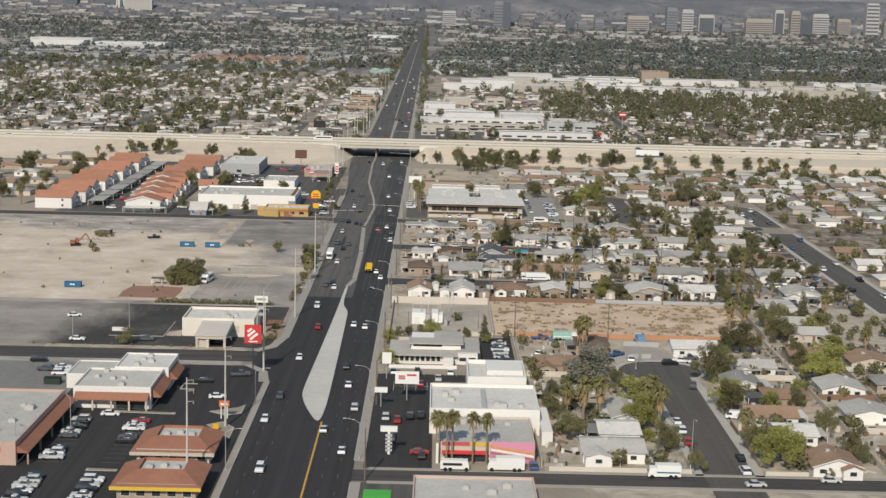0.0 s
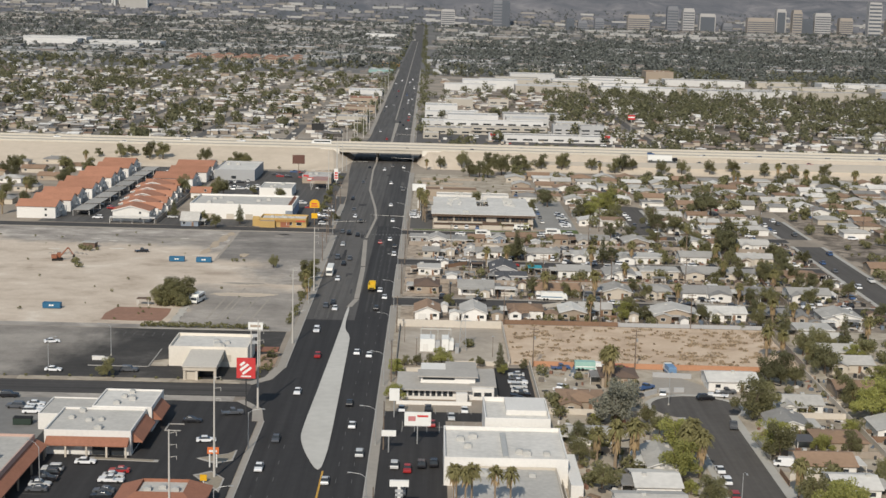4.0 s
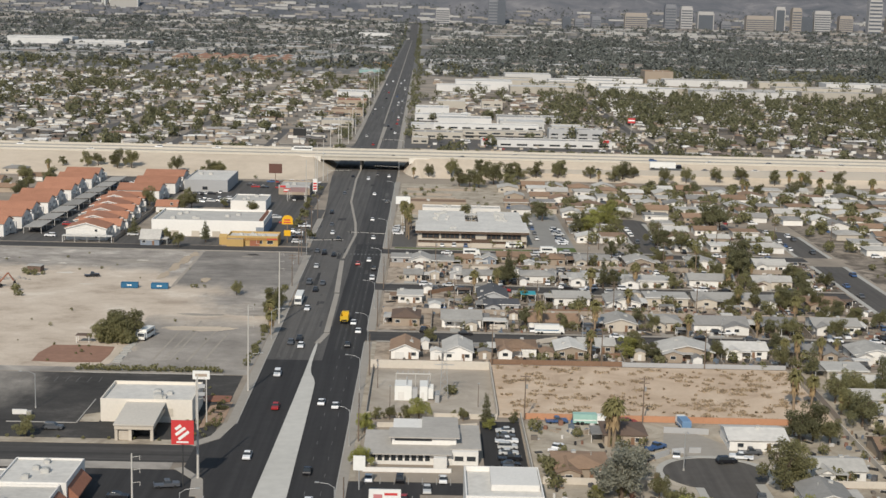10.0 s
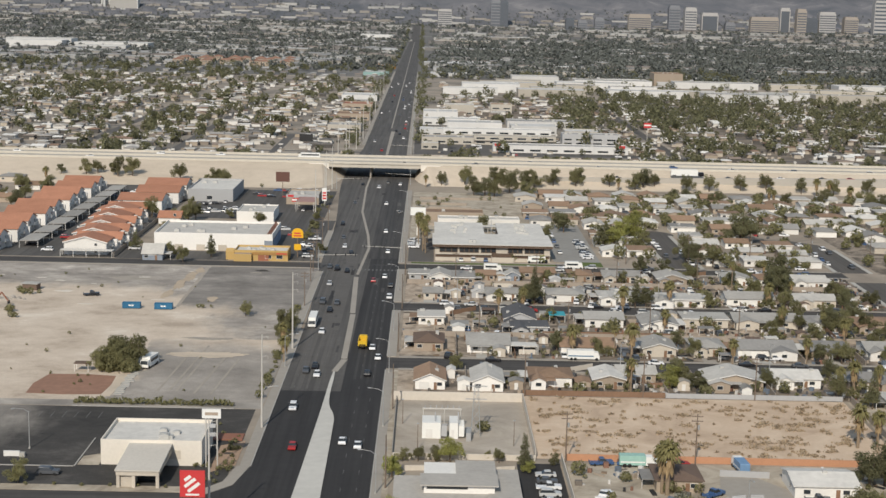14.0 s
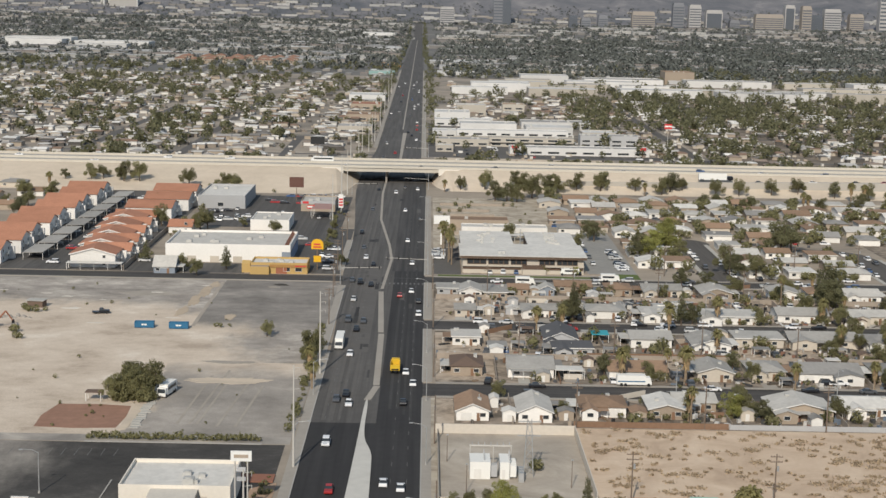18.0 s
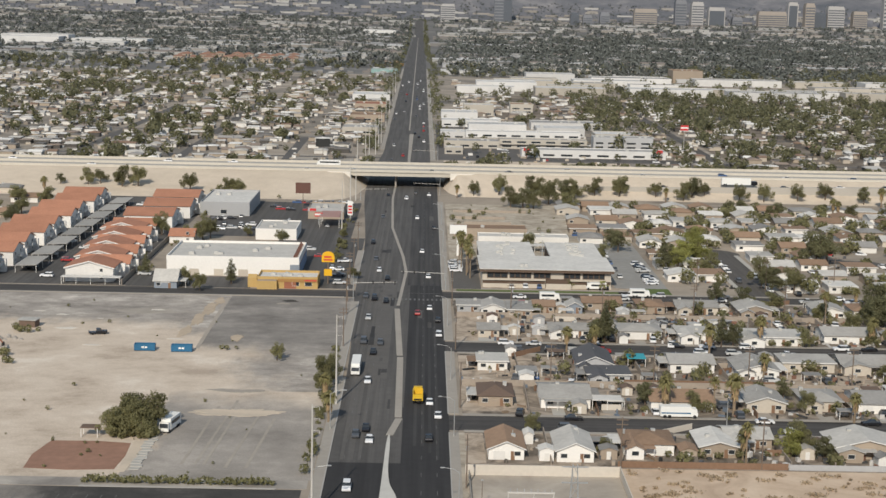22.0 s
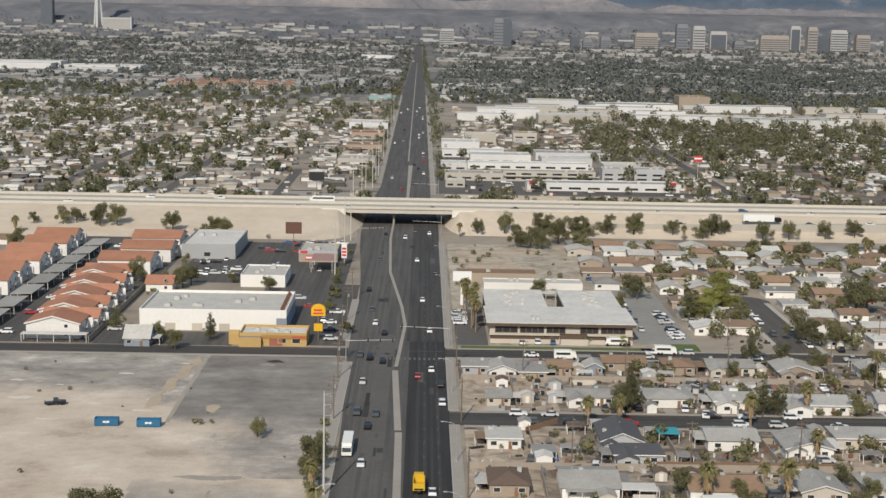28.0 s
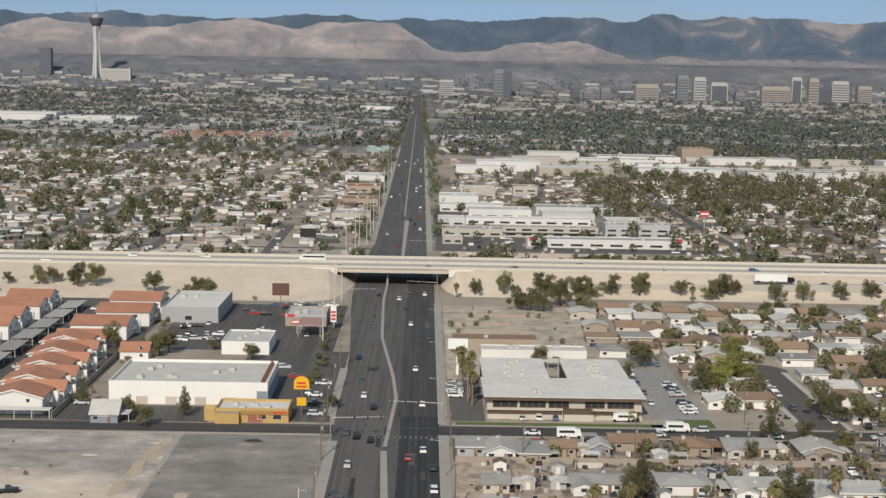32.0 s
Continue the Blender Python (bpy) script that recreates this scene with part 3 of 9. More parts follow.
for k in range(26):
    x, y, w, d = R.uniform(-18, 6), R.uniform(500, 940), R.uniform(0.5, 2.2), R.uniform(3, 16)
    strip("asphalt_patch", x, x + w, y, y + d, 0.0645 + 0.0002 * k, R.choice([M_ASPH_NEW, M_ASPH, M_ASPH_MID]))
# pavements with kerbs
for a, b in ((180, 283), (299, 511), (527, 592), (606, 668), (682, 905)):
    strip("pavement", 8.0, 10.2 if b < 520 else 10.6, a, b, 0.17, M_CONC_D)
    strip("kerb", 7.75, 8.0, a, b, 0.18, M_KERB)
for a, b in ((180, 368), (422, 560), (560, 660), (690, 760)):
    x = left_edge((a + b) / 2)
    strip("pavement", x - (1.5 if b < 400 else 2.6), x - 0.25, a, b, 0.17, M_CONC_D)
    strip("kerb", x - 0.25, x + 0.02, a, b, 0.18, M_KERB)
slab("pavement", [(-22.8, 368), (-19.8, 368), (-21.5, 379), (-27, 387), (-29, 386), (-24, 379)], 0.17, M_CONC_D)
slab("pavement", [(-27, 402.6), (-22, 409), (-19.8, 422), (-22.8, 422), (-24.5, 411), (-29, 404.5)], 0.17, M_CONC_D)

# side streets
for y, w, x1 in ((288.5, 8, 186), (519.5, 12.5, 185), (598, 12.5, 182), (674, 11, 185)):
    strip("side_street", 7.5, x1, y - w / 2, y + w / 2, 0.045, M_STREET)
    strip("pavement", 11.5, x1, y + w / 2, y + w / 2 + 1.6, 0.14, M_CONC_D)
    strip("pavement", 11.5, x1, y - w / 2 - 1.6, y - w / 2, 0.14, M_CONC_D)
strip("side_street", -230, -22, 390.5, 403.5, 0.045, M_STREET)
strip("side_street", -230, -22, 668, 679, 0.045, M_STREET)
strip("pavement", -230, -26, 666.6, 668, 0.14, M_CONC_D)
strip("verge_gravel", -230, -30, 385.6, 390.4, 0.05, M_GRAVEL)
strip("planting_bed", -92, -30.5, 403.6, 407.2, 0.12, M_YARD_P)
strip("cul_de_sac_street", 88.5, 100.5, 180, 384, 0.047, M_CLOSE)
slab("cul_de_sac_street", [(93 + 12 * math.cos(k * math.pi / 14), 390 + 11.5 * math.sin(k * math.pi / 14)) for k in range(28)], 0.05, M_CLOSE)
strip("pavement", 100.5, 102.6, 293, 383, 0.14, M_CONC)
strip("pavement", 86.6, 88.5, 293, 380, 0.14, M_CONC)
ring_o = [(93 + 13.6 * math.cos(radians(a)), 390 + 13.0 * math.sin(radians(a))) for a in range(-33, 214, 13)]
ring_i = [(93 + 12.0 * math.cos(radians(a)), 390 + 11.5 * math.sin(radians(a))) for a in range(-33, 214, 13)]
slab("pavement", ring_o + ring_i[::-1], 0.14, M_CONC)
slab("drive", [(88, 403), (104, 400.5), (107.5, 404), (98.5, 414), (94, 421), (86, 421), (84, 410)], 0.07, M_CONC_D)
strip("drive", 102.6, 108, 337, 345, 0.07, M_CONC_D)
strip("drive", 102.6, 109, 362, 366, 0.07, M_CONC_D)
strip("drive", 80, 86.6, 324, 330, 0.07, M_CONC_D)
strip("drive", 102.6, 111, 320, 325, 0.07, M_CONC)
slab("side_street", [(196, 735), (193, 748), (184, 757), (162, 760), (162, 751), (178, 749), (184, 744), (184, 735)], 0.048, M_CLOSE)
for x0, x1, y0, y1 in ((184.5, 196.5, 480, 660), (117, 129, 680, 765), (184, 196, 680, 735)):
    strip("side_street", x0, x1, y0, y1, 0.047, M_CLOSE)
    strip("pavement", x0 - 1.8, x0, y0, y1, 0.14, M_CONC)
    strip("pavement", x1, x1 + 1.8, y0, y1, 0.14, M_CONC)
slab("side_street", [(121 + 11 * math.cos(k * math.pi / 14), 768 + 11 * math.sin(k * math.pi / 14)) for k in range(28)], 0.05, M_CLOSE)

M_DISTRICT = earth_mat("district ground", [(0.14, 0.13, 0.115), (0.23, 0.205, 0.175), (0.33, 0.285, 0.235), (0.42, 0.37, 0.31)], 0.012)
M_BROWN = earth_mat("brown district ground", [(0.10, 0.085, 0.072), (0.16, 0.136, 0.112), (0.23, 0.193, 0.155), (0.33, 0.28, 0.225)], 0.02)
# lots
strip("district_ground", -1600, 1600, 1012, 2050, 0.02, M_DISTRICT)
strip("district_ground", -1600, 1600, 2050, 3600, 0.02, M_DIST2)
strip("shop_car_park", -130, -21.4, 180, 385.5, 0.03, M_ASPH_NEW)
strip("old_lot", -140, -72, 336, 385.5, 0.036, M_LOT)
strip("bank_car_park", -150, -24, 407, 468, 0.03, blend_ground("worn and dusty lot", [(0.21, 0.19, 0.168), (0.26, 0.235, 0.208), (0.31, 0.283, 0.25), (0.36, 0.325, 0.285)], ([(0.048, 0.046, 0.044), (0.06, 0.057, 0.054), (0.072, 0.068, 0.064), (0.11, 0.103, 0.096)], 0.7, ((1, -0.25, 196, 12),))))
strip("dirt_track", -230, -150, 404, 474, 0.02, M_DIRT)
strip("verge_gravel", -150, -23, 468.6, 474, 0.045, M_GRAVEL)
strip("kerb", -71, -29.5, 468, 468.6, 0.18, M_KERB)
slab("gravel_bed", [(-28.5, 417), (-23.2, 423), (-23.2, 441), (-28.5, 437)], 0.1, mat("red-tan gravel", (0.36, 0.25, 0.175), 0.95, var=0.2))
strip("kerb", -58.95, -58.65, 420, 441, 0.16, M_KERB)
strip("kerb", -76, -59, 419.6, 420, 0.16, M_KERB)
slab("gravel_bed", [(-58.4, 421), (-53.6, 421), (-53.6, 430), (-58.4, 427)], 0.1, M_YARD_P)
for k in range(9):
    strip("stall_line", -86 + 3 * k, -85.85 + 3 * k, 458, 463, 0.04, M_PAINT_W)
for k in range(10):
    strip("stall_line", -64.5, -59.5, 293.4 + 3.4 * k, 293.55 + 3.4 * k, 0.04, M_PAINT_W)
    strip("stall_line", -50, -45, 293.4 + 3.4 * k, 293.55 + 3.4 * k, 0.04, M_PAINT_W)
M_ISLE = mat("island gravel", (0.30, 0.26, 0.20), 0.95, var=0.2)
for pts in ([(-31.7, 337), (-27, 333.5), (-23.2, 336), (-23.2, 344), (-25, 341)], [(-30.6, 325), (-23.3, 314), (-23.3, 323), (-27, 328)], [(-56, 336.2), (-40, 335), (-40, 333.6), (-56, 334.6)], [(-52, 289), (-45, 288.6), (-45, 287.4), (-52, 287.4)]):
    slab("kerb_island", pts, 0.16, M_KERB)
    cx, cy = sum(p[0] for p in pts) / len(pts), sum(p[1] for p in pts) / len(pts)
    slab("island_bed", [(cx + 0.86 * (x - cx), cy + 0.86 * (y - cy)) for x, y in pts], 0.175, M_ISLE)
for x0, x1, y0, y1 in ((-43, -42.6, 358, 364), (-42.6, -39, 358, 358.4), (-42.6, -39, 363.6, 364)):
    strip("kerb", x0, x1, y0, y1, 0.2, M_KERB)
DIRT_TONES = [(0.41, 0.335, 0.265), (0.50, 0.415, 0.33), (0.56, 0.47, 0.378), (0.60, 0.51, 0.415), (0.67, 0.59, 0.495)]
GRAVEL_TONES = [(0.21, 0.187, 0.165), (0.28, 0.251, 0.222), (0.345, 0.311, 0.275), (0.43, 0.388, 0.34), (0.60, 0.545, 0.48)]
TAR_TONES = [(0.165, 0.15, 0.135), (0.215, 0.197, 0.178), (0.26, 0.238, 0.214), (0.34, 0.308, 0.275)]
PAD_TONES = [(0.235, 0.212, 0.188), (0.285, 0.258, 0.228), (0.325, 0.294, 0.26), (0.40, 0.36, 0.317)]
M_LOT_A = blend_ground("dirt and gravel lot", DIRT_TONES, (GRAVEL_TONES, 1.0, ((0.15, 1, -606, 10),)))
M_LOT_B = blend_ground("dusty dirt and old asphalt lot", DIRT_TONES, (GRAVEL_TONES, 1.0, ((1, 0, 45, 10), (0, 1, -600, 10))), (TAR_TONES, 0.35, ((0.1, 1, -587, 10),)))
M_LOT_C = blend_ground("grey gravel pad", PAD_TONES, (DIRT_TONES, 0.5, ((0, 1, -534, 10), (-1, 0, -61, 2.5))))
strip("vacant_lot", -230, -64.4, 474, 666, 0.03, M_LOT_A)
strip("vacant_lot", -64.4, -22.5, 545, 666, 0.03, M_LOT_B)
strip("vacant_lot", -64.4, -22.5, 474, 545, 0.03, M_LOT_C)
slab("concrete_strip", [(-65.5, 590), (-64.3, 590), (-64.8, 662), (-66.0, 662)], 0.09, mat("dusty tan concrete", (0.36, 0.315, 0.265), 0.92, var=0.16, fine=0.5, broad=0.06))
slab("red_gravel_patch", [(-85.8, 479.5), (-76, 478.6), (-66, 479.5), (-65.4, 489), (-66, 498.4), (-74, 499.6), (-84.6, 499.4), (-86.4, 489)], 0.07, mat("red lava gravel", (0.29, 0.165, 0.115), 0.95, var=0.22, fine=0.5))
slab("dirt_path", [(-65.2, 478), (-63.4, 478), (-62.6, 500), (-65.4, 500)], 0.075, M_DIRT)
bs = random.Random(9)
for k in range(13):
    x, y = -62.9 + bs.uniform(-0.3, 0.3), 479.5 + 1.9 * k
    slab("broken_slab", [(x, y), (x + 2.4 + bs.uniform(-0.4, 0.4), y + bs.uniform(-0.2, 0.3)), (x + 2.5, y + 1.3), (x + bs.uniform(0, 0.4), y + 1.5)], 0.16 + bs.uniform(0, 0.12), M_CONC)
def blot(name, cx, cy, rx, ry, z, material, seed):
    """An irregular stain or patch of ground."""
    pts = []
    for k in range(64):
        a = 2 * math.pi * k / 64
        v = Vector((math.cos(a), math.sin(a), 0))
        q = 1 + 0.5 * noise.noise(v * 1.4 + Vector((seed, 0, seed * 0.7))) + 0.35 * noise.noise(v * 5 + Vector((0, seed, 1))) + 0.25 * noise.noise(v * 13 + Vector((2, seed, 5)))
        pts.append((cx + rx * q * math.cos(a), cy + ry * q * math.sin(a)))
    return slab(name, pts, z, material)


M_DARKDIRT = mat("stained dirt", (0.33, 0.295, 0.25), 0.95, var=0.2, fine=0.3, broad=0.05)
for k, (cx, cy, rx, ry) in enumerate(((-88, 640, 9, 3), (-46, 655, 2.2, 1.2), (-47, 545, 6, 1.6), (-60, 524, 1.6, 1.0))):
    blot("dirt_stain", cx, cy, rx, ry, 0.06 + 0.004 * k, M_DARKDIRT, 1.7 * k)
M_PALED = mat("pale caliche", (0.62, 0.57, 0.50), 0.95, var=0.15, fine=0.3, broad=0.05)
for k in range(12):
    cx, cy, rx = bs.uniform(-140, -70), bs.uniform(585, 655), bs.uniform(0.8, 3)
    blot("ground_patch", cx, cy, rx, rx * bs.uniform(0.2, 0.5), 0.07 + 0.001 * k, M_PALED, 3.3 * k)
M_OCHRE = mat("ochre dirt", (0.44, 0.355, 0.265), 0.95, var=0.2, fine=0.3)
for k, (x, y, r) in enumerate(((-72, 612, 7), (-70.5, 628, 9), (-69, 645, 8), (-67.5, 657, 5), (-55, 604, 4))):
    blot("ground_patch", x, y, 1.7, r, 0.113 + 0.001 * k, M_OCHRE, 4.4 + k)
blot("ground_patch", -44, 659, 2.4, 1.4, 0.12, mat("burnt ground", (0.05, 0.045, 0.04), 0.95), 1.3)
blot("ground_patch", -45, 525, 9, 3.0, 0.112, M_DIRT, 2.1)
for x0, y0, x1, y1 in ((-52, 484, -50, 530), (-47, 484, -44.5, 528), (-42, 482, -39, 524), (-37.5, 482, -35, 520), (-49, 484, -46, 536), (-120, 630, -70, 640)):
    n = Vector((y1 - y0, x0 - x1, 0)).normalized() * 0.35
    slab("wheel_rut", [(x0 - n.x, y0 - n.y), (x0 + n.x, y0 + n.y), (x1 + n.x, y1 + n.y), (x1 - n.x, y1 - n.y)], 0.064, M_DARKDIRT)
strip("restaurant_car_park", -60, -24, 682, 790, 0.03, M_ASPH)
strip("warehouse_yard", -104, -60, 680, 700, 0.035, M_ASPH)
strip("townhouse_drive", -160, -104, 681, 905, 0.03, M_ASPH)
strip("store_car_park", -98, -30, 790, 895, 0.035, M_ASPH)
strip("yards", 52, 186, 293, 429.5, 0.025, M_YARD_P)
strip("yards", 60, 186, 180, 284, 0.025, M_YARD_P)
strip("shop_car_park", 10.2, 26, 294, 380, 0.03, M_ASPH_NEW)
strip("verge_gravel", 10.2, 11.6, 380, 511, 0.1, M_YARD_P)
strip("forecourt", 10.2, 22, 225, 284, 0.03, M_ASPH)
strip("shop_car_park", 26, 52, 372, 380, 0.03, M_ASPH_NEW)
strip("shop_car_park", 40.5, 50.5, 381, 428, 0.03, M_ASPH_NEW)
strip("substation_yard", 11.6, 45, 430, 481, 0.03, earth_mat("pale yard gravel", [(0.30, 0.262, 0.217), (0.36, 0.315, 0.262), (0.41, 0.36, 0.30), (0.47, 0.415, 0.35)], 0.06))
strip("scrub_lot", 45.5, 132, 432, 486, 0.03, M_SCRUB)
strip("yards", 11.5, 183, 486.5, 513, 0.02, M_YARD)
strip("yards", 11.5, 183, 526, 591, 0.02, M_YARD)
strip("yards", 11.5, 183, 605, 668, 0.02, M_YARD)
strip("yards", 11.5, 70, 745, 900, 0.02, M_YARD_P)
M_BARE = earth_mat("bare tan yard", [(0.24, 0.195, 0.152), (0.33, 0.27, 0.21), (0.41, 0.335, 0.262), (0.47, 0.39, 0.31)], 0.16, 9.0, 1.2, 0.38, 0.62)
for x0, x1, y0, y1 in ((11.6, 28.2, 530, 554.8), (11.6, 40, 560, 588), (11.6, 38, 606, 639.8), (26, 45, 641, 655), (60, 84, 540, 554), (100, 131, 560, 572), (11.6, 16, 488, 511)):
    strip("bare_yard", x0, x1, y0, y1, 0.032, M_BARE)
for y0, y1, xs in ((526, 533.5, (36, 49, 64, 88, 104, 120, 141, 160)), (584, 591.6, (20, 50, 74, 95, 112, 131, 150, 167)), (604.4, 611, (21, 47, 68, 87, 108, 133, 156)), (508, 513, (20, 36, 55, 78, 104, 123, 143, 161)), (660, 668, (24, 42, 61, 77, 93, 112, 137, 162))):
    for x in xs:
        w = 2.2 + 0.6 * math.sin(x)
        strip("drive", x - w, x + w, y0, y1, 0.045, M_CONC_D if int(x) % 3 else M_CONC)
strip("office_lawn", 13, 78, 680, 685, 0.04, M_GRASS)
strip("office_car_park", 11.5, 22, 686, 745, 0.04, M_ASPH_OLD)
strip("office_car_park", 22, 79, 686, 691.8, 0.045, M_CONC_D)
strip("planting_bed", 22, 79, 687.5, 691.7, 0.06, M_BARE)
strip("office_car_park", 71, 90, 680, 800, 0.04, mat("pale worn lot", (0.27, 0.26, 0.24), 0.9, var=0.16, fine=0.4, broad=0.05))
strip("office_court", 43.2, 49.6, 718.2, 752, 0.05, M_ASPH)
strip("grass_patch", 80, 90, 681, 692, 0.05, M_GRASS)

# ---------------------------------------------------------------- freeway on its embankment
DECK, BX0, BX1 = 8.5, -38.4, 14.8
fw = Shape()


def bank(x0, x1, foot0, foot1):
    fw.add([(x0, foot0, 0), (x1, foot1, 0), (x1, 952, DECK), (x0, 952, DECK), (x0, 994, DECK), (x1, 994, DECK), (x1, 1010, 0), (x0, 1010, 0)],
           [(0, 1, 2, 3), (3, 2, 5, 4), (4, 5, 6, 7), (0, 3, 4, 7), (1, 6, 5, 2)])


bank(-1500, BX0 - 8, 899, 905)
bank(BX1 + 8, 1500, 926, 905)
setting("embankment", fw, M_BANK)
ab = Shape()
for xo, xt, foot, feet in ((BX0 - 8, -42.5, 905, ((-39, 911), (-33.5, 930), (-30.2, 957))), (BX1 + 8, 18.6, 925, ((17, 931), (13.6, 942), (11.4, 957)))):
    vs = [(xo, 952, DECK), (xt, 952, DECK), (xo, foot, 0)] + [(x, y, 0) for x, y in feet]
    vs += [(xt, 994, DECK), (feet[2][0], 990, 0), (xo, 1010, 0), (xo, 994, DECK)]
    ab.add(vs, [(0, 2, 1), (1, 2, 3), (1, 3, 4), (1, 4, 5), (1, 5, 7, 6), (6, 7, 8, 9), (0, 1, 6, 9)])
setting("abutment", ab, M_BANK)
M_ABUT = mat("abutment concrete", (0.66, 0.62, 0.55), 0.88, var=0.08)
for xa, way in ((BX0, -1), (BX1, 1)):
    pts = [(xa, DECK - 3.4), (xa + 13 * way, DECK + 0.4), (xa, DECK + 0.4)]
    wg = Shape().add([(x, 951.4, z) for x, z in pts] + [(x, 952.0, z) for x, z in pts], [(0, 1, 2), (5, 4, 3), (0, 3, 4, 1), (1, 4, 5, 2), (2, 5, 3, 0)])
    setting("wing_wall", wg, M_ABUT)
strip("freeway", -1500, BX0, 956, 992, DECK + 0.03, M_FREEWAY)
strip("freeway", BX1, 1500, 956, 992, DECK + 0.03, M_FREEWAY)
bridge = setting_root("bridge", "pale concrete freeway bridge over the boulevard")
part("deck", Shape().box(BX0, BX1, 955.5, 992.5, DECK - 1.35, DECK + 0.05), M_FREEWAY, bridge)
for y in (955.0, 992.2):
    part("girder", Shape().box(BX0 - 2, BX1 + 2, y, y + 0.5, DECK - 2.1, DECK - 0.05), M_BARRIER, bridge)
for k in range(4):
    part("pier", Shape().tube((-14.5, 960 + 9 * k, 0), (-14.5, 960 + 9 * k, DECK - 1.3), 0.55, n=12), M_CONC_D, bridge)
for y0 in (954.4, 973.0, 992.6):
    b = Shape()
    b.add([(-1500, y0, DECK), (1500, y0, DECK), (1500, y0 + 0.6, DECK), (-1500, y0 + 0.6, DECK), (-1500, y0 + 0.2, DECK + 1.3), (1500, y0 + 0.2, DECK + 1.3), (1500, y0 + 0.4, DECK + 1.3), (-1500, y0 + 0.4, DECK + 1.3)],
          [(0, 1, 5, 4), (1, 2, 6, 5), (2, 3, 7, 6), (3, 0, 4, 7), (4, 5, 6, 7)])
    setting("barrier", b, M_BARRIER)
wallb = Shape().box(-1500, -46, 1011, 1011.4, 0, 3.4)
setting("sound_wall", wallb, M_BLOCK_P)
setting("sound_wall", Shape().box(40, 1500, 1012, 1012.4, 0, 2.6), M_BLOCK_P)
# on-ramp carried on a ledge of the right-hand bank, and the frontage wall at its foot
rp = Shape()
for k in range(48):
    a, b = 70 + k * 20, 90 + k * 20
    z0, z1 = 4.6 + 2.6 * smooth(60, 300, a), 4.6 + 2.6 * smooth(60, 300, b)
    rp.add([(a, 936, 0), (b, 936, 0), (b, 936, z1 + 0.9), (a, 936, z0 + 0.9), (a, 936.4, z0 + 0.9), (b, 936.4, z1 + 0.9), (b, 936.4, z1), (a, 936.4, z0), (b, 946, z1), (a, 946, z0)], [(0, 1, 2, 3), (3, 2, 5, 4), (4, 5, 6, 7), (7, 6, 8, 9)])
setting("freeway_ramp", rp, M_FREEWAY)
garden_low = Shape().box(70, 420, 896, 896.4, 0, 1.1)
setting("frontage_wall", garden_low, M_CONC)
strip("frontage_road", 70, 420, 889, 896, 0.06, M_CONC_D)

# ---------------------------------------------------------------- buildings


def window(parent, x, y, z, w, h, face="-y", depth=0.08, pane=M_GLASS, frame_mat=M_TRIM):
    """A framed window on a wall face."""
    s, p = Shape(), Shape()
    d = depth
    if face in ("-y", "+y"):
        k = -1 if face == "-y" else 1
        ya, yb = sorted((y, y + k * d))
        for x0, x1, z0, z1 in ((x - w / 2, x + w / 2, z, z + 0.09), (x - w / 2, x + w / 2, z + h - 0.09, z + h), (x - w / 2, x - w / 2 + 0.09, z, z + h), (x + w / 2 - 0.09, x + w / 2, z, z + h)):
            s.box(x0, x1, ya, yb, z0, z1)
        ya, yb = sorted((y, y + k * d * 0.5))
        p.box(x - w / 2 + 0.08, x + w / 2 - 0.08, ya, yb, z + 0.08, z + h - 0.08)
    else:
        k = -1 if face == "-x" else 1
        xa, xb = sorted((x, x + k * d))
        for y0, y1, z0, z1 in ((y - w / 2, y + w / 2, z, z + 0.09), (y - w / 2, y + w / 2, z + h - 0.09, z + h), (y - w / 2, y - w / 2 + 0.09, z, z + h), (y + w / 2 - 0.09, y + w / 2, z, z + h)):
            s.box(xa, xb, y0, y1, z0, z1)
        xa, xb = sorted((x, x + k * d * 0.5))
        p.box(xa, xb, y - w / 2 + 0.08, y + w / 2 - 0.08, z + 0.08, z + h - 0.08)
    win = part("window", s, frame_mat, parent)
    part("pane", p, pane, win)
    return win


def ac_unit(parent, x, y, z, s=1.5):
    b = Shape().box(x - s / 2, x + s / 2, y - s / 2, y + s / 2, z, z + 0.9 * s * 0.6)
    b.tube((x, y, z + 0.5 * s), (x, y, z + 0.62 * s), 0.35 * s, n=10)
    return part("rooftop_unit", b, M_METALBOX, parent)


PLOTS = []  # footprints of buildings: x0, x1, y0, y1


def clear_of_plots(x, y, room):
    """y, moved forward to the front of any building that stands at x, y."""
    for x0, x1, y0, y1 in PLOTS:
        if x0 - room < x < x1 + room and y0 - room < y < y1 + room:
            return y0 - room - 0.3
    return y


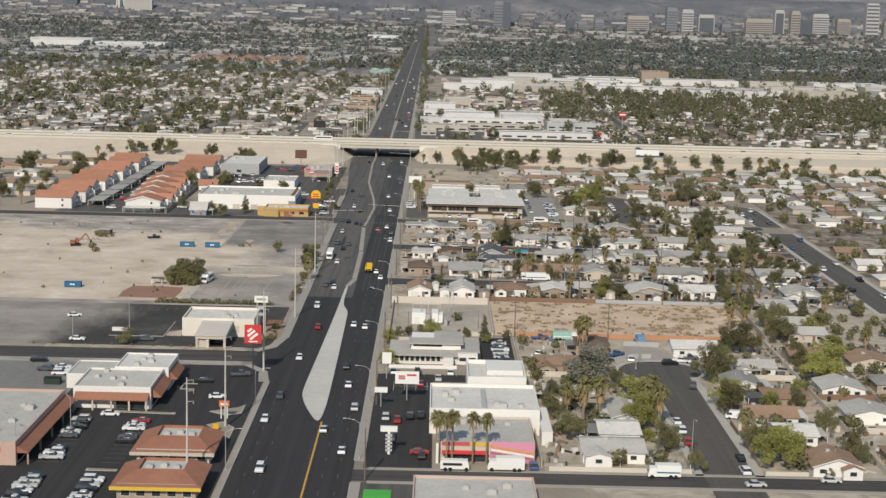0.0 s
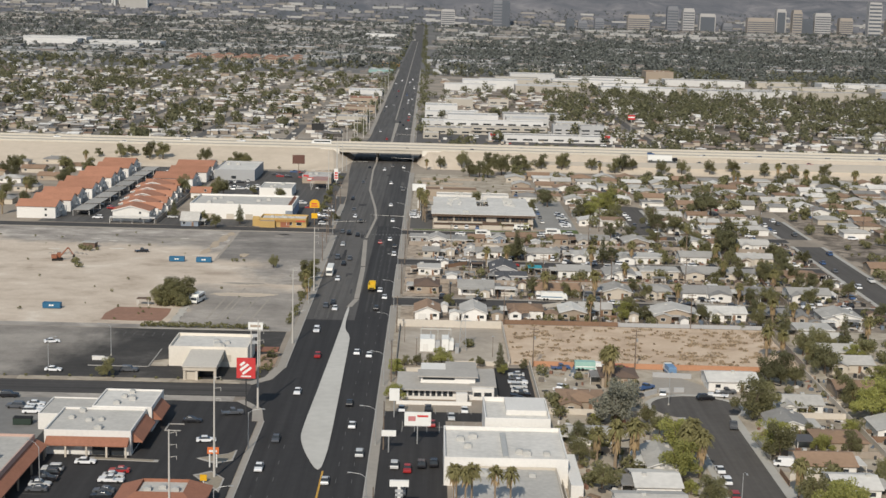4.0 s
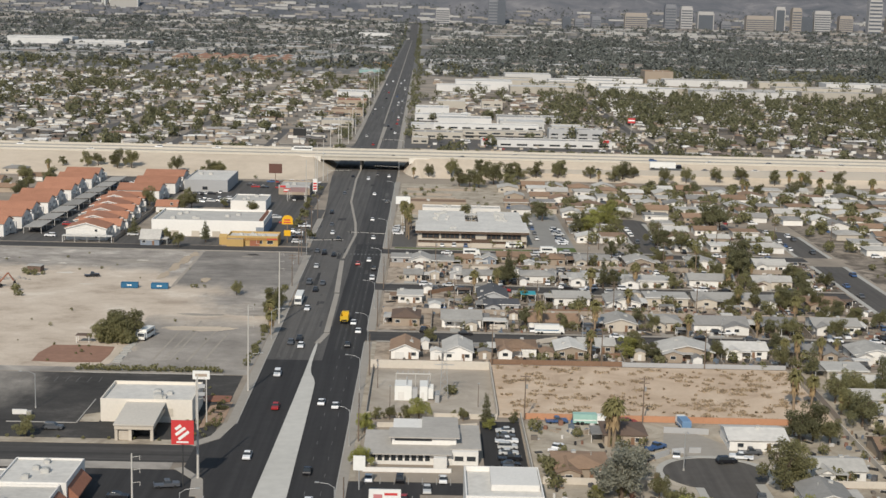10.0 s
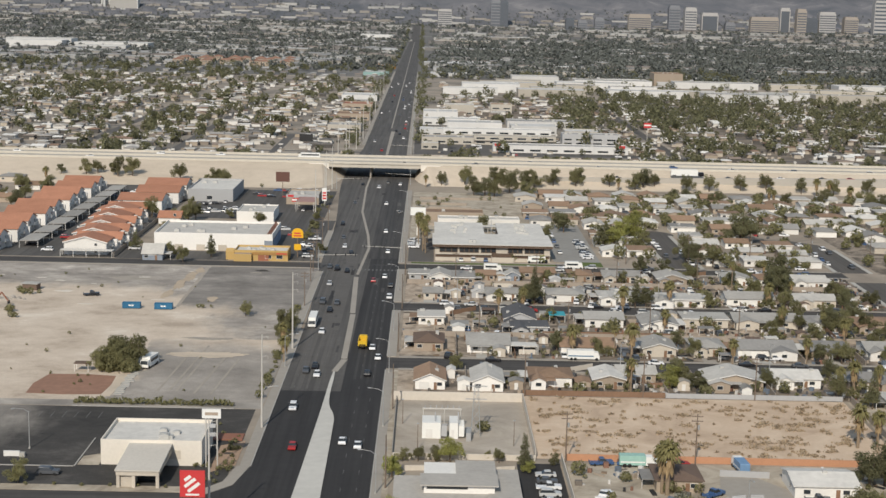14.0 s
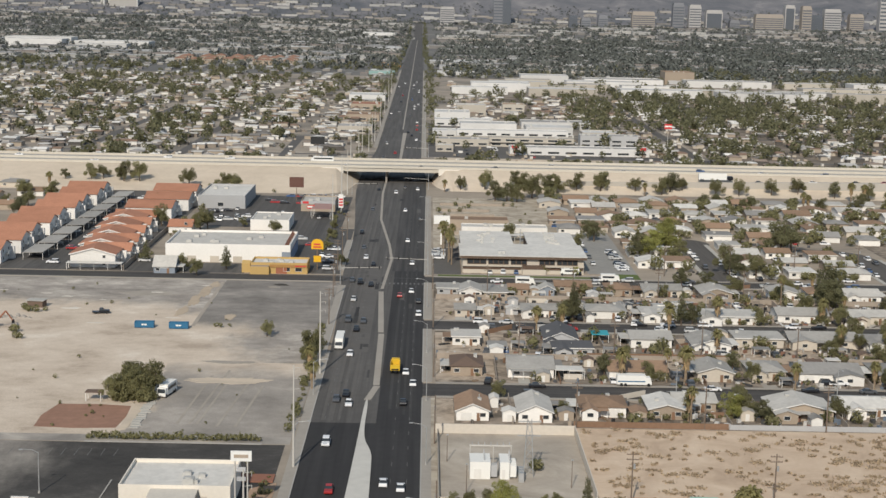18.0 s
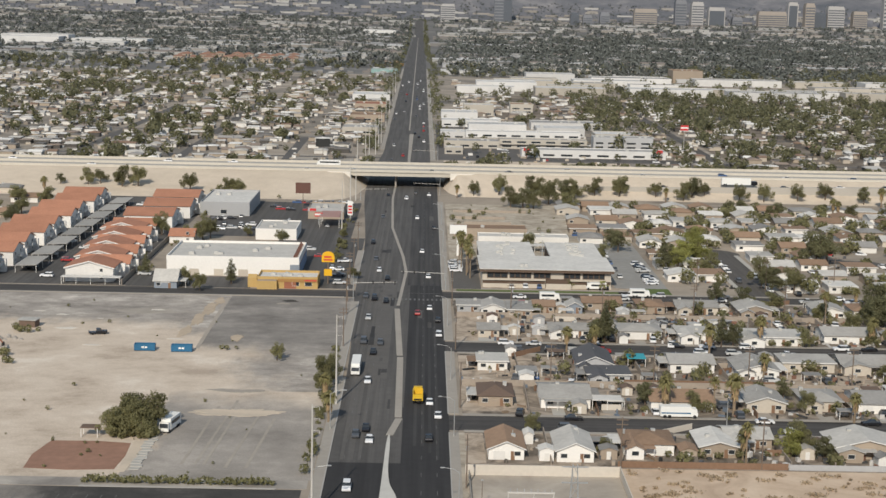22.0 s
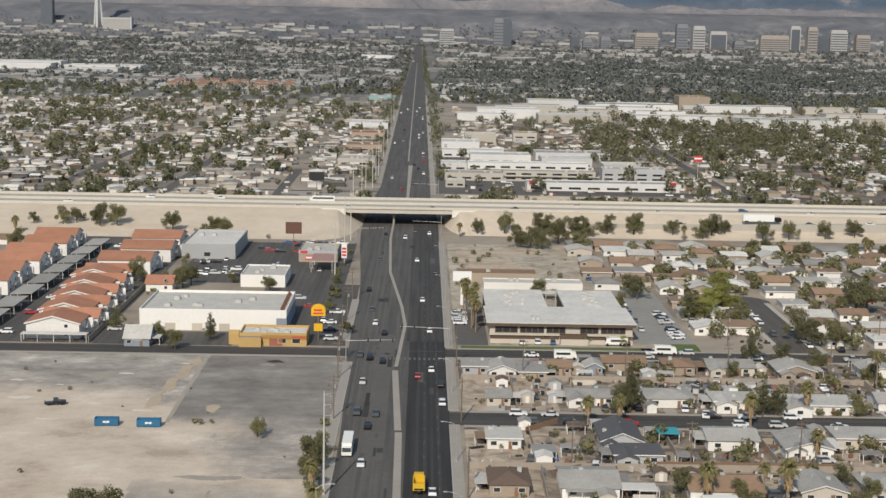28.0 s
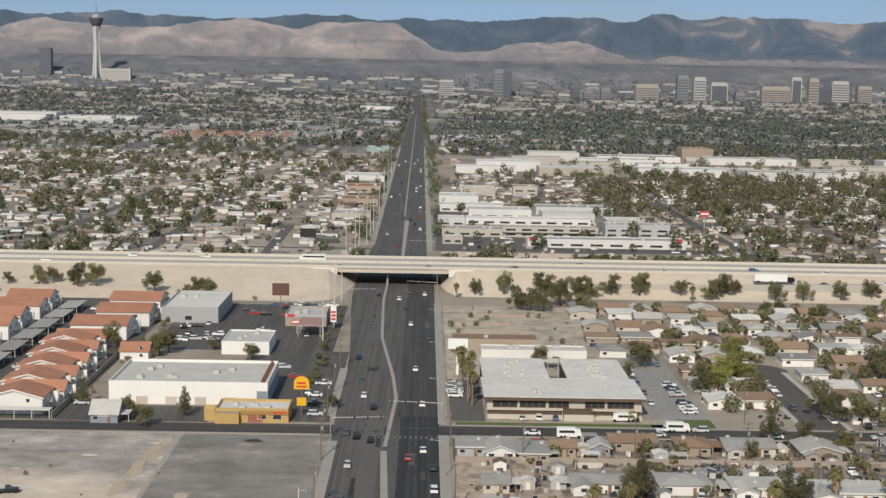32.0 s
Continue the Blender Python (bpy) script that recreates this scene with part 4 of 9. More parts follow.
def flat_building(name, label, category, x0, x1, y0, y1, h, wall, roof_mat, parapet=0.7, units=2, windows=(), group="", doors=()):
    """A flat-roofed block with a parapet round its roof; front to -y."""
    PLOTS.append((x0, x1, y0, y1))
    cx, cy = (x0 + x1) / 2, (y0 + y1) / 2
    t = thing(name, pose(cx, cy, 0), label, category, group)
    w, d = (x1 - x0) / 2, (y1 - y0) / 2
    out, inn, top = [(-w, -d), (w, -d), (w, d), (-w, d)], [(-w + 0.3, -d + 0.3), (w - 0.3, -d + 0.3), (w - 0.3, d - 0.3), (-w + 0.3, d - 0.3)], h + parapet
    s = Shape().add([(*c, 0) for c in out] + [(*c, top) for c in out] + [(*c, top) for c in inn] + [(*c, h) for c in inn],
                    [(3, 2, 1, 0), (12, 13, 14, 15)] + [f for k in range(4) for n in [(k + 1) % 4] for f in ((k, n, 4 + n, 4 + k), (4 + k, 4 + n, 8 + n, 8 + k), (8 + k, 8 + n, 12 + n, 12 + k))])
    part("wall", s, wall, t)
    part("roof", Shape().box(-w + 0.3, w - 0.3, -d + 0.3, d - 0.3, h, h + 0.12), roof_mat, t)
    rr = random.Random(int(abs(cx * 7 + cy)))
    for _ in range(units):
        ac_unit(t, rr.uniform(-0.75, 0.75) * w, rr.uniform(-0.6, 0.6) * d, h + 0.1, rr.uniform(1.3, 2.2))
    for wx, wz, ww, wh in windows:
        window(t, wx - cx, -d, wz, ww, wh)
    for dx, dw, dh in doors:
        part("door", Shape().box(dx - cx - dw / 2, dx - cx + dw / 2, -d - 0.06, -d, 0, dh), M_DOOR, t)
    return t


HOUSES = "houses of the tract"


def house(x0, x1, yf, depth, wall, roof_mat, kind="gable_y", h=2.6, rise=1.5, garage=None, label="", porch=False, units=1, win=2, group=HOUSES, lite=False):
    """A one-storey house; the front, at y = yf, faces -y. garage: x of its door, as a share of the width."""
    PLOTS.append((x0, x1, yf, yf + depth))
    w, cx, cy = x1 - x0, (x0 + x1) / 2, yf + depth / 2
    t = thing("house", pose(cx, cy, 0, 0, 0, R.uniform(-0.6, 0.6)), label, "house", group)
    a, d = w / 2, depth / 2
    if kind == "hip":
        part("wall", Shape().box(-a, a, -d, d, 0, h), wall, t)
        part("roof", Shape().hip_roof(-a, a, -d, d, h + 0.15, rise), roof_mat, t)
    elif kind == "flat":
        part("wall", Shape().box(-a, a, -d, d, 0, h), wall, t)
        part("roof", Shape().box(-a - 0.5, a + 0.5, -d - 0.5, d + 0.5, h, h + 0.28), roof_mat, t)
        part("fascia", Shape().box(-a - 0.54, a + 0.54, -d - 0.55, -d - 0.5, h - 0.05, h + 0.26), M_TRIM, t)
    else:
        along = kind[-1]
        part("wall", Shape().gable_wall(-a, a, -d, d, h, rise, along), wall, t)
        part("roof", Shape().gable_roof(-a, a, -d, d, h, rise, 0.5, along), roof_mat, t)
        if along == "y" and not lite:
            f = Shape()
            drop = rise * 0.5 / max(a, 0.6)
            for s in (-1, 1):
                f.add([(s * (a + 0.5), -d - 0.55, h - drop - 0.08), (0, -d - 0.55, h + rise - 0.08), (0, -d - 0.55, h + rise + 0.16), (s * (a + 0.5), -d - 0.55, h - drop + 0.16),
                       (s * (a + 0.5), -d - 0.5, h - drop - 0.08), (0, -d - 0.5, h + rise - 0.08), (0, -d - 0.5, h + rise + 0.16), (s * (a + 0.5), -d - 0.5, h - drop + 0.16)],
                      [(0, 1, 2, 3), (4, 7, 6, 5), (0, 4, 5, 1), (3, 2, 6, 7)])
            part("fascia", f, M_TRIM, t)
    wing = random.Random(int(x0 * 13 + yf * 7))
    if not lite and w > 9 and wing.random() < 0.7:
        ww, out, side = w * wing.uniform(0.32, 0.45), wing.uniform(1.6, 3.6), -1 if (garage or 0.7) > 0.5 else 1
        wx = side * (a - ww / 2 - 0.2)
        wg = part("wing", Shape().gable_wall(wx - ww / 2, wx + ww / 2, -d - out, -d + 0.2 * d, h - 0.15, 0.9, "y"), wall, t)
        part("wing_roof", Shape().gable_roof(wx - ww / 2, wx + ww / 2, -d - out, 0.1 * d, h - 0.15, 0.9, 0.4, "y", 0.14), roof_mat, wg)
        window(wg, wx, -d - out, 0.95, min(1.7, ww / 2), 1.15)
    spots = [-0.62, 0.62, 0.0, 0.3][:win]
    if garage is not None:
        gx = (garage - 0.5) * w
        part("garage_door", Shape().box(gx - 1.35, gx + 1.35, -d - 0.06, -d, 0, 2.1), M_TRIM, t)
        spots = [s for s in spots if abs(s * a - gx) > 2.1] or [-0.6 if gx > 0 else 0.6]
    far_off = lite and cx > 196
    for s in () if far_off else spots:
        window(t, s * a, -d, 0.95, min(1.6, w / 5), 1.15)
    if not lite:
        window(t, a if cx < 30 else -a, -0.3 * d, 1.0, 1.3, 1.0, "+x" if cx < 30 else "-x")
    dx = 0.18 * w if not spots or abs(0.18 * w - spots[0] * a) > 1 else -0.1 * w
    if not lite:
        part("door", Shape().box(dx - 0.45, dx + 0.45, -d - 0.05, -d, 0, 2.05), M_DOOR, t)
    top = h + (rise if kind != "flat" else 0.2)
    for _ in range(0 if far_off else units):
        ux, uy = R.uniform(-0.4, 0.4) * w, R.uniform(-0.1, 0.4) * depth
        zt = h + 0.25 if kind == "flat" else h + rise * (1 - min(1, abs(ux) / a if kind == "gable_y" else abs(uy) / d)) * 0.9
        part("cooler", Shape().box(ux - 0.5, ux + 0.5, uy - 0.5, uy + 0.5, zt - 0.4, zt + 0.75), M_METALBOX, t)
    vx = R.uniform(-0.3, 0.3) * w
    if not lite:
        part("vent", Shape().tube((vx, 0.1 * depth, h), (vx, 0.1 * depth, top + 0.35), 0.09, n=6), M_METALBOX, t)
    if not lite and R.random() < 0.55:
        sx = 1 if R.random() < 0.5 else -1
        xa, xb = sorted((sx * a, sx * (a + 3.0)))
        pt = part("patio_roof", Shape().box(xa, xb, -d * 0.7, d * 0.6, h - 0.45, h - 0.3), R.choice([M_ROOF_W, M_ROOF_LG, M_ROOF_B, M_ROOF_G]), t)
        for py in (-d * 0.65, d * 0.5):
            part("post", Shape().box(sx * (a + 2.9) - 0.06, sx * (a + 2.9) + 0.06, py, py + 0.12, 0, h - 0.4), M_TRIM, pt)
    if porch:
        p = Shape().box(-a * 0.9, a * 0.2, -d - 2.6, -d, h - 0.25, h - 0.1)
        part("porch_roof", p, roof_mat, t)
        for px in (-a * 0.85, -a * 0.35, a * 0.15):
            part("post", Shape().box(px - 0.07, px + 0.07, -d - 2.5, -d - 2.36, 0, h - 0.25), M_TRIM, t)
    return t


def shed(x0, x1, y0, y1, h, wall, roof_mat, label, cat="shed"):
    cx, cy = (x0 + x1) / 2, (y0 + y1) / 2
    t = thing("shed", pose(cx, cy, 0), label, cat)
    a, d = (x1 - x0) / 2, (y1 - y0) / 2
    part("wall", Shape().gable_wall(-a, a, -d, d, h, 0.6, "y"), wall, t)
    part("roof", Shape().gable_roof(-a, a, -d, d, h, 0.6, 0.25, "y", 0.1), roof_mat, t)
    part("door", Shape().box(-0.5, 0.5, -d - 0.05, -d, 0, 1.9), M_TRIM, t)
    return t


def canopy(x0, x1, y0, y1, h, roof_mat, label, cat="carport", nposts=3, group="", tilt=0.0):
    """A thin roof on posts."""
    cx, cy = (x0 + x1) / 2, (y0 + y1) / 2
    t = thing("carport", pose(cx, cy, 0), label, cat, group)
    a, d = (x1 - x0) / 2, (y1 - y0) / 2
    part("roof", Shape().add([(-a, -d, h), (a, -d, h + tilt), (a, d, h + tilt), (-a, d, h), (-a, -d, h + 0.18), (a, -d, h + tilt + 0.18), (a, d, h + tilt + 0.18), (-a, d, h + 0.18)],
                             [(3, 2, 1, 0), (4, 5, 6, 7), (0, 1, 5, 4), (1, 2, 6, 5), (2, 3, 7, 6), (3, 0, 4, 7)]), roof_mat, t)
    for k in range(nposts):
        u = -1 + 2 * k / max(nposts - 1, 1)
        px, py = (u * (a - 0.2), -d + 0.2) if a > d else (a - 0.2, u * (d - 0.2))
        qx, qy = (u * (a - 0.2), d - 0.2) if a > d else (-a + 0.2, u * (d - 0.2))
        part("post", Shape().box(px - 0.08, px + 0.08, py - 0.08, py + 0.08, 0, h), M_TRIM, t)
        part("post", Shape().box(qx - 0.08, qx + 0.08, qy - 0.08, qy + 0.08, 0, h), M_TRIM, t)
    return t


def garden_wall(x0, y0, x1, y1, h=1.7, material=None, name="garden_wall"):
    v = Vector((x1 - x0, y1 - y0, 0))
    n = Vector((-v.y, v.x, 0)).normalized() * 0.1
    pts = [(x0 - n.x, y0 - n.y), (x1 - n.x, y1 - n.y), (x1 + n.x, y1 + n.y), (x0 + n.x, y0 + n.y)]
    if sum(a[0] * b[1] - b[0] * a[1] for a, b in zip(pts, pts[1:] + pts[:1])) < 0:
        pts = pts[::-1]
    return setting(name, Shape().prism(pts, 0, h), material or M_BLOCK)
# ---------------------------------------------------------------- plants


def leaf_mesh(name, blobs, count, size, material, seed, droop=0.0):
    """A crown: many small bent leaf clumps scattered through several overlapping lobes."""
    rr = np.random.RandomState(seed)
    s = Shape()
    wsum = np.array([b[3] ** 2 for b in blobs])
    pick = rr.choice(len(blobs), count, p=wsum / wsum.sum())
    for k in pick:
        bx, by, bz, br, bh = blobs[k]
        d = rr.normal(size=3)
        d /= np.linalg.norm(d)
        rad = rr.uniform(0.55, 1.08)
        c = np.array([bx, by, bz]) + d * rad * np.array([br, br, bh])
        u = rr.normal(size=3)
        u[2] *= 0.6
        u /= np.linalg.norm(u)
        w = np.cross(u, d + 0.3 * rr.normal(size=3))
        w /= max(np.linalg.norm(w), 1e-6)
        q = size * rr.uniform(0.6, 1.3)
        tip = np.array([0, 0, -droop * q])
        s.add([c - u * q, c - w * q * 0.6, c + u * q + tip, c + w * q * 0.6 + d * q * 0.3], [(0, 1, 2), (0, 2, 3)])
    return s.mesh(name, material)


def lobes(rr, n, spread, base, top, r):
    return [(rr.uniform(-spread, spread), rr.uniform(-spread, spread), rr.uniform(base, top), r * rr.uniform(0.7, 1.15), r * rr.uniform(0.55, 0.85)) for _ in range(n)]


TREE_LABELS = {
    "ash": "broad olive-green shade tree with an uneven crown",
    "dark": "dense dark green evergreen tree beside the road",
    "lime": "bright yellow-green leafy tree in a yard",
    "grey": "large silver-grey tree with a rounded crown",
    "pine": "tall dark green pine with layered boughs",
    "palm": "fan palm with a shaggy skirt of dead fronds",
    "slim": "tall slender fan palm with a small crown",
    "bush": "low rounded green shrub on bare ground",
}


def build_tree(kind, variant):
    def make(m):
        t = thing("tree" if kind != "bush" else "shrub", m, TREE_LABELS[kind], "palm tree" if kind in ("palm", "slim") else ("shrub" if kind == "bush" else "tree"), kind + " trees")
        rr = random.Random(variant * 31 + len(kind) * 7)
        tr = Shape()
        if kind in ("ash", "dark", "lime", "grey"):
            tr.tube((0, 0, -0.1), (0.1, 0, 2.2), 0.28, 0.2, 7)
            for k in range(5):
                a = k * 1.26 + rr.random()
                tr.tube((0.1, 0, 1.9), (1.7 * math.cos(a), 1.7 * math.sin(a), 4.0 + rr.random()), 0.14, 0.05, 5)
            part("trunk", tr, M_TRUNK, t)
            lb = lobes(rr, 11, 2.9, 1.6, 3.5, 1.2) + lobes(rr, 10, 2.1, 3.3, 5.6, 1.15) + [(0, 0, 3.3, 1.9, 1.6)]
            part("crown", leaf_mesh("crown", lb, 4200, 0.175, {"ash": M_LEAF, "dark": M_LEAF_D, "lime": M_LEAF_Y, "grey": M_LEAF_G}[kind], variant * 3 + len(kind)), None, t)
        elif kind == "pine":
            tr.tube((0, 0, -0.1), (0, 0, 9.0), 0.26, 0.06, 7)
            part("trunk", tr, M_TRUNK, t)
            lb = []
            for k in range(9):
                z = 2.2 + k * 0.95
                r = 2.3 * (1 - k / 11.0) * rr.uniform(0.8, 1.15)
                for j in range(4):
                    a = j * 1.57 + rr.random() * 1.4
                    lb.append((r * 0.6 * math.cos(a), r * 0.6 * math.sin(a), z + rr.uniform(-0.3, 0.3), r * 0.6, 0.55))
            part("crown", leaf_mesh("crown", lb, 2800, 0.18, M_LEAF_D, variant + 50, 0.5), None, t)
        elif kind in ("palm", "slim"):
            h = 6.2 if kind == "palm" else 9.5
            tr.tube((0, 0, -0.1), (0.1, 0, h), 0.34 if kind == "palm" else 0.24, 0.22 if kind == "palm" else 0.16, 8)
            part("trunk", tr, M_PTRUNK, t)
            fr, sk = Shape(), Shape()
            n = 120 if kind == "palm" else 84
            for k in range(n):
                a, e = rr.random() * 6.28, rr.uniform(-0.45, 1.3)
                ln = rr.uniform(1.7, 2.5)
                d = Vector((math.cos(a) * math.cos(e), math.sin(a) * math.cos(e), math.sin(e)))
                side = Vector((-math.sin(a), math.cos(a), 0))
                o = Vector((0.1, 0, h))
                mid, tip = o + d * ln * 0.65, o + d * ln + Vector((0, 0, -0.38 * ln))
                fr.add([o, mid + side * 0.24, tip, mid - side * 0.24, mid + Vector((0, 0, 0.12))], [(0, 1, 4), (1, 2, 4), (2, 3, 4), (3, 0, 4)])
            part("fronds", fr, M_FROND, t)
            for k in range(60 if kind == "palm" else 24):
                a, z = rr.random() * 6.28, rr.uniform(h * 0.55 if kind == "palm" else h * 0.84, h)
                r0 = 0.3 + 0.45 * (z / h)
                o = Vector((0.1 + r0 * math.cos(a), r0 * math.sin(a), z))
                side = Vector((-math.sin(a), math.cos(a), 0)) * 0.3
                low = o + Vector((0.35 * math.cos(a), 0.35 * math.sin(a), -1.2))
                sk.add([o - side, o + side, low], [(0, 1, 2)])
            part("skirt", sk, M_SKIRT, t, "shaggy brown dead fronds")
        else:
            tr.tube((0, 0, -0.1), (0, 0, 0.6), 0.08, 0.05, 5)
            part("trunk", tr, M_TRUNK, t)
            lb = lobes(rr, 5, 0.6, 0.5, 1.1, 0.7)
            part("crown", leaf_mesh("crown", lb, 220, 0.22, M_LEAF, variant + 90), None, t)
        return t

    return make


grove = []  # shrubs and small garden trees past counting: x, y, radius


def tree(kind, x, y, s=1.0, tall=None, variant=None):
    if kind == "bush":
        grove.append((x, y, s * 0.9))
        return None
    s = s * 1.2
    v = R.randrange(3) if variant is None else variant
    y = clear_of_plots(x, y, 0.8)
    m = pose(x, y, tree_z(x, y), 0, 0, R.uniform(0, 360))
    t = again(("tree", kind, v), m, build_tree(kind, v))
    wide = s * (0.86 if kind in ("ash", "dark") else 1.0)
    t.scale = (wide * R.uniform(0.9, 1.1), wide, (tall * 1.2 if tall else s * 1.12) * R.uniform(0.92, 1.08))
    return t


def tree_z(x, y):
    if 899 < y < 955 and not BX0 < x < BX1:
        foot = 902 if x < 0 else 926 - 0.014 * x
        return max(0, DECK * (y - foot) / (952 - foot)) - 0.1
    return 0.0


# ---------------------------------------------------------------- vehicles
PAINTS = {
    "white": mat("car paint white", (0.72, 0.72, 0.72), 0.3, var=0.03, spec=0.5),
    "silver": mat("car paint silver", (0.56, 0.56, 0.55), 0.35, 0.15, var=0.03, spec=0.5),
    "black": mat("car paint black", (0.015, 0.015, 0.018), 0.25, var=0.03, spec=0.5),
    "grey": mat("car paint grey", (0.10, 0.105, 0.115), 0.3, 0.2, var=0.03, spec=0.5),
    "red": mat("car paint red", (0.33, 0.025, 0.025), 0.3, var=0.03, spec=0.5),
    "blue": mat("car paint blue", (0.05, 0.10, 0.22), 0.3, var=0.03, spec=0.5),
}


def shell(prof, w, tuck=0.0):
    """A body from a side outline (x along the car, z up), w wide, its upper points drawn in by tuck."""
    n = len(prof)
    zmax, zmin = max(p[1] for p in prof), min(p[1] for p in prof)
    vs = []
    for sgn in (-1, 1):
        for x, z in prof:
            k = (z - zmin) / (zmax - zmin)
            vs.append((x, sgn * (w / 2 - tuck * k * k), z))
    return Shape().add(vs, [tuple(range(n)), tuple(range(2 * n - 1, n - 1, -1))] + [((k + 1) % n, k, n + k, n + (k + 1) % n) for k in range(n)])


def build_car(kind, colour, far=False):
    """A car; far down the road it has no wheels of its own."""
    def make(m):
        names = {"sedan": "saloon car", "suv": "sport utility car", "pickup": "pickup truck", "van": "panel van"}
        t = thing({"sedan": "car", "suv": "car", "pickup": "pickup_truck", "van": "van"}[kind], m, f"{colour} {names[kind]} on the asphalt", "car" if kind in ("sedan", "suv") else kind, "cars")
        p = PAINTS[colour]
        if kind == "sedan":
            L, w = 4.7, 1.82
            body = shell([(-2.35, 0.3), (2.3, 0.28), (2.36, 0.6), (2.2, 0.78), (1.0, 0.92), (-1.5, 0.95), (-2.25, 0.93), (-2.36, 0.65)], w, 0.08)
            cabin = shell([(0.95, 0.9), (0.25, 1.38), (-1.0, 1.42), (-1.75, 0.93)], w - 0.1, 0.16)
            roof = shell([(0.32, 1.37), (0.2, 1.44), (-0.95, 1.48), (-1.1, 1.41)], w - 0.42, 0.04)
            ax = (1.45, -1.4)
        elif kind == "suv":
            L, w = 4.8, 1.92
            body = shell([(-2.4, 0.35), (2.35, 0.35), (2.42, 0.75), (2.2, 1.0), (1.1, 1.1), (-2.2, 1.1), (-2.42, 0.8)], w, 0.06)
            cabin = shell([(1.05, 1.08), (0.4, 1.66), (-1.9, 1.68), (-2.3, 1.08)], w - 0.08, 0.14)
            roof = shell([(0.45, 1.65), (0.3, 1.73), (-1.85, 1.77), (-2.0, 1.67)], w - 0.36, 0.04)
            ax = (1.5, -1.45)
        elif kind == "pickup":
            L, w = 5.6, 1.98
            body = shell([(-2.8, 0.45), (2.75, 0.42), (2.82, 0.85), (2.6, 1.08), (1.3, 1.14), (-0.6, 1.14), (-0.62, 0.75), (-2.65, 0.75), (-2.66, 1.1), (-2.8, 1.1)], w, 0.04)
            cabin = shell([(1.25, 1.12), (0.6, 1.72), (-0.45, 1.74), (-0.6, 1.12)], w - 0.1, 0.15)
            roof = shell([(0.65, 1.71), (0.5, 1.79), (-0.4, 1.81), (-0.5, 1.72)], w - 0.38, 0.04)
            ax = (1.75, -1.7)
        else:
            L, w = 5.8, 2.05
            body = shell([(-2.9, 0.4), (2.8, 0.4), (2.9, 0.9), (2.45, 1.25), (1.9, 2.1), (-2.8, 2.2), (-2.9, 1.0)], w, 0.1)
            cabin = shell([(2.5, 1.22), (2.0, 2.0), (1.2, 2.0), (1.2, 1.22)], w + 0.02, 0.1)
            roof = shell([(1.85, 2.12), (1.7, 2.22), (-2.7, 2.3), (-2.8, 2.2)], w - 0.3, 0.05)
            ax = (1.8, -1.8)
        body.add(roof.v, roof.f)
        part("body", body, p, t)
        part("glasshouse", cabin, M_GLASS, t, "dark tinted glass")
        for x in () if far else ax:
            for s in (-1, 1):
                part("wheel", Shape().tube((x, s * (w / 2 - 0.22), 0.33), (x, s * (w / 2 + 0.01), 0.33), 0.33, n=10), M_RUBBER, t)
        return t

    return make


def car(kind, colour, x, y, heading, z=0.06):
    """heading: degrees of its nose from +x, anticlockwise."""
    far = y > 735
    return again(("car", kind, colour, far), pose(x, y, z - (0.28 if far else 0), 0, 0, heading), build_car(kind, colour, far))


def some_car(x, y, heading, z=0.06):
    y = clear_of_plots(x, y, 2.2) if z < 1 else y
    return car(R.choice(["sedan", "sedan", "suv", "suv", "pickup"]), R.choice(["white"] * 6 + ["silver"] * 3 + ["black"] * 3 + ["grey"] * 3 + ["red", "blue"]), x, y, heading, z)


def box_vehicle(name, label, cat, x, y, heading, L, w, h, cab, box_mat, cab_mat, stripe=None, flat_bed=False):
    """A lorry, bus or camper: a boxy body, a cab, windows and wheels; nose to +x."""
    t = thing(name, pose(x, y, 0.06, 0, 0, heading), label, cat)
    b = shell([(-L / 2, 0.55), (L / 2 - cab, 0.55), (L / 2 - cab, h - 0.1), (L / 2 - cab - 0.15, h), (-L / 2 + 0.1, h), (-L / 2, h - 0.12)], w, 0.05)
    part("box_body", b, box_mat, t)
    ch = min(h, 2.5)
    c = shell([(L / 2 - cab + 0.02, 0.5), (L / 2, 0.5), (L / 2, 1.3), (L / 2 - 0.35, ch), (L / 2 - cab + 0.02, ch)], w - 0.08, 0.08)
    part("cab", c, cab_mat, t)
    part("windscreen", shell([(L / 2 - 0.02, 1.35), (L / 2 + 0.02, 1.35), (L / 2 - 0.27, ch - 0.15), (L / 2 - 0.33, ch - 0.15)], w - 0.3, 0.05), M_GLASS, t)
    for s in (-1, 1):
        ya, yb = sorted((s * w / 2, s * (w / 2 + 0.02)))
        if stripe:
            part("stripe", Shape().box(-L / 2 + 0.2, L / 2 - cab - 0.2, ya, yb, h * 0.42, h * 0.52), stripe, t)
        else:
            part("side_window", Shape().box(-L / 2 + 0.6, L / 2 - cab - 0.4, ya, yb, h * 0.55, h * 0.8), M_GLASS, t)
        for wx in (L / 2 - cab * 0.5, -L / 2 + 1.2, -L / 2 + 2.3):
            part("wheel", Shape().tube((wx, s * (w / 2 - 0.3), 0.48), (wx, s * (w / 2 + 0.01), 0.48), 0.48, n=10), M_RUBBER, t)
    return t


# ---------------------------------------------------------------- poles and lamps


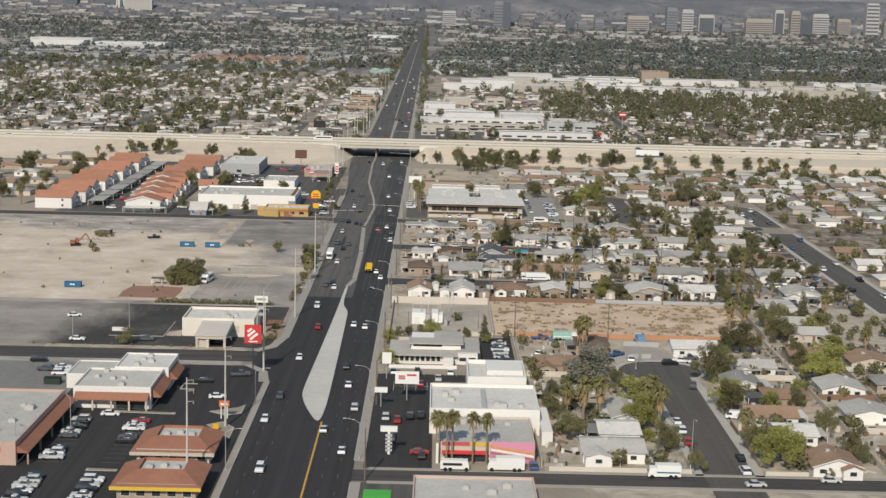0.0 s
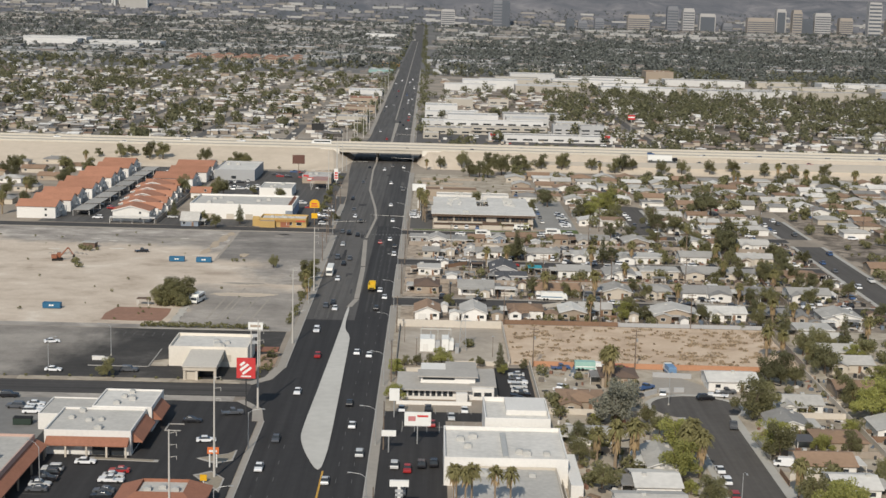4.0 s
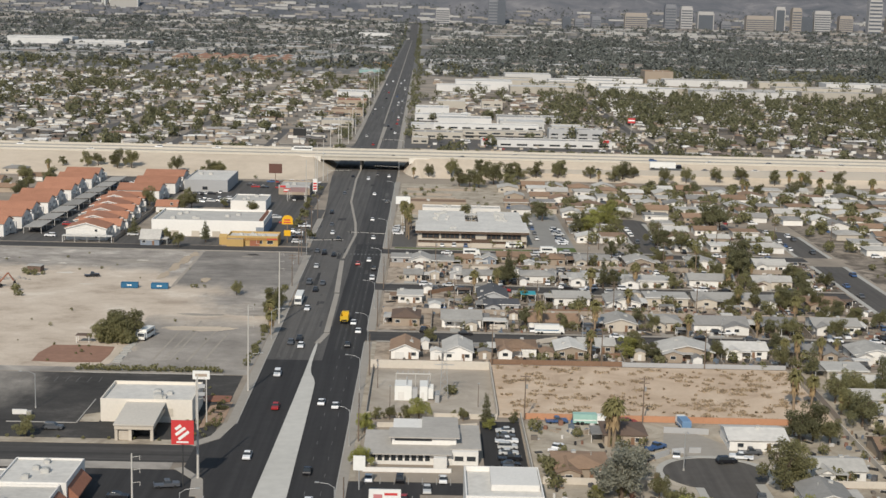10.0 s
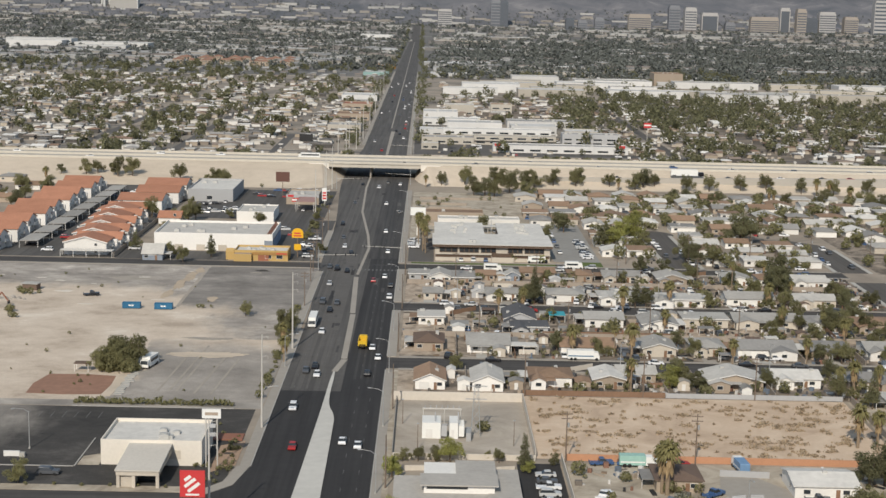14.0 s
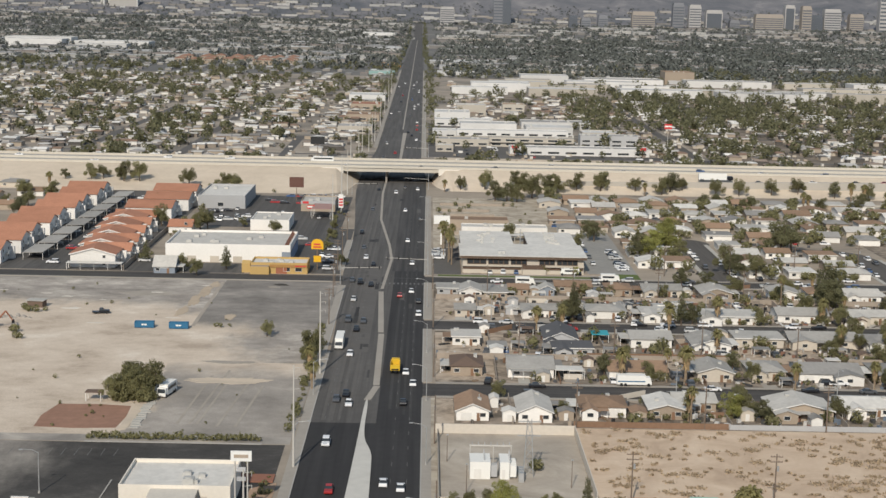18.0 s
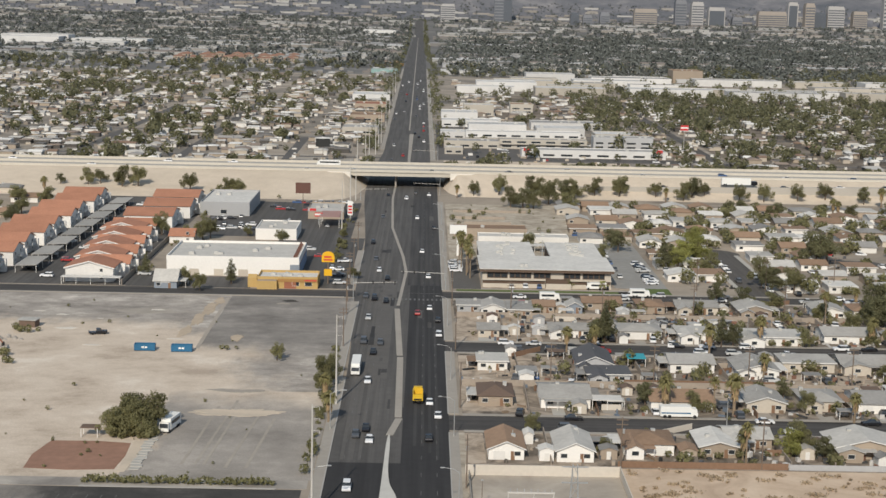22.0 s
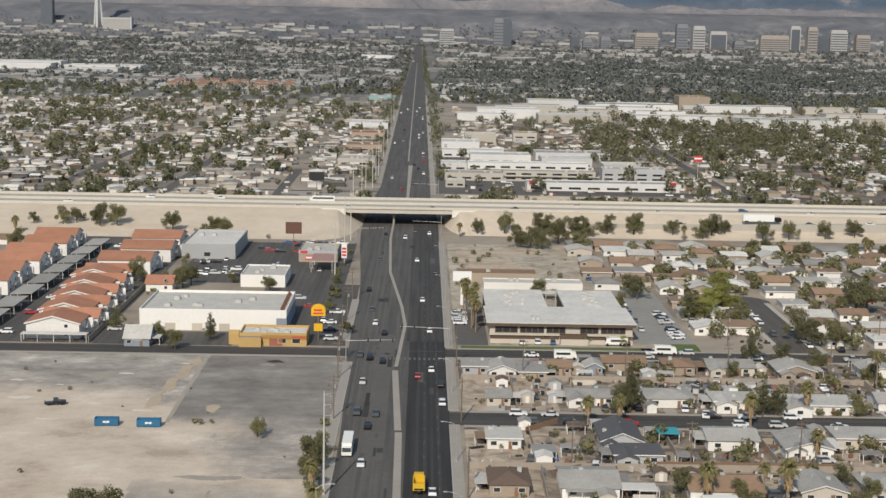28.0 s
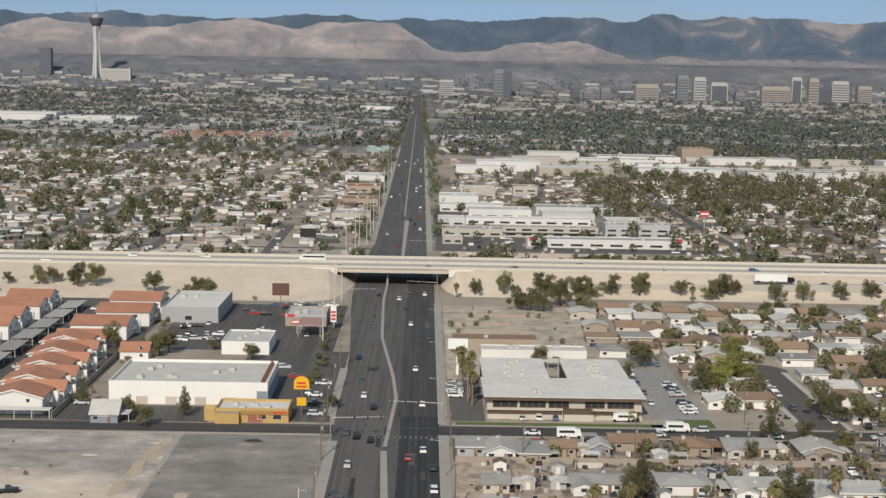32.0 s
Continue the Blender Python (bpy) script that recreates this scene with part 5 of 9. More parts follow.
def build_utility_pole(m):
    t = thing("utility_pole", m, "weathered timber utility pole with two crossarms", "utility pole", "utility poles")
    part("pole", Shape().tube((0, 0, -0.2), (0, 0, 12.0), 0.19, 0.12, 7), M_POLE, t)
    for z in (10.2, 11.3):
        arm = Shape().box(-1.3, 1.3, -0.08, 0.08, z, z + 0.16)
        for x in (-1.2, -0.5, 0.5, 1.2):
            arm.tube((x, 0, z + 0.16), (x, 0, z + 0.42), 0.06, 0.04, 6)
        part("crossarm", arm, M_POLE, t)
    part("transformer", Shape().tube((0.38, 0, 8.3), (0.38, 0, 9.3), 0.26, n=9), M_STEEL, t)
    return t


def build_tall_pole(m):
    t = thing("power_pole", m, "tall slim pale steel power pole with short arms", "power pole", "steel power poles")
    part("pole", Shape().tube((0, 0, -0.2), (0, 0, 23.5), 0.30, 0.13, 10), M_WPOLE, t)
    for k, z in enumerate((22.8, 20.4, 18.0)):
        part("arm", Shape().tube((0, 0, z), (1.5, 0, z + 0.25), 0.06, 0.04, 6).tube((1.45, 0, z - 0.5), (1.45, 0, z + 0.2), 0.06, 0.05, 6), M_WPOLE, t)
    return t


def build_street_lamp(m):
    t = thing("street_lamp", m, "grey steel street lamp with a long curved arm", "street lamp", "street lamps")
    part("pole", Shape().tube((0, 0, -0.1), (0, 0, 9.0), 0.13, 0.08, 8), M_STEEL, t)
    a = Shape().tube((0, 0, 8.8), (-1.2, 0, 9.6), 0.06, 0.05, 6)
    a.tube((-1.2, 0, 9.6), (-3.2, 0, 9.9), 0.05, 0.04, 6)
    part("arm", a, M_STEEL, t)
    part("lamp_head", Shape().box(-3.9, -3.1, -0.16, 0.16, 9.8, 9.98), M_STEEL, t)
    part("base", Shape().tube((0, 0, 0), (0, 0, 0.5), 0.25, 0.2, 8), M_CONC, t)
    return t


def utility_pole(x, y, rot=0):
    return again("utility_pole", pose(x, y, 0, 0, 0, rot), build_utility_pole)


def tall_pole(x, y, rot=0):
    return again("tall_pole", pose(x, y, 0, 0, 0, rot), build_tall_pole)


def street_lamp(x, y, rot=0):
    return again("street_lamp", pose(x, y, 0, 0, 0, rot), build_street_lamp)


def traffic_signal(x, y, reach, label):
    """A mast with a long arm over the lanes; reach is along x."""
    t = thing("traffic_signal", pose(x, y, 0), label, "traffic light", "traffic signals")
    part("mast", Shape().tube((0, 0, 0), (0, 0, 9.0), 0.15, 0.1, 8), M_STEEL, t)
    part("arm", Shape().tube((0, 0, 5.8), (reach, 0, 6.3), 0.11, 0.07, 8), M_WPOLE, t)
    for k in (0.45, 0.7, 0.95):
        h = part("signal_head", Shape().box(reach * k - 0.2, reach * k + 0.2, -0.15, 0.15, 5.5, 6.7), mat("signal housing", (0.03, 0.03, 0.03), 0.6), t)
    return t


def panel_sign(name, x, y, w, h, z, face, label, pole_mat=M_STEEL, shapes=(), poles=1, thick=0.4, group=""):
    """A board on one or two posts; shapes: coloured bars (x, z, w, h, material) on the face."""
    t = thing(name, pose(x, y, 0), label, "sign", group)
    part("panel", Shape().box(-w / 2, w / 2, -thick / 2, thick / 2, z, z + h), face, t)
    for k in range(poles):
        px = 0 if poles == 1 else (-w * 0.3 + k * w * 0.6)
        part("post", Shape().tube((px, 0, -0.1), (px, 0, z), 0.16, n=8), pole_mat, t)
    for sx, sz, sw, sh, m in shapes:
        part("lettering", Shape().box(sx - sw / 2, sx + sw / 2, -thick / 2 - 0.03, -thick / 2, z + sz, z + sz + sh), m, t)
    return t
# ---------------------------------------------------------------- left side: shops, bank, vacant lot
shop = thing("shop_building", pose(-57, 348, 0), "white L-shaped shop with red tile canopies and flat roofs", "shop")


def roofed_block(parent, x0, x1, y0, y1, h, roof_mat, rim=0.7, wall=M_WHITE, units=3):
    """One block of a larger building: walls that rise past a sunken flat roof."""
    o, n = [(x0, y0), (x1, y0), (x1, y1), (x0, y1)], [(x0 + 0.3, y0 + 0.3), (x1 - 0.3, y0 + 0.3), (x1 - 0.3, y1 - 0.3), (x0 + 0.3, y1 - 0.3)]
    s = Shape().add([(*c, 0) for c in o] + [(*c, h) for c in o] + [(*c, h) for c in n] + [(*c, h - rim) for c in n],
                    [(3, 2, 1, 0), (12, 13, 14, 15)] + [f for k in range(4) for e in [(k + 1) % 4] for f in ((k, e, 4 + e, 4 + k), (4 + k, 4 + e, 8 + e, 8 + k), (8 + k, 8 + e, 12 + e, 12 + k))])
    w = part("wall", s, wall, parent)
    part("roof", Shape().box(x0 + 0.31, x1 - 0.31, y0 + 0.31, y1 - 0.31, h - rim - 0.1, h - rim + 0.1), roof_mat, w)
    for k in range(units):
        u = 1.2 + 0.5 * R.random()
        ux, uy = R.uniform(x0 + 2, x1 - 2), R.uniform(y0 + 2, y1 - 2)
        part("rooftop_unit", Shape().box(ux - u / 2, ux + u / 2, uy - u / 2, uy + u / 2, h - rim + 0.1, h - rim + 0.1 + u * 0.55).tube((ux, uy, h - rim + 0.1 + u * 0.55), (ux, uy, h - rim + 0.2 + u * 0.6), u * 0.34, n=9), M_METALBOX, w)
    return w


roofed_block(shop, -10, 10, -10, 9, 5.9, M_ROOF_LG, 0.6, units=5)
roofed_block(shop, -3.3, 11.2, 9.02, 25, 6.3, M_ROOF_W, 0.5, units=4)
roofed_block(shop, -16.5, -3.32, 9.02, 24, 4.1, M_ROOF_LG, 0.4, units=0)
for x0, x1, y0, y1, ax in ((-9.4, 9.6, -12.4, -10, "x"), (10.0, 12.4, -8.5, 7.5, "y"), (11.2, 13.4, 10, 22, "y")):
    c = Shape()
    if ax == "x":
        c.add([(x0, y0, 3.0), (x1, y0, 3.0), (x1, -10.1, 4.4), (x0, -10.1, 4.4), (x0, y0, 2.75), (x1, y0, 2.75), (x1, -10.1, 2.75), (x0, -10.1, 2.75)], [(0, 1, 2, 3), (4, 5, 1, 0), (5, 6, 2, 1), (7, 4, 0, 3), (7, 6, 5, 4)])
    else:
        c.add([(x1, y0, 3.0), (x1, y1, 3.0), (x0 - 0.1, y1, 5.2), (x0 - 0.1, y0, 5.2), (x1, y0, 2.75), (x1, y1, 2.75), (x0 - 0.1, y1, 2.75), (x0 - 0.1, y0, 2.75)], [(0, 1, 2, 3), (4, 5, 1, 0), (5, 6, 2, 1), (7, 4, 0, 3), (7, 6, 5, 4)])
    part("tile_canopy", c, M_TILE_R, shop, "red clay tile canopy")
for x in (-9.2, -4.6, 0.2, 4.8, 9.2):
    part("column", Shape().box(x - 0.2, x + 0.2, -12.3, -11.9, 0, 2.8), M_CREAM, shop)
for x in (-6.9, -2.2):
    part("shopfront", Shape().box(x - 2.0, x + 2.0, -10.08, -10.0, 0.1, 2.4), M_WHITE, shop)
part("shopfront", Shape().box(1, 8.4, -10.08, -10.0, 0.1, 2.5), M_GLASS, shop)
part("shopfront", Shape().box(10.0, 10.06, -8, 7, 0.4, 2.6), M_GLASS, shop)
sk = thing("waste_container", pose(-78.3, 361, 0.04), "dark green steel waste container in the car park", "container")
part("body", Shape().box(-2.2, 2.2, -1.1, 1.1, 0.1, 1.7), mat("dark green steel", (0.03, 0.045, 0.035), 0.6, var=0.1), sk)
part("lid", Shape().box(-2.25, 2.25, -1.15, 1.15, 1.7, 1.8), M_RUBBER, sk)
corner_store = flat_building("store_building", "brown brick-fronted store with a red tile side canopy", "shop", -100, -68.3, 290, 335, 4.9, mat("pale pink brick", (0.50, 0.345, 0.285), 0.88, var=0.14), M_ROOF_LG, 0.7, 14)
part("tile_canopy", Shape().add([(18.6, -22, 3.0), (18.6, 23, 3.0), (15.8, 23, 4.4), (15.8, -22, 4.4), (18.6, -22, 2.8), (18.6, 23, 2.8), (15.8, 23, 2.8), (15.8, -22, 2.8)], [(0, 1, 2, 3), (4, 5, 1, 0), (7, 4, 0, 3), (5, 6, 2, 1)]), M_TILE_R, corner_store)
part("glazing", Shape().box(15.75, 15.85, -21, 21, 0.5, 2.7), M_GLASS, corner_store)
part("sign_band", Shape().box(6, 12.5, -22.62, -22.5, 3.2, 4.4), mat("pale red sign", (0.55, 0.16, 0.14), 0.6), corner_store)
for k in range(5):
    part("column", Shape().box(18.1, 18.5, -21.5 + k * 10.5, -21.1 + k * 10.5, 0, 2.9), M_TAN, corner_store)


def tile_restaurant(x0, x1, y0, y1, wall, label, band=M_CREAM):
    cx, cy = (x0 + x1) / 2, (y0 + y1) / 2
    a, d = (x1 - x0) / 2, (y1 - y0) / 2
    t = thing("restaurant", pose(cx, cy, 0), label, "restaurant")
    part("wall", Shape().box(-a + 1, a - 1, -d + 1, d - 1, 0, 3.6), wall, t)
    r = Shape()
    o, i, zo, zi = (a + 0.3, d + 0.3), (a * 0.52, d * 0.5), 3.2, 5.0
    q = [(-o[0], -o[1]), (o[0], -o[1]), (o[0], o[1]), (-o[0], o[1])]
    p = [(-i[0], -0.12 * d), (i[0], -0.12 * d), (i[0], 0.84 * d), (-i[0], 0.84 * d)]
    r.add([(*c, zo) for c in q] + [(*c, zi) for c in p] + [(*c, 3.6) for c in p], [(0, 1, 5, 4), (1, 2, 6, 5), (2, 3, 7, 6), (3, 0, 4, 7), (4, 5, 9, 8), (5, 6, 10, 9), (6, 7, 11, 10), (7, 4, 8, 11), (3, 2, 1, 0)])
    part("tile_roof", r, M_TILE_R, t)
    part("roof_well", Shape().box(-i[0] + 0.05, i[0] - 0.05, -0.12 * d + 0.05, 0.84 * d - 0.05, 3.5, 4.3), M_ROOF_LG, t)
    part("fascia", Shape().box(-o[0] - 0.02, o[0] + 0.02, -o[1] - 0.08, -o[1] + 0.02, 2.5, 3.3), band, t)
    for k in range(3):
        ac_unit(t, (-0.4 + 0.4 * k) * i[0] * 1.5, (0.2 + 0.17 * (k % 2)) * d, 4.3, 1.5)
    for k in range(5):
        window(t, (-0.7 + 0.35 * k) * a, -d + 1, 0.8, 2.0, 1.6)
    return t


tile_restaurant(-42.6, -24.0, 292, 309, M_CREAM, "restaurant with a red clay tile roof round a flat well")
tile_restaurant(-42, -23.2, 268, 284, M_TAN, "fast-food restaurant with red tile roof and yellow fascia", mat("yellow fascia", (0.62, 0.42, 0.06), 0.7, var=0.08))
bank_b = flat_building("bank_building", "cream flat-roofed bank with a projecting entrance block", "bank", -53.2, -30.6, 421.5, 438.5, 5.0, mat("warm bank stucco", (0.70, 0.645, 0.56), 0.85, var=0.08), M_ROOF_W, 0.9, 4)
part("wall_panel", Shape().box(3.2, 6.6, -8.58, -8.5, 1.6, 3.6), M_CREAM, bank_b)
part("entrance_block", Shape().box(-4.6, 4.6, -24.4, -8.5, 2.9, 3.9), M_CREAM, bank_b)
part("entrance_roof", Shape().add([(-4.8, -24.7, 3.9), (4.8, -24.7, 3.9), (4.8, -8.5, 4.9), (-4.8, -8.5, 4.9), (-4.8, -24.7, 4.2), (4.8, -24.7, 4.2), (4.8, -8.5, 5.2), (-4.8, -8.5, 5.2)], [(3, 2, 1, 0), (4, 5, 6, 7), (0, 1, 5, 4), (1, 2, 6, 5), (2, 3, 7, 6), (3, 0, 4, 7)]), mat("cream roof coating", (0.54, 0.50, 0.44), 0.85, var=0.12), bank_b)
for x in (-4.2, -0.9, 4.2):
    part("column", Shape().box(x - 0.35, x + 0.35, -24.2, -23.5, 0, 2.9), M_CREAM, bank_b)
part("entrance_wall", Shape().box(-4.5, -1.0, -23.6, -8.6, 0, 2.9), M_CREAM, bank_b)
part("glazing", Shape().box(-1.0, 4.4, -19.3, -19.1, 0, 2.9), M_GLASS, bank_b)
mn = thing("monument_sign", pose(-74, 426, 0.03), "low white monument sign on the bank lot", "sign")
part("panel", Shape().box(-2.2, 1.4, -0.25, 0.25, 0.1, 1.3), M_TRIM, mn)
part("base", Shape().box(1.4, 2.6, -0.5, 0.5, 0, 1.0), M_CONC, mn)
# signs on the left kerb
M_RED = mat("sign red", (0.55, 0.05, 0.05), 0.5, var=0.05)
M_SIGN_W = mat("sign white", (0.75, 0.74, 0.70), 0.5, var=0.05)
M_SIGN_Y = mat("sign yellow", (0.72, 0.40, 0.02), 0.5, var=0.05)
M_ORANGE = mat("sign orange", (0.65, 0.17, 0.05), 0.5, var=0.05)
t = panel_sign("pylon_sign", -25.1, 374.5, 4.8, 5.3, 9.4, M_RED, "red square pylon sign with slanting white lettering on a dark post", mat("dark steel", (0.05, 0.05, 0.05), 0.6), [(0, 0.35, 2.6, 0.35, M_SIGN_W)])
for sx, sz, sw in ((-0.9, 13.2, 1.5), (-0.45, 12.3, 2.6), (0.25, 11.4, 2.8)):
    bar = Shape()
    c, n_ = 0.62, 0.78
    q = [(sx + i * sw / 2 * n_ - j * 0.32 * c, sz + i * sw / 2 * c + j * 0.32 * n_) for i, j in ((-1, -1), (1, -1), (1, 1), (-1, 1))]
    bar.add([(x, -0.23, z) for x, z in q] + [(x, -0.2, z) for x, z in q], [(0, 1, 2, 3), (7, 6, 5, 4), (0, 4, 5, 1), (1, 5, 6, 2), (2, 6, 7, 3), (3, 7, 4, 0)])
    part("lettering", bar, M_SIGN_W, t)
bs_ = panel_sign("pylon_sign", -28.3, 421.0, 4.2, 2.1, 11.4, M_SIGN_W, "white rectangular bank sign high on two pale legs", M_WPOLE, [(0, 0.7, 2.9, 0.7, M_TAN)], 2)
for z in (7.2, 9.2):
    part("lower_panel", Shape().box(-0.9, 0.9, -0.12, 0.12, z, z + 0.9), M_GREYW, bs_)
panel_sign("pylon_sign", -27.0, 331.0, 2.6, 1.5, 3.2, M_ORANGE, "small orange pole sign with a white base", M_SIGN_W, [(0, 0.4, 1.8, 0.5, M_SIGN_W)], 2)
panel_sign("pylon_sign", -27.5, 320.0, 1.5, 1.3, 0.6, M_SIGN_Y, "low yellow monument sign by the kerb", M_SIGN_W)
# vacant lot
M_BLUE = mat("blue skip paint", (0.03, 0.13, 0.24), 0.6, var=0.15)
for x, y in ((-79.5, 587), (-68.7, 586.5), (-105.5, 495)):
    t = thing("skip_container", pose(x, y, 0.05, 0, 0, R.uniform(-4, 4)), "blue steel roll-off waste container on dirt", "container", "skips")
    s = Shape().box(-3.0, 3.0, -1.1, 1.1, 0.15, 0.3)
    for a in ((-3, 3, -1.15, -1.05), (-3, 3, 1.05, 1.15), (-3, -2.9, -1.05, 1.05), (2.9, 3, -1.05, 1.05)):
        s.box(*a, 0.15, 2.0)
    part("body", s, M_BLUE, t)
    for k in range(7):
        part("rib", Shape().box(-2.8 + 0.9 * k, -2.65 + 0.9 * k, -1.22, -1.15, 0.2, 1.95), M_BLUE, t)
    part("marking", Shape().box(-0.9, 0.9, -1.17, -1.152, 0.9, 1.4), M_SIGN_W, t)
ex = thing("excavator", pose(-126, 583, 0.05, 0, 0, 12), "rusty orange tracked excavator on the dirt lot", "excavator")
M_EXC = mat("excavator orange", (0.26, 0.105, 0.06), 0.6, var=0.15)
for s in (-1, 1):
    part("track", shell([(-2.1, 0.15), (-1.8, 0), (1.8, 0), (2.1, 0.15), (2.1, 0.6), (1.8, 0.85), (-1.8, 0.85), (-2.1, 0.6)], 0.6).add([], []), M_RUBBER, ex).location = (0, s * 1.1, 0)
part("cab", Shape().box(-0.2, 1.4, 0.1, 1.3, 1.0, 3.0), M_EXC, ex)
part("engine_housing", Shape().box(-2.3, -0.2, -1.3, 1.3, 1.0, 2.3), M_EXC, ex)
part("boom", Shape().tube((1.0, -0.4, 1.6), (4.2, -0.4, 5.2), 0.35, 0.28, 6), M_EXC, ex)
part("stick", Shape().tube((4.2, -0.4, 5.2), (6.2, -0.4, 2.2), 0.26, 0.2, 6), M_EXC, ex)
part("bucket", shell([(5.8, 1.2), (6.8, 1.4), (6.6, 2.4), (6.0, 2.3)], 1.1), M_RUBBER, ex)
camper = box_vehicle("camper_van", "white motorhome parked on the gravel lot", "motorhome", -59.0, 510, 258, 8.0, 2.5, 3.2, 1.6, M_SIGN_W, M_SIGN_W)
shelter = canopy(-78.6, -74.4, 502, 505, 2.3, M_ROOF_DB, "small brown timber shelter on dirt", "shelter", 2)
car("pickup", "black", -97.3, 606, 12)
t = thing("rubble_heap", pose(-124, 599, 0), "low heap of dark demolition rubble", "rubble")
for k in range(14):
    x, y, s = R.gauss(0, 4), R.gauss(0, 2), R.uniform(0.4, 1.2)
    part("lump", Shape().lathe([(s * 1.2, 0), (s * 1.0, s * 0.4), (s * 0.4, s * 0.8)], 6), M_GRAVEL, t).location = (x, y, 0)
hut = thing("hut", pose(-120.5, 615, 0, 0, 0, -8), "small weathered timber hut on the dirt lot", "hut")
part("wall", Shape().box(-2.6, 2.6, -1.8, 1.8, 0, 2.2), M_ROOF_DB, hut)
part("roof", Shape().box(-3.0, 3.0, -2.2, 2.2, 2.2, 2.4), M_ROOF_LG, hut)
for x, y, s in ((-123, 609, 1.3), (-121, 607, 1.6), (-118.5, 606, 1.4), (-116, 608, 1.0), (-117.3, 577.4, 1.5), (-118.4, 578, 1.2), (-114.7, 569.2, 1.4), (-113.4, 569, 1.0), (-57.5, 590, 1.0), (-56, 589, 0.8)):
    grove.append((x, y, s))
for x, y, s in ((-40.2, 578, 0.6), (-24.5, 553, 0.95), (-24.0, 562, 0.8), (-25, 545, 0.75), (-76.9, 674, 0.75), (-24.5, 700, 0.6)):
    tree("ash", x, y, s)
for x, y, s in ((-71.8, 503.5, 0.85), (-69, 504.5, 1.1), (-66, 507, 1.3), (-63.4, 509.5, 1.2), (-66.5, 511, 1.3), (-70, 509, 1.05), (-64.8, 503.5, 0.85)):
    tree("ash", x, y, s, 0.95 * s)
for k in range(40):
    grove.append((-71.5 + 5 * R.random() * 2.0, 502.5 + R.uniform(-1, 5), R.uniform(0.8, 1.6)))
for k in range(44):
    grove.append((-70.5 + 0.93 * k, 470.6 + R.uniform(-0.35, 0.35), R.uniform(0.75, 1.1)))
for k in range(26):
    grove.append((R.uniform(-28, -23.5), R.uniform(418, 440), R.uniform(0.35, 0.7)))
for k in range(34):
    grove.append((R.uniform(-24.8, -22.6), R.uniform(476, 600), R.uniform(0.4, 1.4)))
for k in range(12):
    grove.append((R.uniform(-87, -62), R.uniform(476, 504), R.uniform(0.2, 0.5)))
tree("palm", -21.6, 518, 0.8)
tree("palm", -23.6, 536, 0.75)
for k in range(14):
    tree("bush", -34 + R.uniform(0, 10), R.uniform(410, 462), R.uniform(0.5, 0.8))
for x in range(-96, -30, 6):
    tree("bush", x, 406.5 + R.uniform(-0.3, 0.3), 0.55)
tree("ash", -68, 408, 0.7)
for x, y in ((-22.7, 379.7), (-20.7, 534), (-25.7, 323.9), (-28.2, 282.3), (-20.6, 452)):
    tall_pole(x, y, 0)
for y in (596, 640, 660):
    utility_pole(left_edge(y) - 2.2, y)
for y, s in ((690, 0), (722, 0), (760, 0)):
    utility_pole(left_edge(y) - 2.4, y)
for x, y, h in ((-34.5, 800, 0), (-33.0, 842, 0), (-35.0, 880, 0), (-33.5, 905, 0)):
    tall_pole(x, y, 90)
for x, y in ((-72, 432), (-86, 415), (-62, 315), (-70, 296)):
    street_lamp(x, y, R.uniform(0, 360))
for y in (290, 345, 455, 512):
    street_lamp(-19.9 - 0.9, y, 180)
# red brick planters by the kerb
strip("planter", -33, -24, 441, 446, 0.35, mat("brick paving", (0.26, 0.12, 0.08), 0.9, var=0.15))
# parked cars of the shop and bank
for x, y, h in ((-56, 331.5, 2), (-37.4, 366, 0), (-31.5, 350, 10), (-28.4, 373.5, 12), (-28, 300, 90), (-88.5, 385, 5), (-84, 375, 175), (-79.5, 377.5, 5), (-79, 374, 8), (-78.6, 370.6, 3), (-63, 414, 0)):
    some_car(x, y, h, 0.05)
for k in range(10):
    if k not in (3, 4):
        some_car(-61.8 + R.uniform(-0.3, 0.3), 295.2 + 3.4 * k, R.choice([2, 182]), 0.05)
    if k > 3 and k != 6:
        some_car(-47.4 + R.uniform(-0.3, 0.3), 295.2 + 3.4 * k, R.choice([0, 180]), 0.05)
car("sedan", "white", -93, 446, 20, 0.06)
car("sedan", "white", -84, 412.5, 0, 0.06)
for k in range(7):
    some_car(-61.8 + R.uniform(-0.3, 0.3), 262 + 3.3 * k, R.choice([0, 180]), 0.05)
    some_car(-48.6 + R.uniform(-0.3, 0.3), 260 + 3.3 * k, R.choice([0, 180]), 0.05)

# ---------------------------------------------------------------- left side beyond the lot
wh = flat_building("warehouse_store", "long white block warehouse with a grey flat roof", "warehouse", -93.3, -44.6, 702, 736, 6.2, M_WHITE, M_ROOF_LG, 1.0, 8)
for k in range(4):
    part("door", Shape().box(-16 + 9 * k, -12.5 + 9 * k, -17.06, -17.0, 0, 2.4), M_CREAM, wh)
part("tile_mansard", Shape().add([(24.4, -16.5, 4.6), (24.4, 17, 4.6), (22.2, 17, 7.6), (22.2, -16.5, 7.6), (24.4, -16.5, 4.2), (24.4, 17, 4.2), (22.2, 17, 4.2), (22.2, -16.5, 4.2)], [(0, 1, 2, 3), (4, 5, 1, 0), (7, 4, 0, 3), (5, 6, 2, 1)]), M_TILE_R, wh)
part("blue_wall", Shape().box(24.36, 24.42, -16, 16, 0, 4.4), mat("faded blue paint", (0.22, 0.28, 0.38), 0.8), wh)
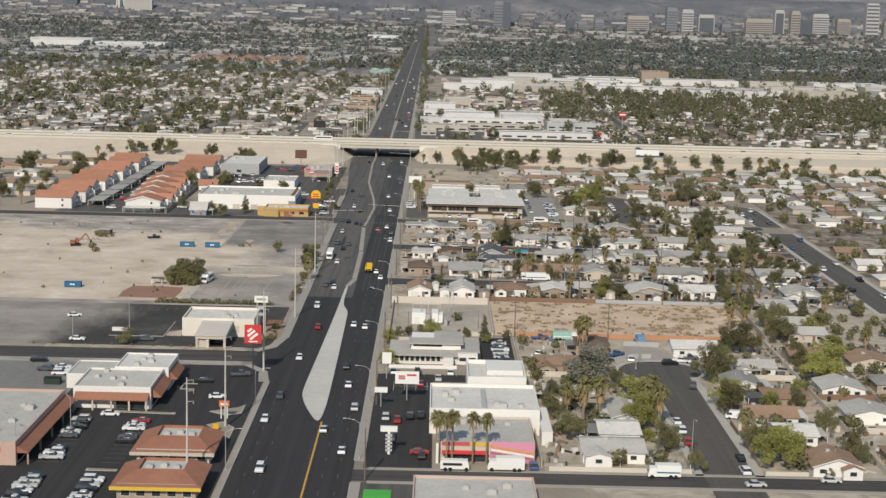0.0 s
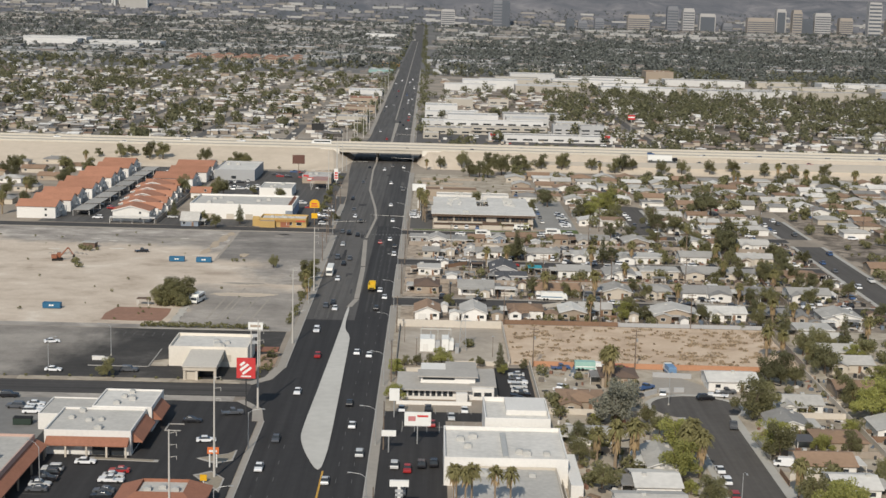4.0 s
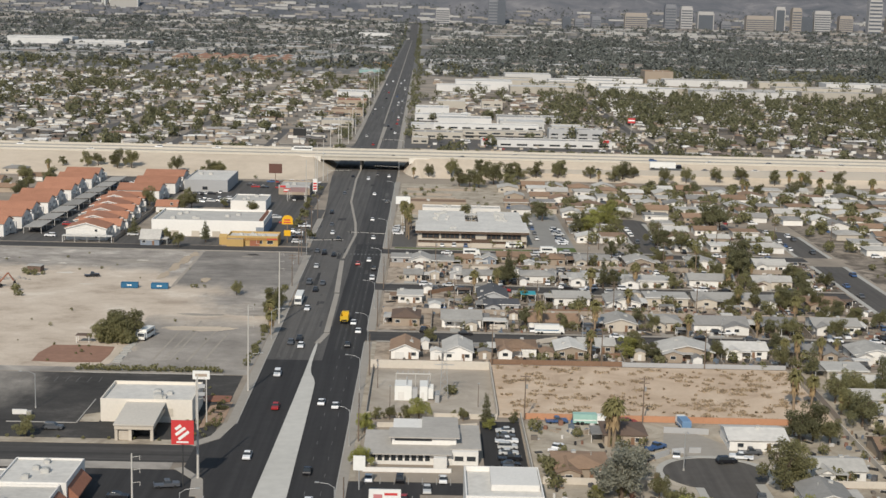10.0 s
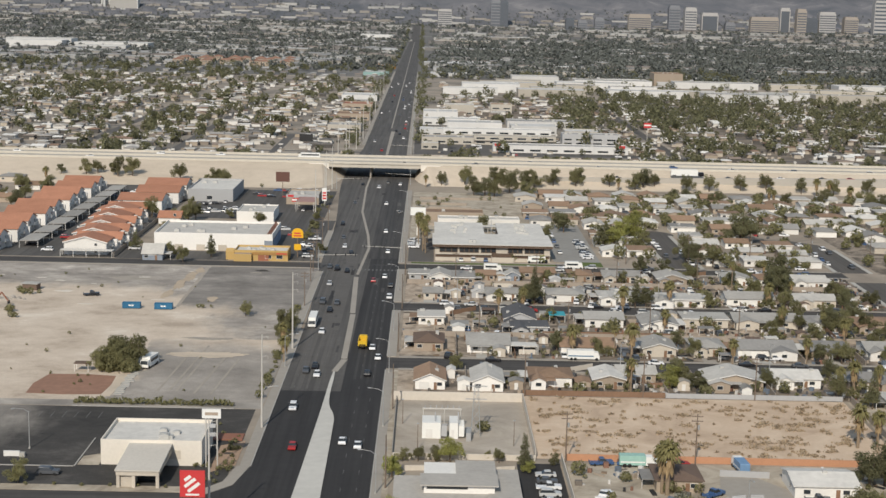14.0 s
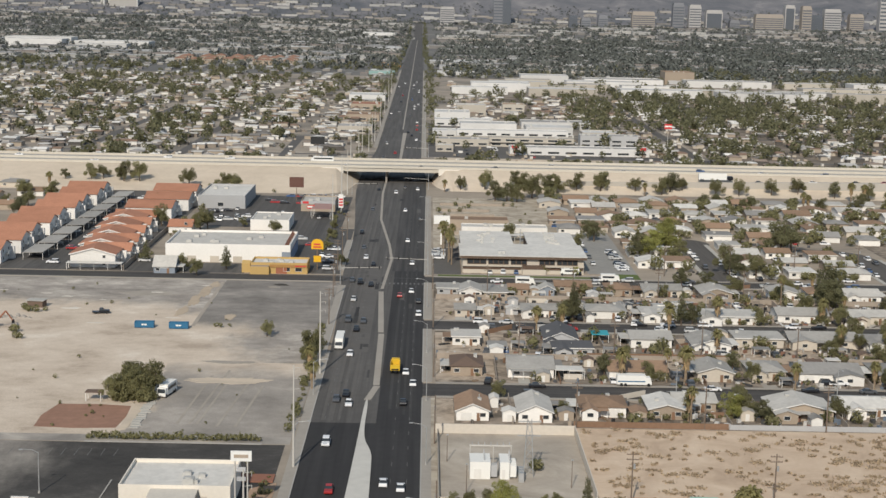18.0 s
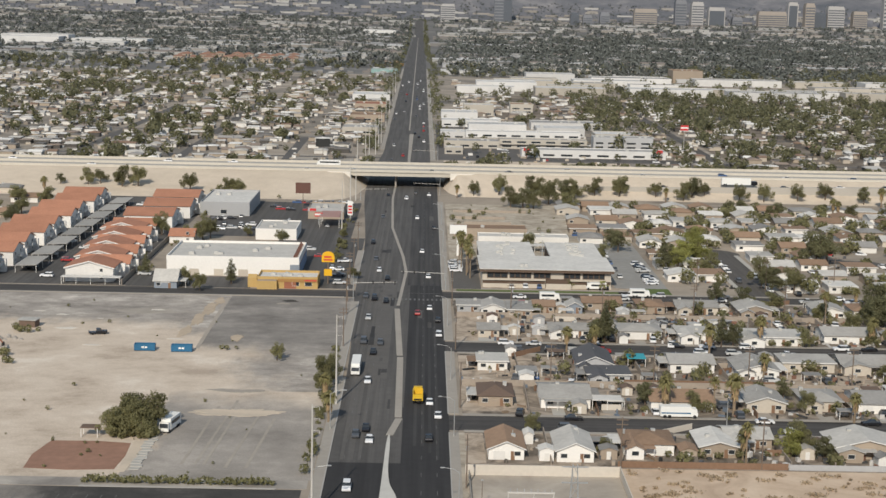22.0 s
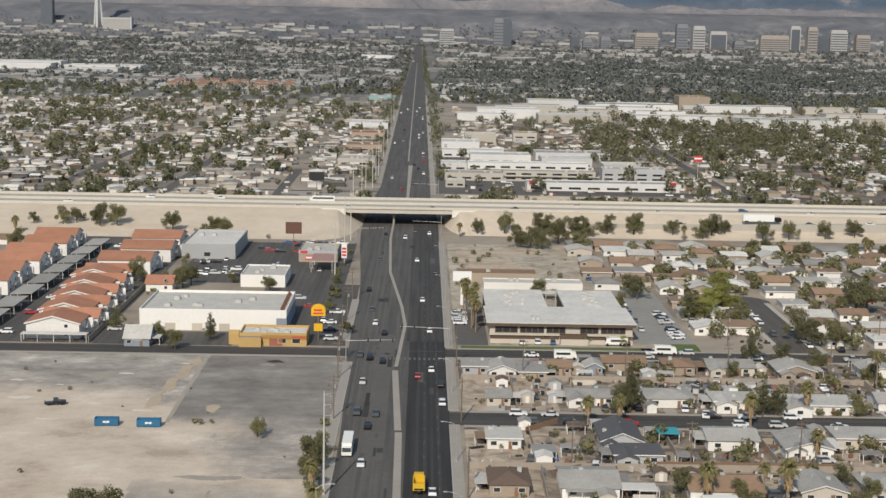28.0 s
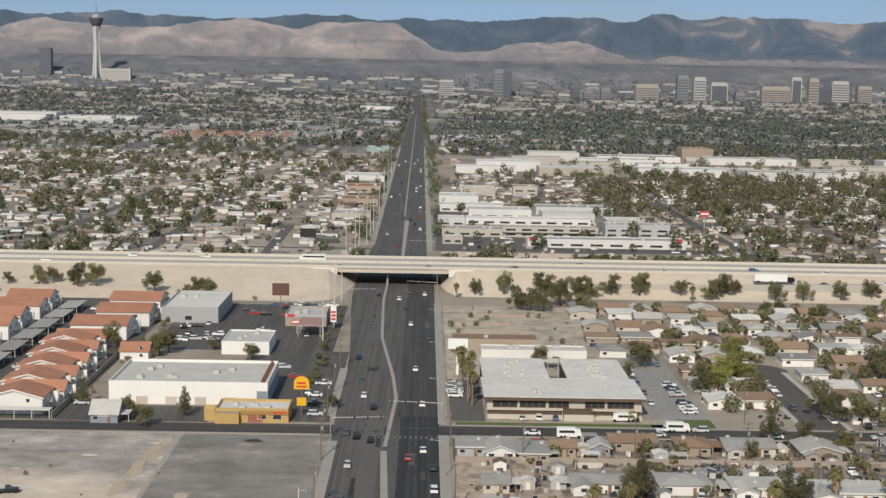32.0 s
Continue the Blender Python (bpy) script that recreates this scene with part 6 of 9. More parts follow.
part("mural", Shape().box(21, 24.3, -17.05, -17.0, 1.2, 4.5), M_BLUEW, wh)
M_YEL = mat("yellow stucco", (0.46, 0.31, 0.12), 0.8, var=0.08)
rest = flat_building("restaurant", "yellow and terracotta diner with white parapet roof", "restaurant", -57.5, -36.2, 680.5, 693, 3.3, M_YEL, M_ROOF_W, 0.9, 5, windows=((-44, 0.9, 2.6, 1.8), (-39.5, 0.9, 2.6, 1.8)))
part("awning_band", Shape().box(-3.5, 10.6, -6.5, -6.25, 2.4, 3.5), mat("brown sign band", (0.36, 0.20, 0.07), 0.7), rest)
part("lettering", Shape().box(6, 10.2, -6.55, -6.5, 2.8, 3.2), M_RED, rest)
part("entrance_panel", Shape().box(-1.2, 3.0, -6.32, -6.25, 0, 2.4), mat("terracotta paint", (0.30, 0.12, 0.07), 0.8), rest)
part("annexe", Shape().box(-10.6, -3.6, -8.6, -6.25, 0, 3.0), M_YEL, rest)
part("annexe_roof", Shape().box(-10.4, -3.8, -8.4, -6.25, 3.0, 3.2), M_TAN, rest)
part("tower", Shape().gable_wall(-14.2, -11.0, -5, -1, 3.4, 1.0, "x"), M_YEL, rest)
sg = thing("restaurant_sign", pose(-33.2, 690.3, 0), "tall yellow arched restaurant sign with a small lower panel", "sign")
part("post", Shape().tube((0, 0, 0), (0, 0, 9), 0.25, n=8), M_POLE, sg)
arch = [(-2.3, 0)] + [(2.3 * math.cos(math.pi * (1 - k / 10)), 2.0 + 1.9 * math.sin(math.pi * k / 10)) for k in range(11)] + [(2.3, 0)]
pn = Shape()
pn.add([(x, -0.35, z + 8.0) for x, z in arch] + [(x, 0.35, z + 8.0) for x, z in arch], [tuple(range(len(arch))), tuple(range(2 * len(arch) - 1, len(arch) - 1, -1))] + [((k + 1) % len(arch), k, len(arch) + k, len(arch) + (k + 1) % len(arch)) for k in range(len(arch))])
part("panel", pn, M_SIGN_Y, sg)
part("lettering", Shape().box(-1.4, 1.2, -0.4, -0.35, 9.6, 10.2), M_RED, sg)
part("lettering", Shape().box(-1.6, 1.6, -0.4, -0.35, 8.6, 9.1), M_RED, sg)
part("lower_panel", Shape().box(-1.4, 1.4, -0.3, 0.3, 3.0, 5.4), M_SIGN_Y, sg)
bh = house(-93.3, -85.4, 676.8, 9, M_BLUEW, M_ROOF_LG, "gable_x", 2.8, 3.2, label="blue-grey steep-roofed office by the side street", win=1, units=0, group="roadside buildings")
part("lettering", Shape().box(-1.6, 1.6, -4.58, -4.52, 2.0, 2.6), M_SIGN_W, bh)
st2 = flat_building("store_building", "white-roofed grey store at the foot of the embankment", "shop", -103, -80, 846, 890, 5.6, M_GREYW, M_ROOF_W, 0.8, 2, windows=((-92, 1, 3, 2),))
part("blue_band", Shape().box(11.45, 11.55, -20, 10, 4.2, 5.6), M_GREYW, st2)
mid = flat_building("shop_building", "low white shop among parked cars", "shop", -69.8, -52.6, 782, 806, 4.2, M_WHITE, M_ROOF_LG, 0.6, 3)
gs = flat_building("service_station", "low grey service station shop with a small red sign", "service station", -52.5, -36, 842, 862, 4.4, M_TAN, M_ROOF_LG, 0.7, 3)
part("fascia", Shape().box(-8.3, 8.3, -10.15, -10.0, 3.6, 5.1), M_GREYW, gs)
part("sign_band", Shape().box(-7.5, -4.5, -10.2, -10.15, 3.8, 4.9), M_RED, gs)
canopy(-45.5, -36.5, 817, 835, 4.8, mat("canopy fascia", (0.36, 0.22, 0.19), 0.7), "flat brown service station canopy on posts", "canopy", 3)
panel_sign("pylon_sign", -46.5, 826, 3.6, 1.8, 3.6, M_RED, "red oval-faced fuel sign on a post", M_STEEL, [(0, 0.6, 3.2, 0.8, M_SIGN_W)])
panel_sign("pylon_sign", -32.8, 836, 2.3, 6.5, 3.0, M_SIGN_W, "white stacked price sign by the road", M_STEEL, [(0, 0.8, 1.8, 0.9, M_RED), (0, 2.2, 1.8, 0.9, M_RED), (0, 3.6, 1.8, 0.9, M_RED)])
panel_sign("billboard", -57.5, 874, 7.2, 5.2, 7.4, mat("dark red billboard", (0.13, 0.065, 0.05), 0.7), "dark red billboard on a single steel post", M_POLE)
for k in range(11):
    some_car(-94 + 3.4 * (k % 8) + R.uniform(-0.4, 0.4), 812 + 26 * (k // 8) + R.uniform(-6, 6), R.choice([90, 0, 4, 180]), 0.04)
for k in range(14):
    some_car(-92 + 4.1 * k + R.uniform(-1, 1), R.choice([820, 868, 876, 832]) + R.uniform(-2, 2), R.choice([0, 90, 180]), 0.045)
for k in range(8):
    some_car(-62 + 3.6 * k, 893 + R.uniform(-1, 1), R.choice([0, 180]), 0.04)
for x, y in ((-30.5, 705), (-31, 716), (-29.5, 733), (-40, 745), (-33.5, 720), (-45, 760), (-29, 690), (-60, 690), (-101, 700)):
    some_car(x, y, R.choice([0, 90, 180]), 0.04)
for x, y, s in ((-67.6, 687, 0.9), (-100.5, 700, 0.8)):
    tree("pine", x, y, s, s * 0.85)
for x, y, s in ((-57.5, 772, 0.85), (-91.5, 778, 1.2), (-89, 783, 1.0), (-110.5, 789, 1.1), (-74, 790, 0.6), (-86, 690, 0.7), (-83, 686, 0.6), (-120, 842, 0.9), (-33.5, 770, 0.4), (-33, 792, 0.42), (-33.4, 742, 0.38), (-34.5, 812, 0.45)):
    tree("ash", x, y, s)

# townhouses with tile roofs
TOWN = "terracotta-roofed townhouses"


def townhouse(x0, x1, y0, y1, along, h, label):
    cx, cy = (x0 + x1) / 2, (y0 + y1) / 2
    a, d = (x1 - x0) / 2, (y1 - y0) / 2
    PLOTS.append((x0, x1, y0, y1))
    t = thing("townhouse", pose(cx, cy, 0), label, "townhouse", TOWN)
    part("wall", Shape().gable_wall(-a, a, -d, d, h, 2.3, along), M_WHITE, t)
    part("roof", Shape().gable_roof(-a, a, -d, d, h, 2.3, 0.5, along, 0.22), M_TILE, t)
    f = Shape()
    if along == "y":
        for s in (-1, 1):
            f.add([(s * (a + 0.5), -d - 0.56, h - 0.5), (0, -d - 0.56, h + 1.95), (0, -d - 0.56, h + 2.4), (s * (a + 0.5), -d - 0.56, h - 0.05), (s * (a + 0.5), -d - 0.5, h - 0.5), (0, -d - 0.5, h + 1.95), (0, -d - 0.5, h + 2.4), (s * (a + 0.5), -d - 0.5, h - 0.05)], [(0, 1, 2, 3), (4, 7, 6, 5), (0, 4, 5, 1), (3, 2, 6, 7)])
        part("fascia", f, M_TRIM, t)
    for z in (0.9, 3.6):
        for k in (-0.5, 0.5):
            window(t, a, k * d, z, 1.4, 1.3, "+x")
        window(t, a * 0.5, -d, z, 1.2, 1.2)
    bal = part("balcony", Shape().box(a, a + 1.6, -d * 0.3, d * 0.3, 2.8, 3.0), M_TRIM, t)
    part("railing", Shape().box(a + 1.5, a + 1.6, -d * 0.3, d * 0.3, 3.0, 4.0), M_TRIM, bal)
    part("stair_wall", Shape().box(a, a + 2.2, d * 0.55, d * 0.75, 0, 4.8), M_WHITE, t)
    return t


for k in range(9):
    townhouse(-172 + 1.6 * (k % 2), -154 + 1.6 * (k % 2), 690 + 22.5 * k, 704 + 22.5 * k, "x", 5.6, "two-storey white townhouse with a terracotta tile roof")
for k in range(5):
    townhouse(-126.5 - 1.6 * k, -109.5 - 1.6 * k, 686 + 22 * k, 699 + 22 * k, "y", 5.2, "white gabled townhouse with terracotta tiles and wide white fascia")
for k in range(5):
    townhouse(-124.5 - 1.6 * k, -106.5 - 1.6 * k, 699.6 + 22 * k, 707.4 + 22 * k, "x", 4.4, "lower linking wing of a white townhouse with terracotta tiles")
for k, (x, y) in enumerate(((-128, 806), (-125, 836), (-126, 866))):
    townhouse(x - 2, x + 19, y, y + 19, "x", 5.6, "two-storey white townhouse with a terracotta tile roof")
townhouse(-104, -94, 770, 780, "x", 3.0, "small white outbuilding with terracotta tiles")
for k in range(8):
    canopy(-148.5, -140.5, 700 + 23 * k, 719 + 23 * k, 2.6, M_ROOF_MG, "long grey-roofed carport on slim posts", "carport", 3, "carports", 0.25)
canopy(-127, -106, 680.8, 684.4, 2.5, M_ROOF_W, "white-roofed carport along the street wall", "carport", 5, "carports")
for k in range(13):
    some_car(-144.5 if k % 2 else -135, 694 + 15 * k + R.uniform(-1, 1), R.choice([0, 180]), 0.04)
garden_wall(-105.5, 681, -105.5, 790, 2.0, M_BLOCK)
for k in range(20):
    tree(R.choice(["ash", "dark", "palm", "ash"]), R.uniform(-230, -178), R.uniform(690, 890), R.uniform(0.7, 1.2))
for k in range(14):
    x = -235 + 18 * (k % 3)
    house(x, x + 13, 700 + 16 * k, 10, R.choice([M_WHITE, M_TAN, M_CREAM]), R.choice([M_ROOF_LG, M_ROOF_B, M_ROOF_G]), R.choice(["hip", "gable_x"]), label="plain one-storey stucco house with a low roof", win=1, lite=True)
# ---------------------------------------------------------------- right side: shops, substation, tract houses
big = flat_building("shop_building", "large white flat-roofed shop with a broad parapet", "shop", 25.2, 52.6, 322, 346, 5.6, M_WHITE, M_ROOF_W, 1.0, 6)
part("pipe_run", Shape().box(-0.6, 0.6, -10, 8, 5.7, 6.4), M_METALBOX, big)
part("side_wing", Shape().box(13.7, 16.4, -20, 2, 0, 3.4), M_WHITE, big)
M_PINK = mat("pink mural", (0.60, 0.27, 0.36), 0.8, var=0.06)
low = flat_building("shop_building", "low shop with a pink striped mural wall and red awnings", "shop", 27.5, 50.0, 300, 321.6, 4.2, M_CREAM, M_ROOF_LG, 0.6, 3)
part("mural", Shape().box(0.8, 11.2, -10.9, -10.8, 0.0, 5.0), M_PINK, low, "pink painted mural wall")
M_STR = [mat("mural orange", (0.60, 0.30, 0.08), 0.8), M_SIGN_W, mat("mural brown", (0.30, 0.16, 0.10), 0.8), mat("mural mauve", (0.45, 0.22, 0.40), 0.8)]
for k in range(4):
    s = Shape()
    z0 = 3.6 - 0.75 * k
    s.add([(0.9, -10.95, z0), (0.9, -10.95, z0 + 0.5), (11.0, -10.95, z0 - 1.0), (11.0, -10.95, max(z0 - 1.5, 0.05)), (0.9, -10.9, z0), (0.9, -10.9, z0 + 0.5), (11.0, -10.9, z0 - 1.0), (11.0, -10.9, max(z0 - 1.5, 0.05))], [(0, 1, 2, 3), (4, 7, 6, 5), (1, 5, 6, 2), (0, 3, 7, 4)])
    part("mural_stripe", s, M_STR[k], low)
part("awning", Shape().add([(-10.5, -12.0, 2.3), (0.4, -12.0, 2.3), (0.4, -10.8, 2.75), (-10.5, -10.8, 2.75), (-10.5, -12.0, 2.15), (0.4, -12.0, 2.15), (0.4, -10.8, 2.4), (-10.5, -10.8, 2.4)], [(0, 1, 2, 3), (4, 5, 1, 0), (7, 6, 5, 4)]), M_RED, low)
part("sign_band", Shape().box(-10.5, -4, -10.95, -10.8, 3.9, 4.8), mat("faded sign red", (0.48, 0.10, 0.10), 0.6, var=0.1), low)
part("shopfront", Shape().box(-9.8, -0.2, -10.88, -10.8, 0.1, 2.2), M_GLASS, low)
part("sign_band", Shape().box(-4, 0.6, -10.95, -10.8, 3.9, 4.8), mat("yellow band", (0.65, 0.42, 0.06), 0.7), low)
part("side_wall", Shape().box(-11.9, -11.3, -12.5, -4, 0, 4.8), M_WHITE, low)
upper = flat_building("shop_building", "cream block building with a high parapet behind the car park", "shop", 35.2, 51.0, 352, 371, 5.8, M_WHITE, M_ROOF_W, 1.2, 2)
part("stair_block", Shape().box(-2.5, 7.4, -3, 8.5, 5.8, 7.2), M_WHITE, upper)
PLOTS.append((13, 40, 391, 413))
grey_r = thing("office_building", pose(26.5, 400, 0), "long low office with stepped grey roofs and a white clerestory", "office")
M_ROOF_WG = mat("warm grey roofing", (0.40, 0.375, 0.34), 0.9, var=0.16, fine=0.9, broad=0.15)
part("wall", Shape().box(-12.4, 6.6, -7.6, 5.6, 0, 2.8), M_WHITE, grey_r)
part("roof", Shape().add([(-13.6, -9.2, 2.75), (6.6, -9.2, 2.75), (6.6, 6.2, 3.7), (-13.6, 6.2, 3.7), (-13.6, -9.2, 3.0), (6.6, -9.2, 3.0), (6.6, 6.2, 3.95), (-13.6, 6.2, 3.95)], [(3, 2, 1, 0), (4, 5, 6, 7), (0, 1, 5, 4), (1, 2, 6, 5), (2, 3, 7, 6), (3, 0, 4, 7)]), M_ROOF_WG, grey_r)
part("side_wing", Shape().box(6.62, 12.6, -7.4, 12.4, 0, 3.2), M_WHITE, grey_r)
part("side_roof", Shape().box(6.2, 13.3, -6.2, 12.8, 3.2, 3.5), M_ROOF_WG, grey_r)
part("clerestory", Shape().box(-7.2, 7.6, -3.2, 12.0, 2.9, 5.1), M_WHITE, grey_r)
part("clerestory_glazing", Shape().box(-6.6, 2.0, -3.3, -3.2, 4.3, 5.0), M_GLASS, grey_r)
part("clerestory_roof", Shape().box(-8.0, 8.4, -4.0, 3.6, 5.1, 5.4), M_ROOF_WG, grey_r)
part("clerestory_roof", Shape().box(-0.4, 8.2, 3.62, 12.8, 5.1, 5.4), M_ROOF_WG, grey_r)
for k in range(9):
    window(grey_r, -11.4 + 1.55 * k, -7.6, 0.8, 1.25, 1.6)
for x in (8.2, 11.0):
    window(grey_r, x, -7.4, 0.9, 2.2, 1.3)
part("porch_wall", Shape().box(2.4, 5.4, -10.6, -7.62, 0, 2.6), M_WHITE, grey_r)
part("front_wall", Shape().box(-13.5, 6.4, -13.2, -12.9, 0, 1.0), M_WHITE, grey_r)
part("planter", Shape().box(-12, 2, -12.2, -11.0, 0, 0.5), M_CONC_D, grey_r)
for x0, x1 in ((15.0, 26.6), (35.6, 39.8)):
    garden_wall(x0, 421.4, x1, 422.4, 1.2, M_BLOCK_P)
for k in range(9):
    strip("stall_line", 14 + 3.1 * k, 14.14 + 3.1 * k, 378.5, 383, 0.04, M_KERB)
for k in range(8):
    strip("stall_line", 15 + 3.1 * k, 15.14 + 3.1 * k, 362, 371, 0.04, M_KERB)
strip("stall_line", 15, 37, 366.4, 366.6, 0.045, M_KERB)
garden_wall(51.5, 297, 51.0, 430, 2.0, M_BLOCK_P)
garden_wall(12, 430, 45, 430, 1.4, M_BLOCK_P)
for x, y, s in ((12.2, 416.3, 0.62), (12.4, 397, 0.62), (14.4, 428, 0.42), (17.9, 428.2, 0.48), (21.9, 428.4, 0.42), (25.3, 428, 0.72), (34, 430.6, 0.26), (36.5, 428.2, 0.4), (49.1, 426.7, 0.36)):
    tree("lime" if x < 13 or 25 < x < 26 else "ash", x, y, s)
tree("pine", 42.0, 423, 0.62)
tree("lime", 42.8, 420.5, 0.4)
for x, y in ((29.3, 297.7), (27.5, 300), (30.6, 301), (35.4, 298.1), (38.6, 298.3), (27, 303)):
    tree("slim", x, y, 0.82)
# signs along the kerb
ts = thing("pylon_sign", pose(15.7, 304.5, 0), "white T-shaped sign with stacked small panels", "sign")
part("post", Shape().box(-0.3, 0.3, -0.3, 0.3, 0, 6.0), M_SIGN_W, ts)
part("panel", Shape().box(-2.0, 2.0, -0.35, 0.35, 5.6, 6.9), M_SIGN_W, ts)
for k in range(5):
    part("small_panel", Shape().box(-0.8, 0.8, -0.38, -0.3, 0.8 + 0.9 * k, 1.4 + 0.9 * k), M_GREYW, ts)
panel_sign("billboard", 19.0, 352, 6.4, 3.4, 4.6, M_SIGN_W, "white billboard with a small red picture on one post", M_STEEL, [(-1.4, 1.2, 1.8, 1.2, mat("faded red print", (0.5, 0.2, 0.2), 0.7)), (1.2, 2.2, 2.6, 0.5, M_RED)])
panel_sign("pylon_sign", 12.8, 374.5, 2.6, 3.2, 4.4, M_SIGN_W, "white kerbside sign on a post", M_STEEL)
panel_sign("pylon_sign", 12.3, 345, 3.4, 1.4, 4.0, M_SIGN_W, "small white shop sign on a post", M_STEEL)
for x, c in ((14.6, "white"), (21.5, "black"), (31.0, "white")):
    car("suv" if c == "black" else "sedan", c, x, 381, 90, 0.04)
for x, y in ((16.2, 369), (22.5, 368), (27.5, 374), (14, 334), (17, 331.5), (20.2, 335), (23, 336), (16, 316), (23.6, 302.5)):
    some_car(x, y, R.choice([90, 270, 90]), 0.04)
car("sedan", "red", 23.0, 305, 0, 0.04)
for k in range(8):
    some_car(46.5, 388 + 4.4 * k, R.choice([0, 180]), 0.04)
box_vehicle("camper_van", "white and grey minibus parked along the side street", "minibus", 31.2, 293.5, 0, 6.6, 2.1, 2.5, 1.2, M_SIGN_W, M_SIGN_W)
box_vehicle("box_truck", "white box lorry parked by the mural wall", "lorry", 43, 294, 180, 8.5, 2.4, 3.3, 1.9, M_SIGN_W, M_SIGN_W, M_SIGN_W)
car("suv", "blue", 49.5, 296, 90, 0.05)
box_vehicle("box_truck", "white box lorry with a blue printed side", "lorry", 79, 291.5, 180, 7.5, 2.4, 3.2, 1.8, M_SIGN_W, M_SIGN_W, M_BLUE)
# at the bottom, on the near side of the side street
flat_building("shop_building", "tan block building beside the side street", "shop", 22, 48, 255, 275, 4.2, mat("pinkish stucco", (0.52, 0.40, 0.34), 0.85, var=0.08), M_ROOF_LG, 0.7, 3)
gsn = thing("kiosk", pose(14.5, 265.5, 0), "small kiosk with a green and white fascia", "kiosk")
part("wall", Shape().box(-2.5, 2.5, -2, 2, 0, 2.8), M_WHITE, gsn)
part("fascia", Shape().box(-2.9, 2.9, -2.4, 2.4, 2.8, 3.8), mat("green fascia", (0.08, 0.38, 0.06), 0.6), gsn)

# substation
garden_wall(11.0, 480, 45, 480, 2.4, M_BLOCK_P, "substation_wall")
garden_wall(11.8, 432, 11.8, 481, 1.2, M_CONC_D, "substation_wall")
garden_wall(45.2, 432, 45.2, 481, 2.2, M_BLOCK_P, "substation_wall")
for x0, x1, bank_side in ((18.7, 23.2, 0), (25.3, 27.4, 1)):
    t = thing("transformer_house", pose((x0 + x1) / 2, 449, 0.03), "white steel transformer housing in the yard", "transformer", "transformers")
    a = (x1 - x0) / 2
    part("housing", Shape().box(-a, a, -3, 3.4, 0, 3.9), M_SIGN_W, t)
    part("door", Shape().box(-a * 0.6, a * 0.1, -3.06, -3.0, 0.2, 2.3), M_TRIM, t)
    for k in range(5 if bank_side else 2):
        part("radiator", Shape().box(a + 0.15, a + 1.5, -2.8 + 1.15 * k, -2.2 + 1.15 * k, 0.5, 3.2), M_SIGN_W if bank_side else M_GREYW, t)
    for k in range(3):
        part("bushing", Shape().tube((a * 0.4 + 0.7 * bank_side, -1.6 + 1.7 * k, 3.9), (a * 0.4 + 0.7 * bank_side, -1.6 + 1.7 * k, 5.3), 0.16, 0.09, 8), M_GREYW, t)
gt = thing("busbar_gantry", pose(23.5, 453.5, 0.03), "grey steel busbar gantry behind the transformers", "gantry")
for x in (-4.6, 0.6, 4.6):
    part("post", Shape().tube((x, 0, 0), (x, 0, 5.2), 0.13, n=8), M_WPOLE, gt)
part("beam", Shape().box(-4.8, 4.8, -0.15, 0.15, 5.2, 5.5), M_WPOLE, gt)
for k in range(7):
    part("insulator", Shape().tube((-4.2 + 1.4 * k, 0, 5.5), (-4.2 + 1.4 * k, 0, 6.2), 0.1, 0.06, 6), M_GREYW, gt)
for x, y in ((17.7, 437.1), (13.8, 458), (40.6, 441)):
    t = thing("yard_lamp", pose(x, y, 0.03), "slim grey yard mast with a small lamp", "lamp post", "yard lamps")
    part("mast", Shape().tube((0, 0, 0), (0, 0, 6.2), 0.1, 0.06, 6), M_POLE, t)
    part("lamp", Shape().box(-0.25, 0.25, -0.15, 0.15, 6.2, 6.4), M_STEEL, t)
for k in range(3):
    t = thing("switchgear_box", pose(29.9 + 0.1 * k, 444.6 + 1.8 * k, 0), "grey steel switchgear cabinet", "cabinet", "switchgear")
    part("body", Shape().box(-0.6, 0.6, -0.6, 0.6, 0, 2.2), M_STEEL, t)
    part("door", Shape().box(-0.45, 0.45, -0.64, -0.6, 0.3, 2.0), M_GREYW, t)


def lattice_tower(x, y, h):
    t = thing("lattice_tower", pose(x, y, 0), "grey steel lattice tower in the substation yard", "lattice tower", "lattice towers")
    b, tp = 1.1, 0.45
    for sx in (-1, 1):
        for sy in (-1, 1):
            part("leg", Shape().tube((sx * b, sy * b, 0), (sx * tp, sy * tp, h), 0.09, 0.06, 5), M_STEEL, t)
    n = 6
    for k in range(n):
        u, v = k / n, (k + 1) / n
        ra, rb = b + (tp - b) * u, b + (tp - b) * v
        for (ax, ay), (cx, cy) in (((-1, -1), (1, -1)), ((1, -1), (1, 1)), ((1, 1), (-1, 1)), ((-1, 1), (-1, -1))):
            part("brace", Shape().tube((ax * ra, ay * ra, h * u), (cx * rb, cy * rb, h * v), 0.05, n=4), M_STEEL, t)
    for z in (h * 0.7, h * 0.95):
        part("arm", Shape().box(-2.6, 2.6, -0.1, 0.1, z, z + 0.2), M_STEEL, t)


lattice_tower(31.7, 449, 13)
grove += [(33.6, 452.5, 1.7), (34.2, 453.5, 1.3)]
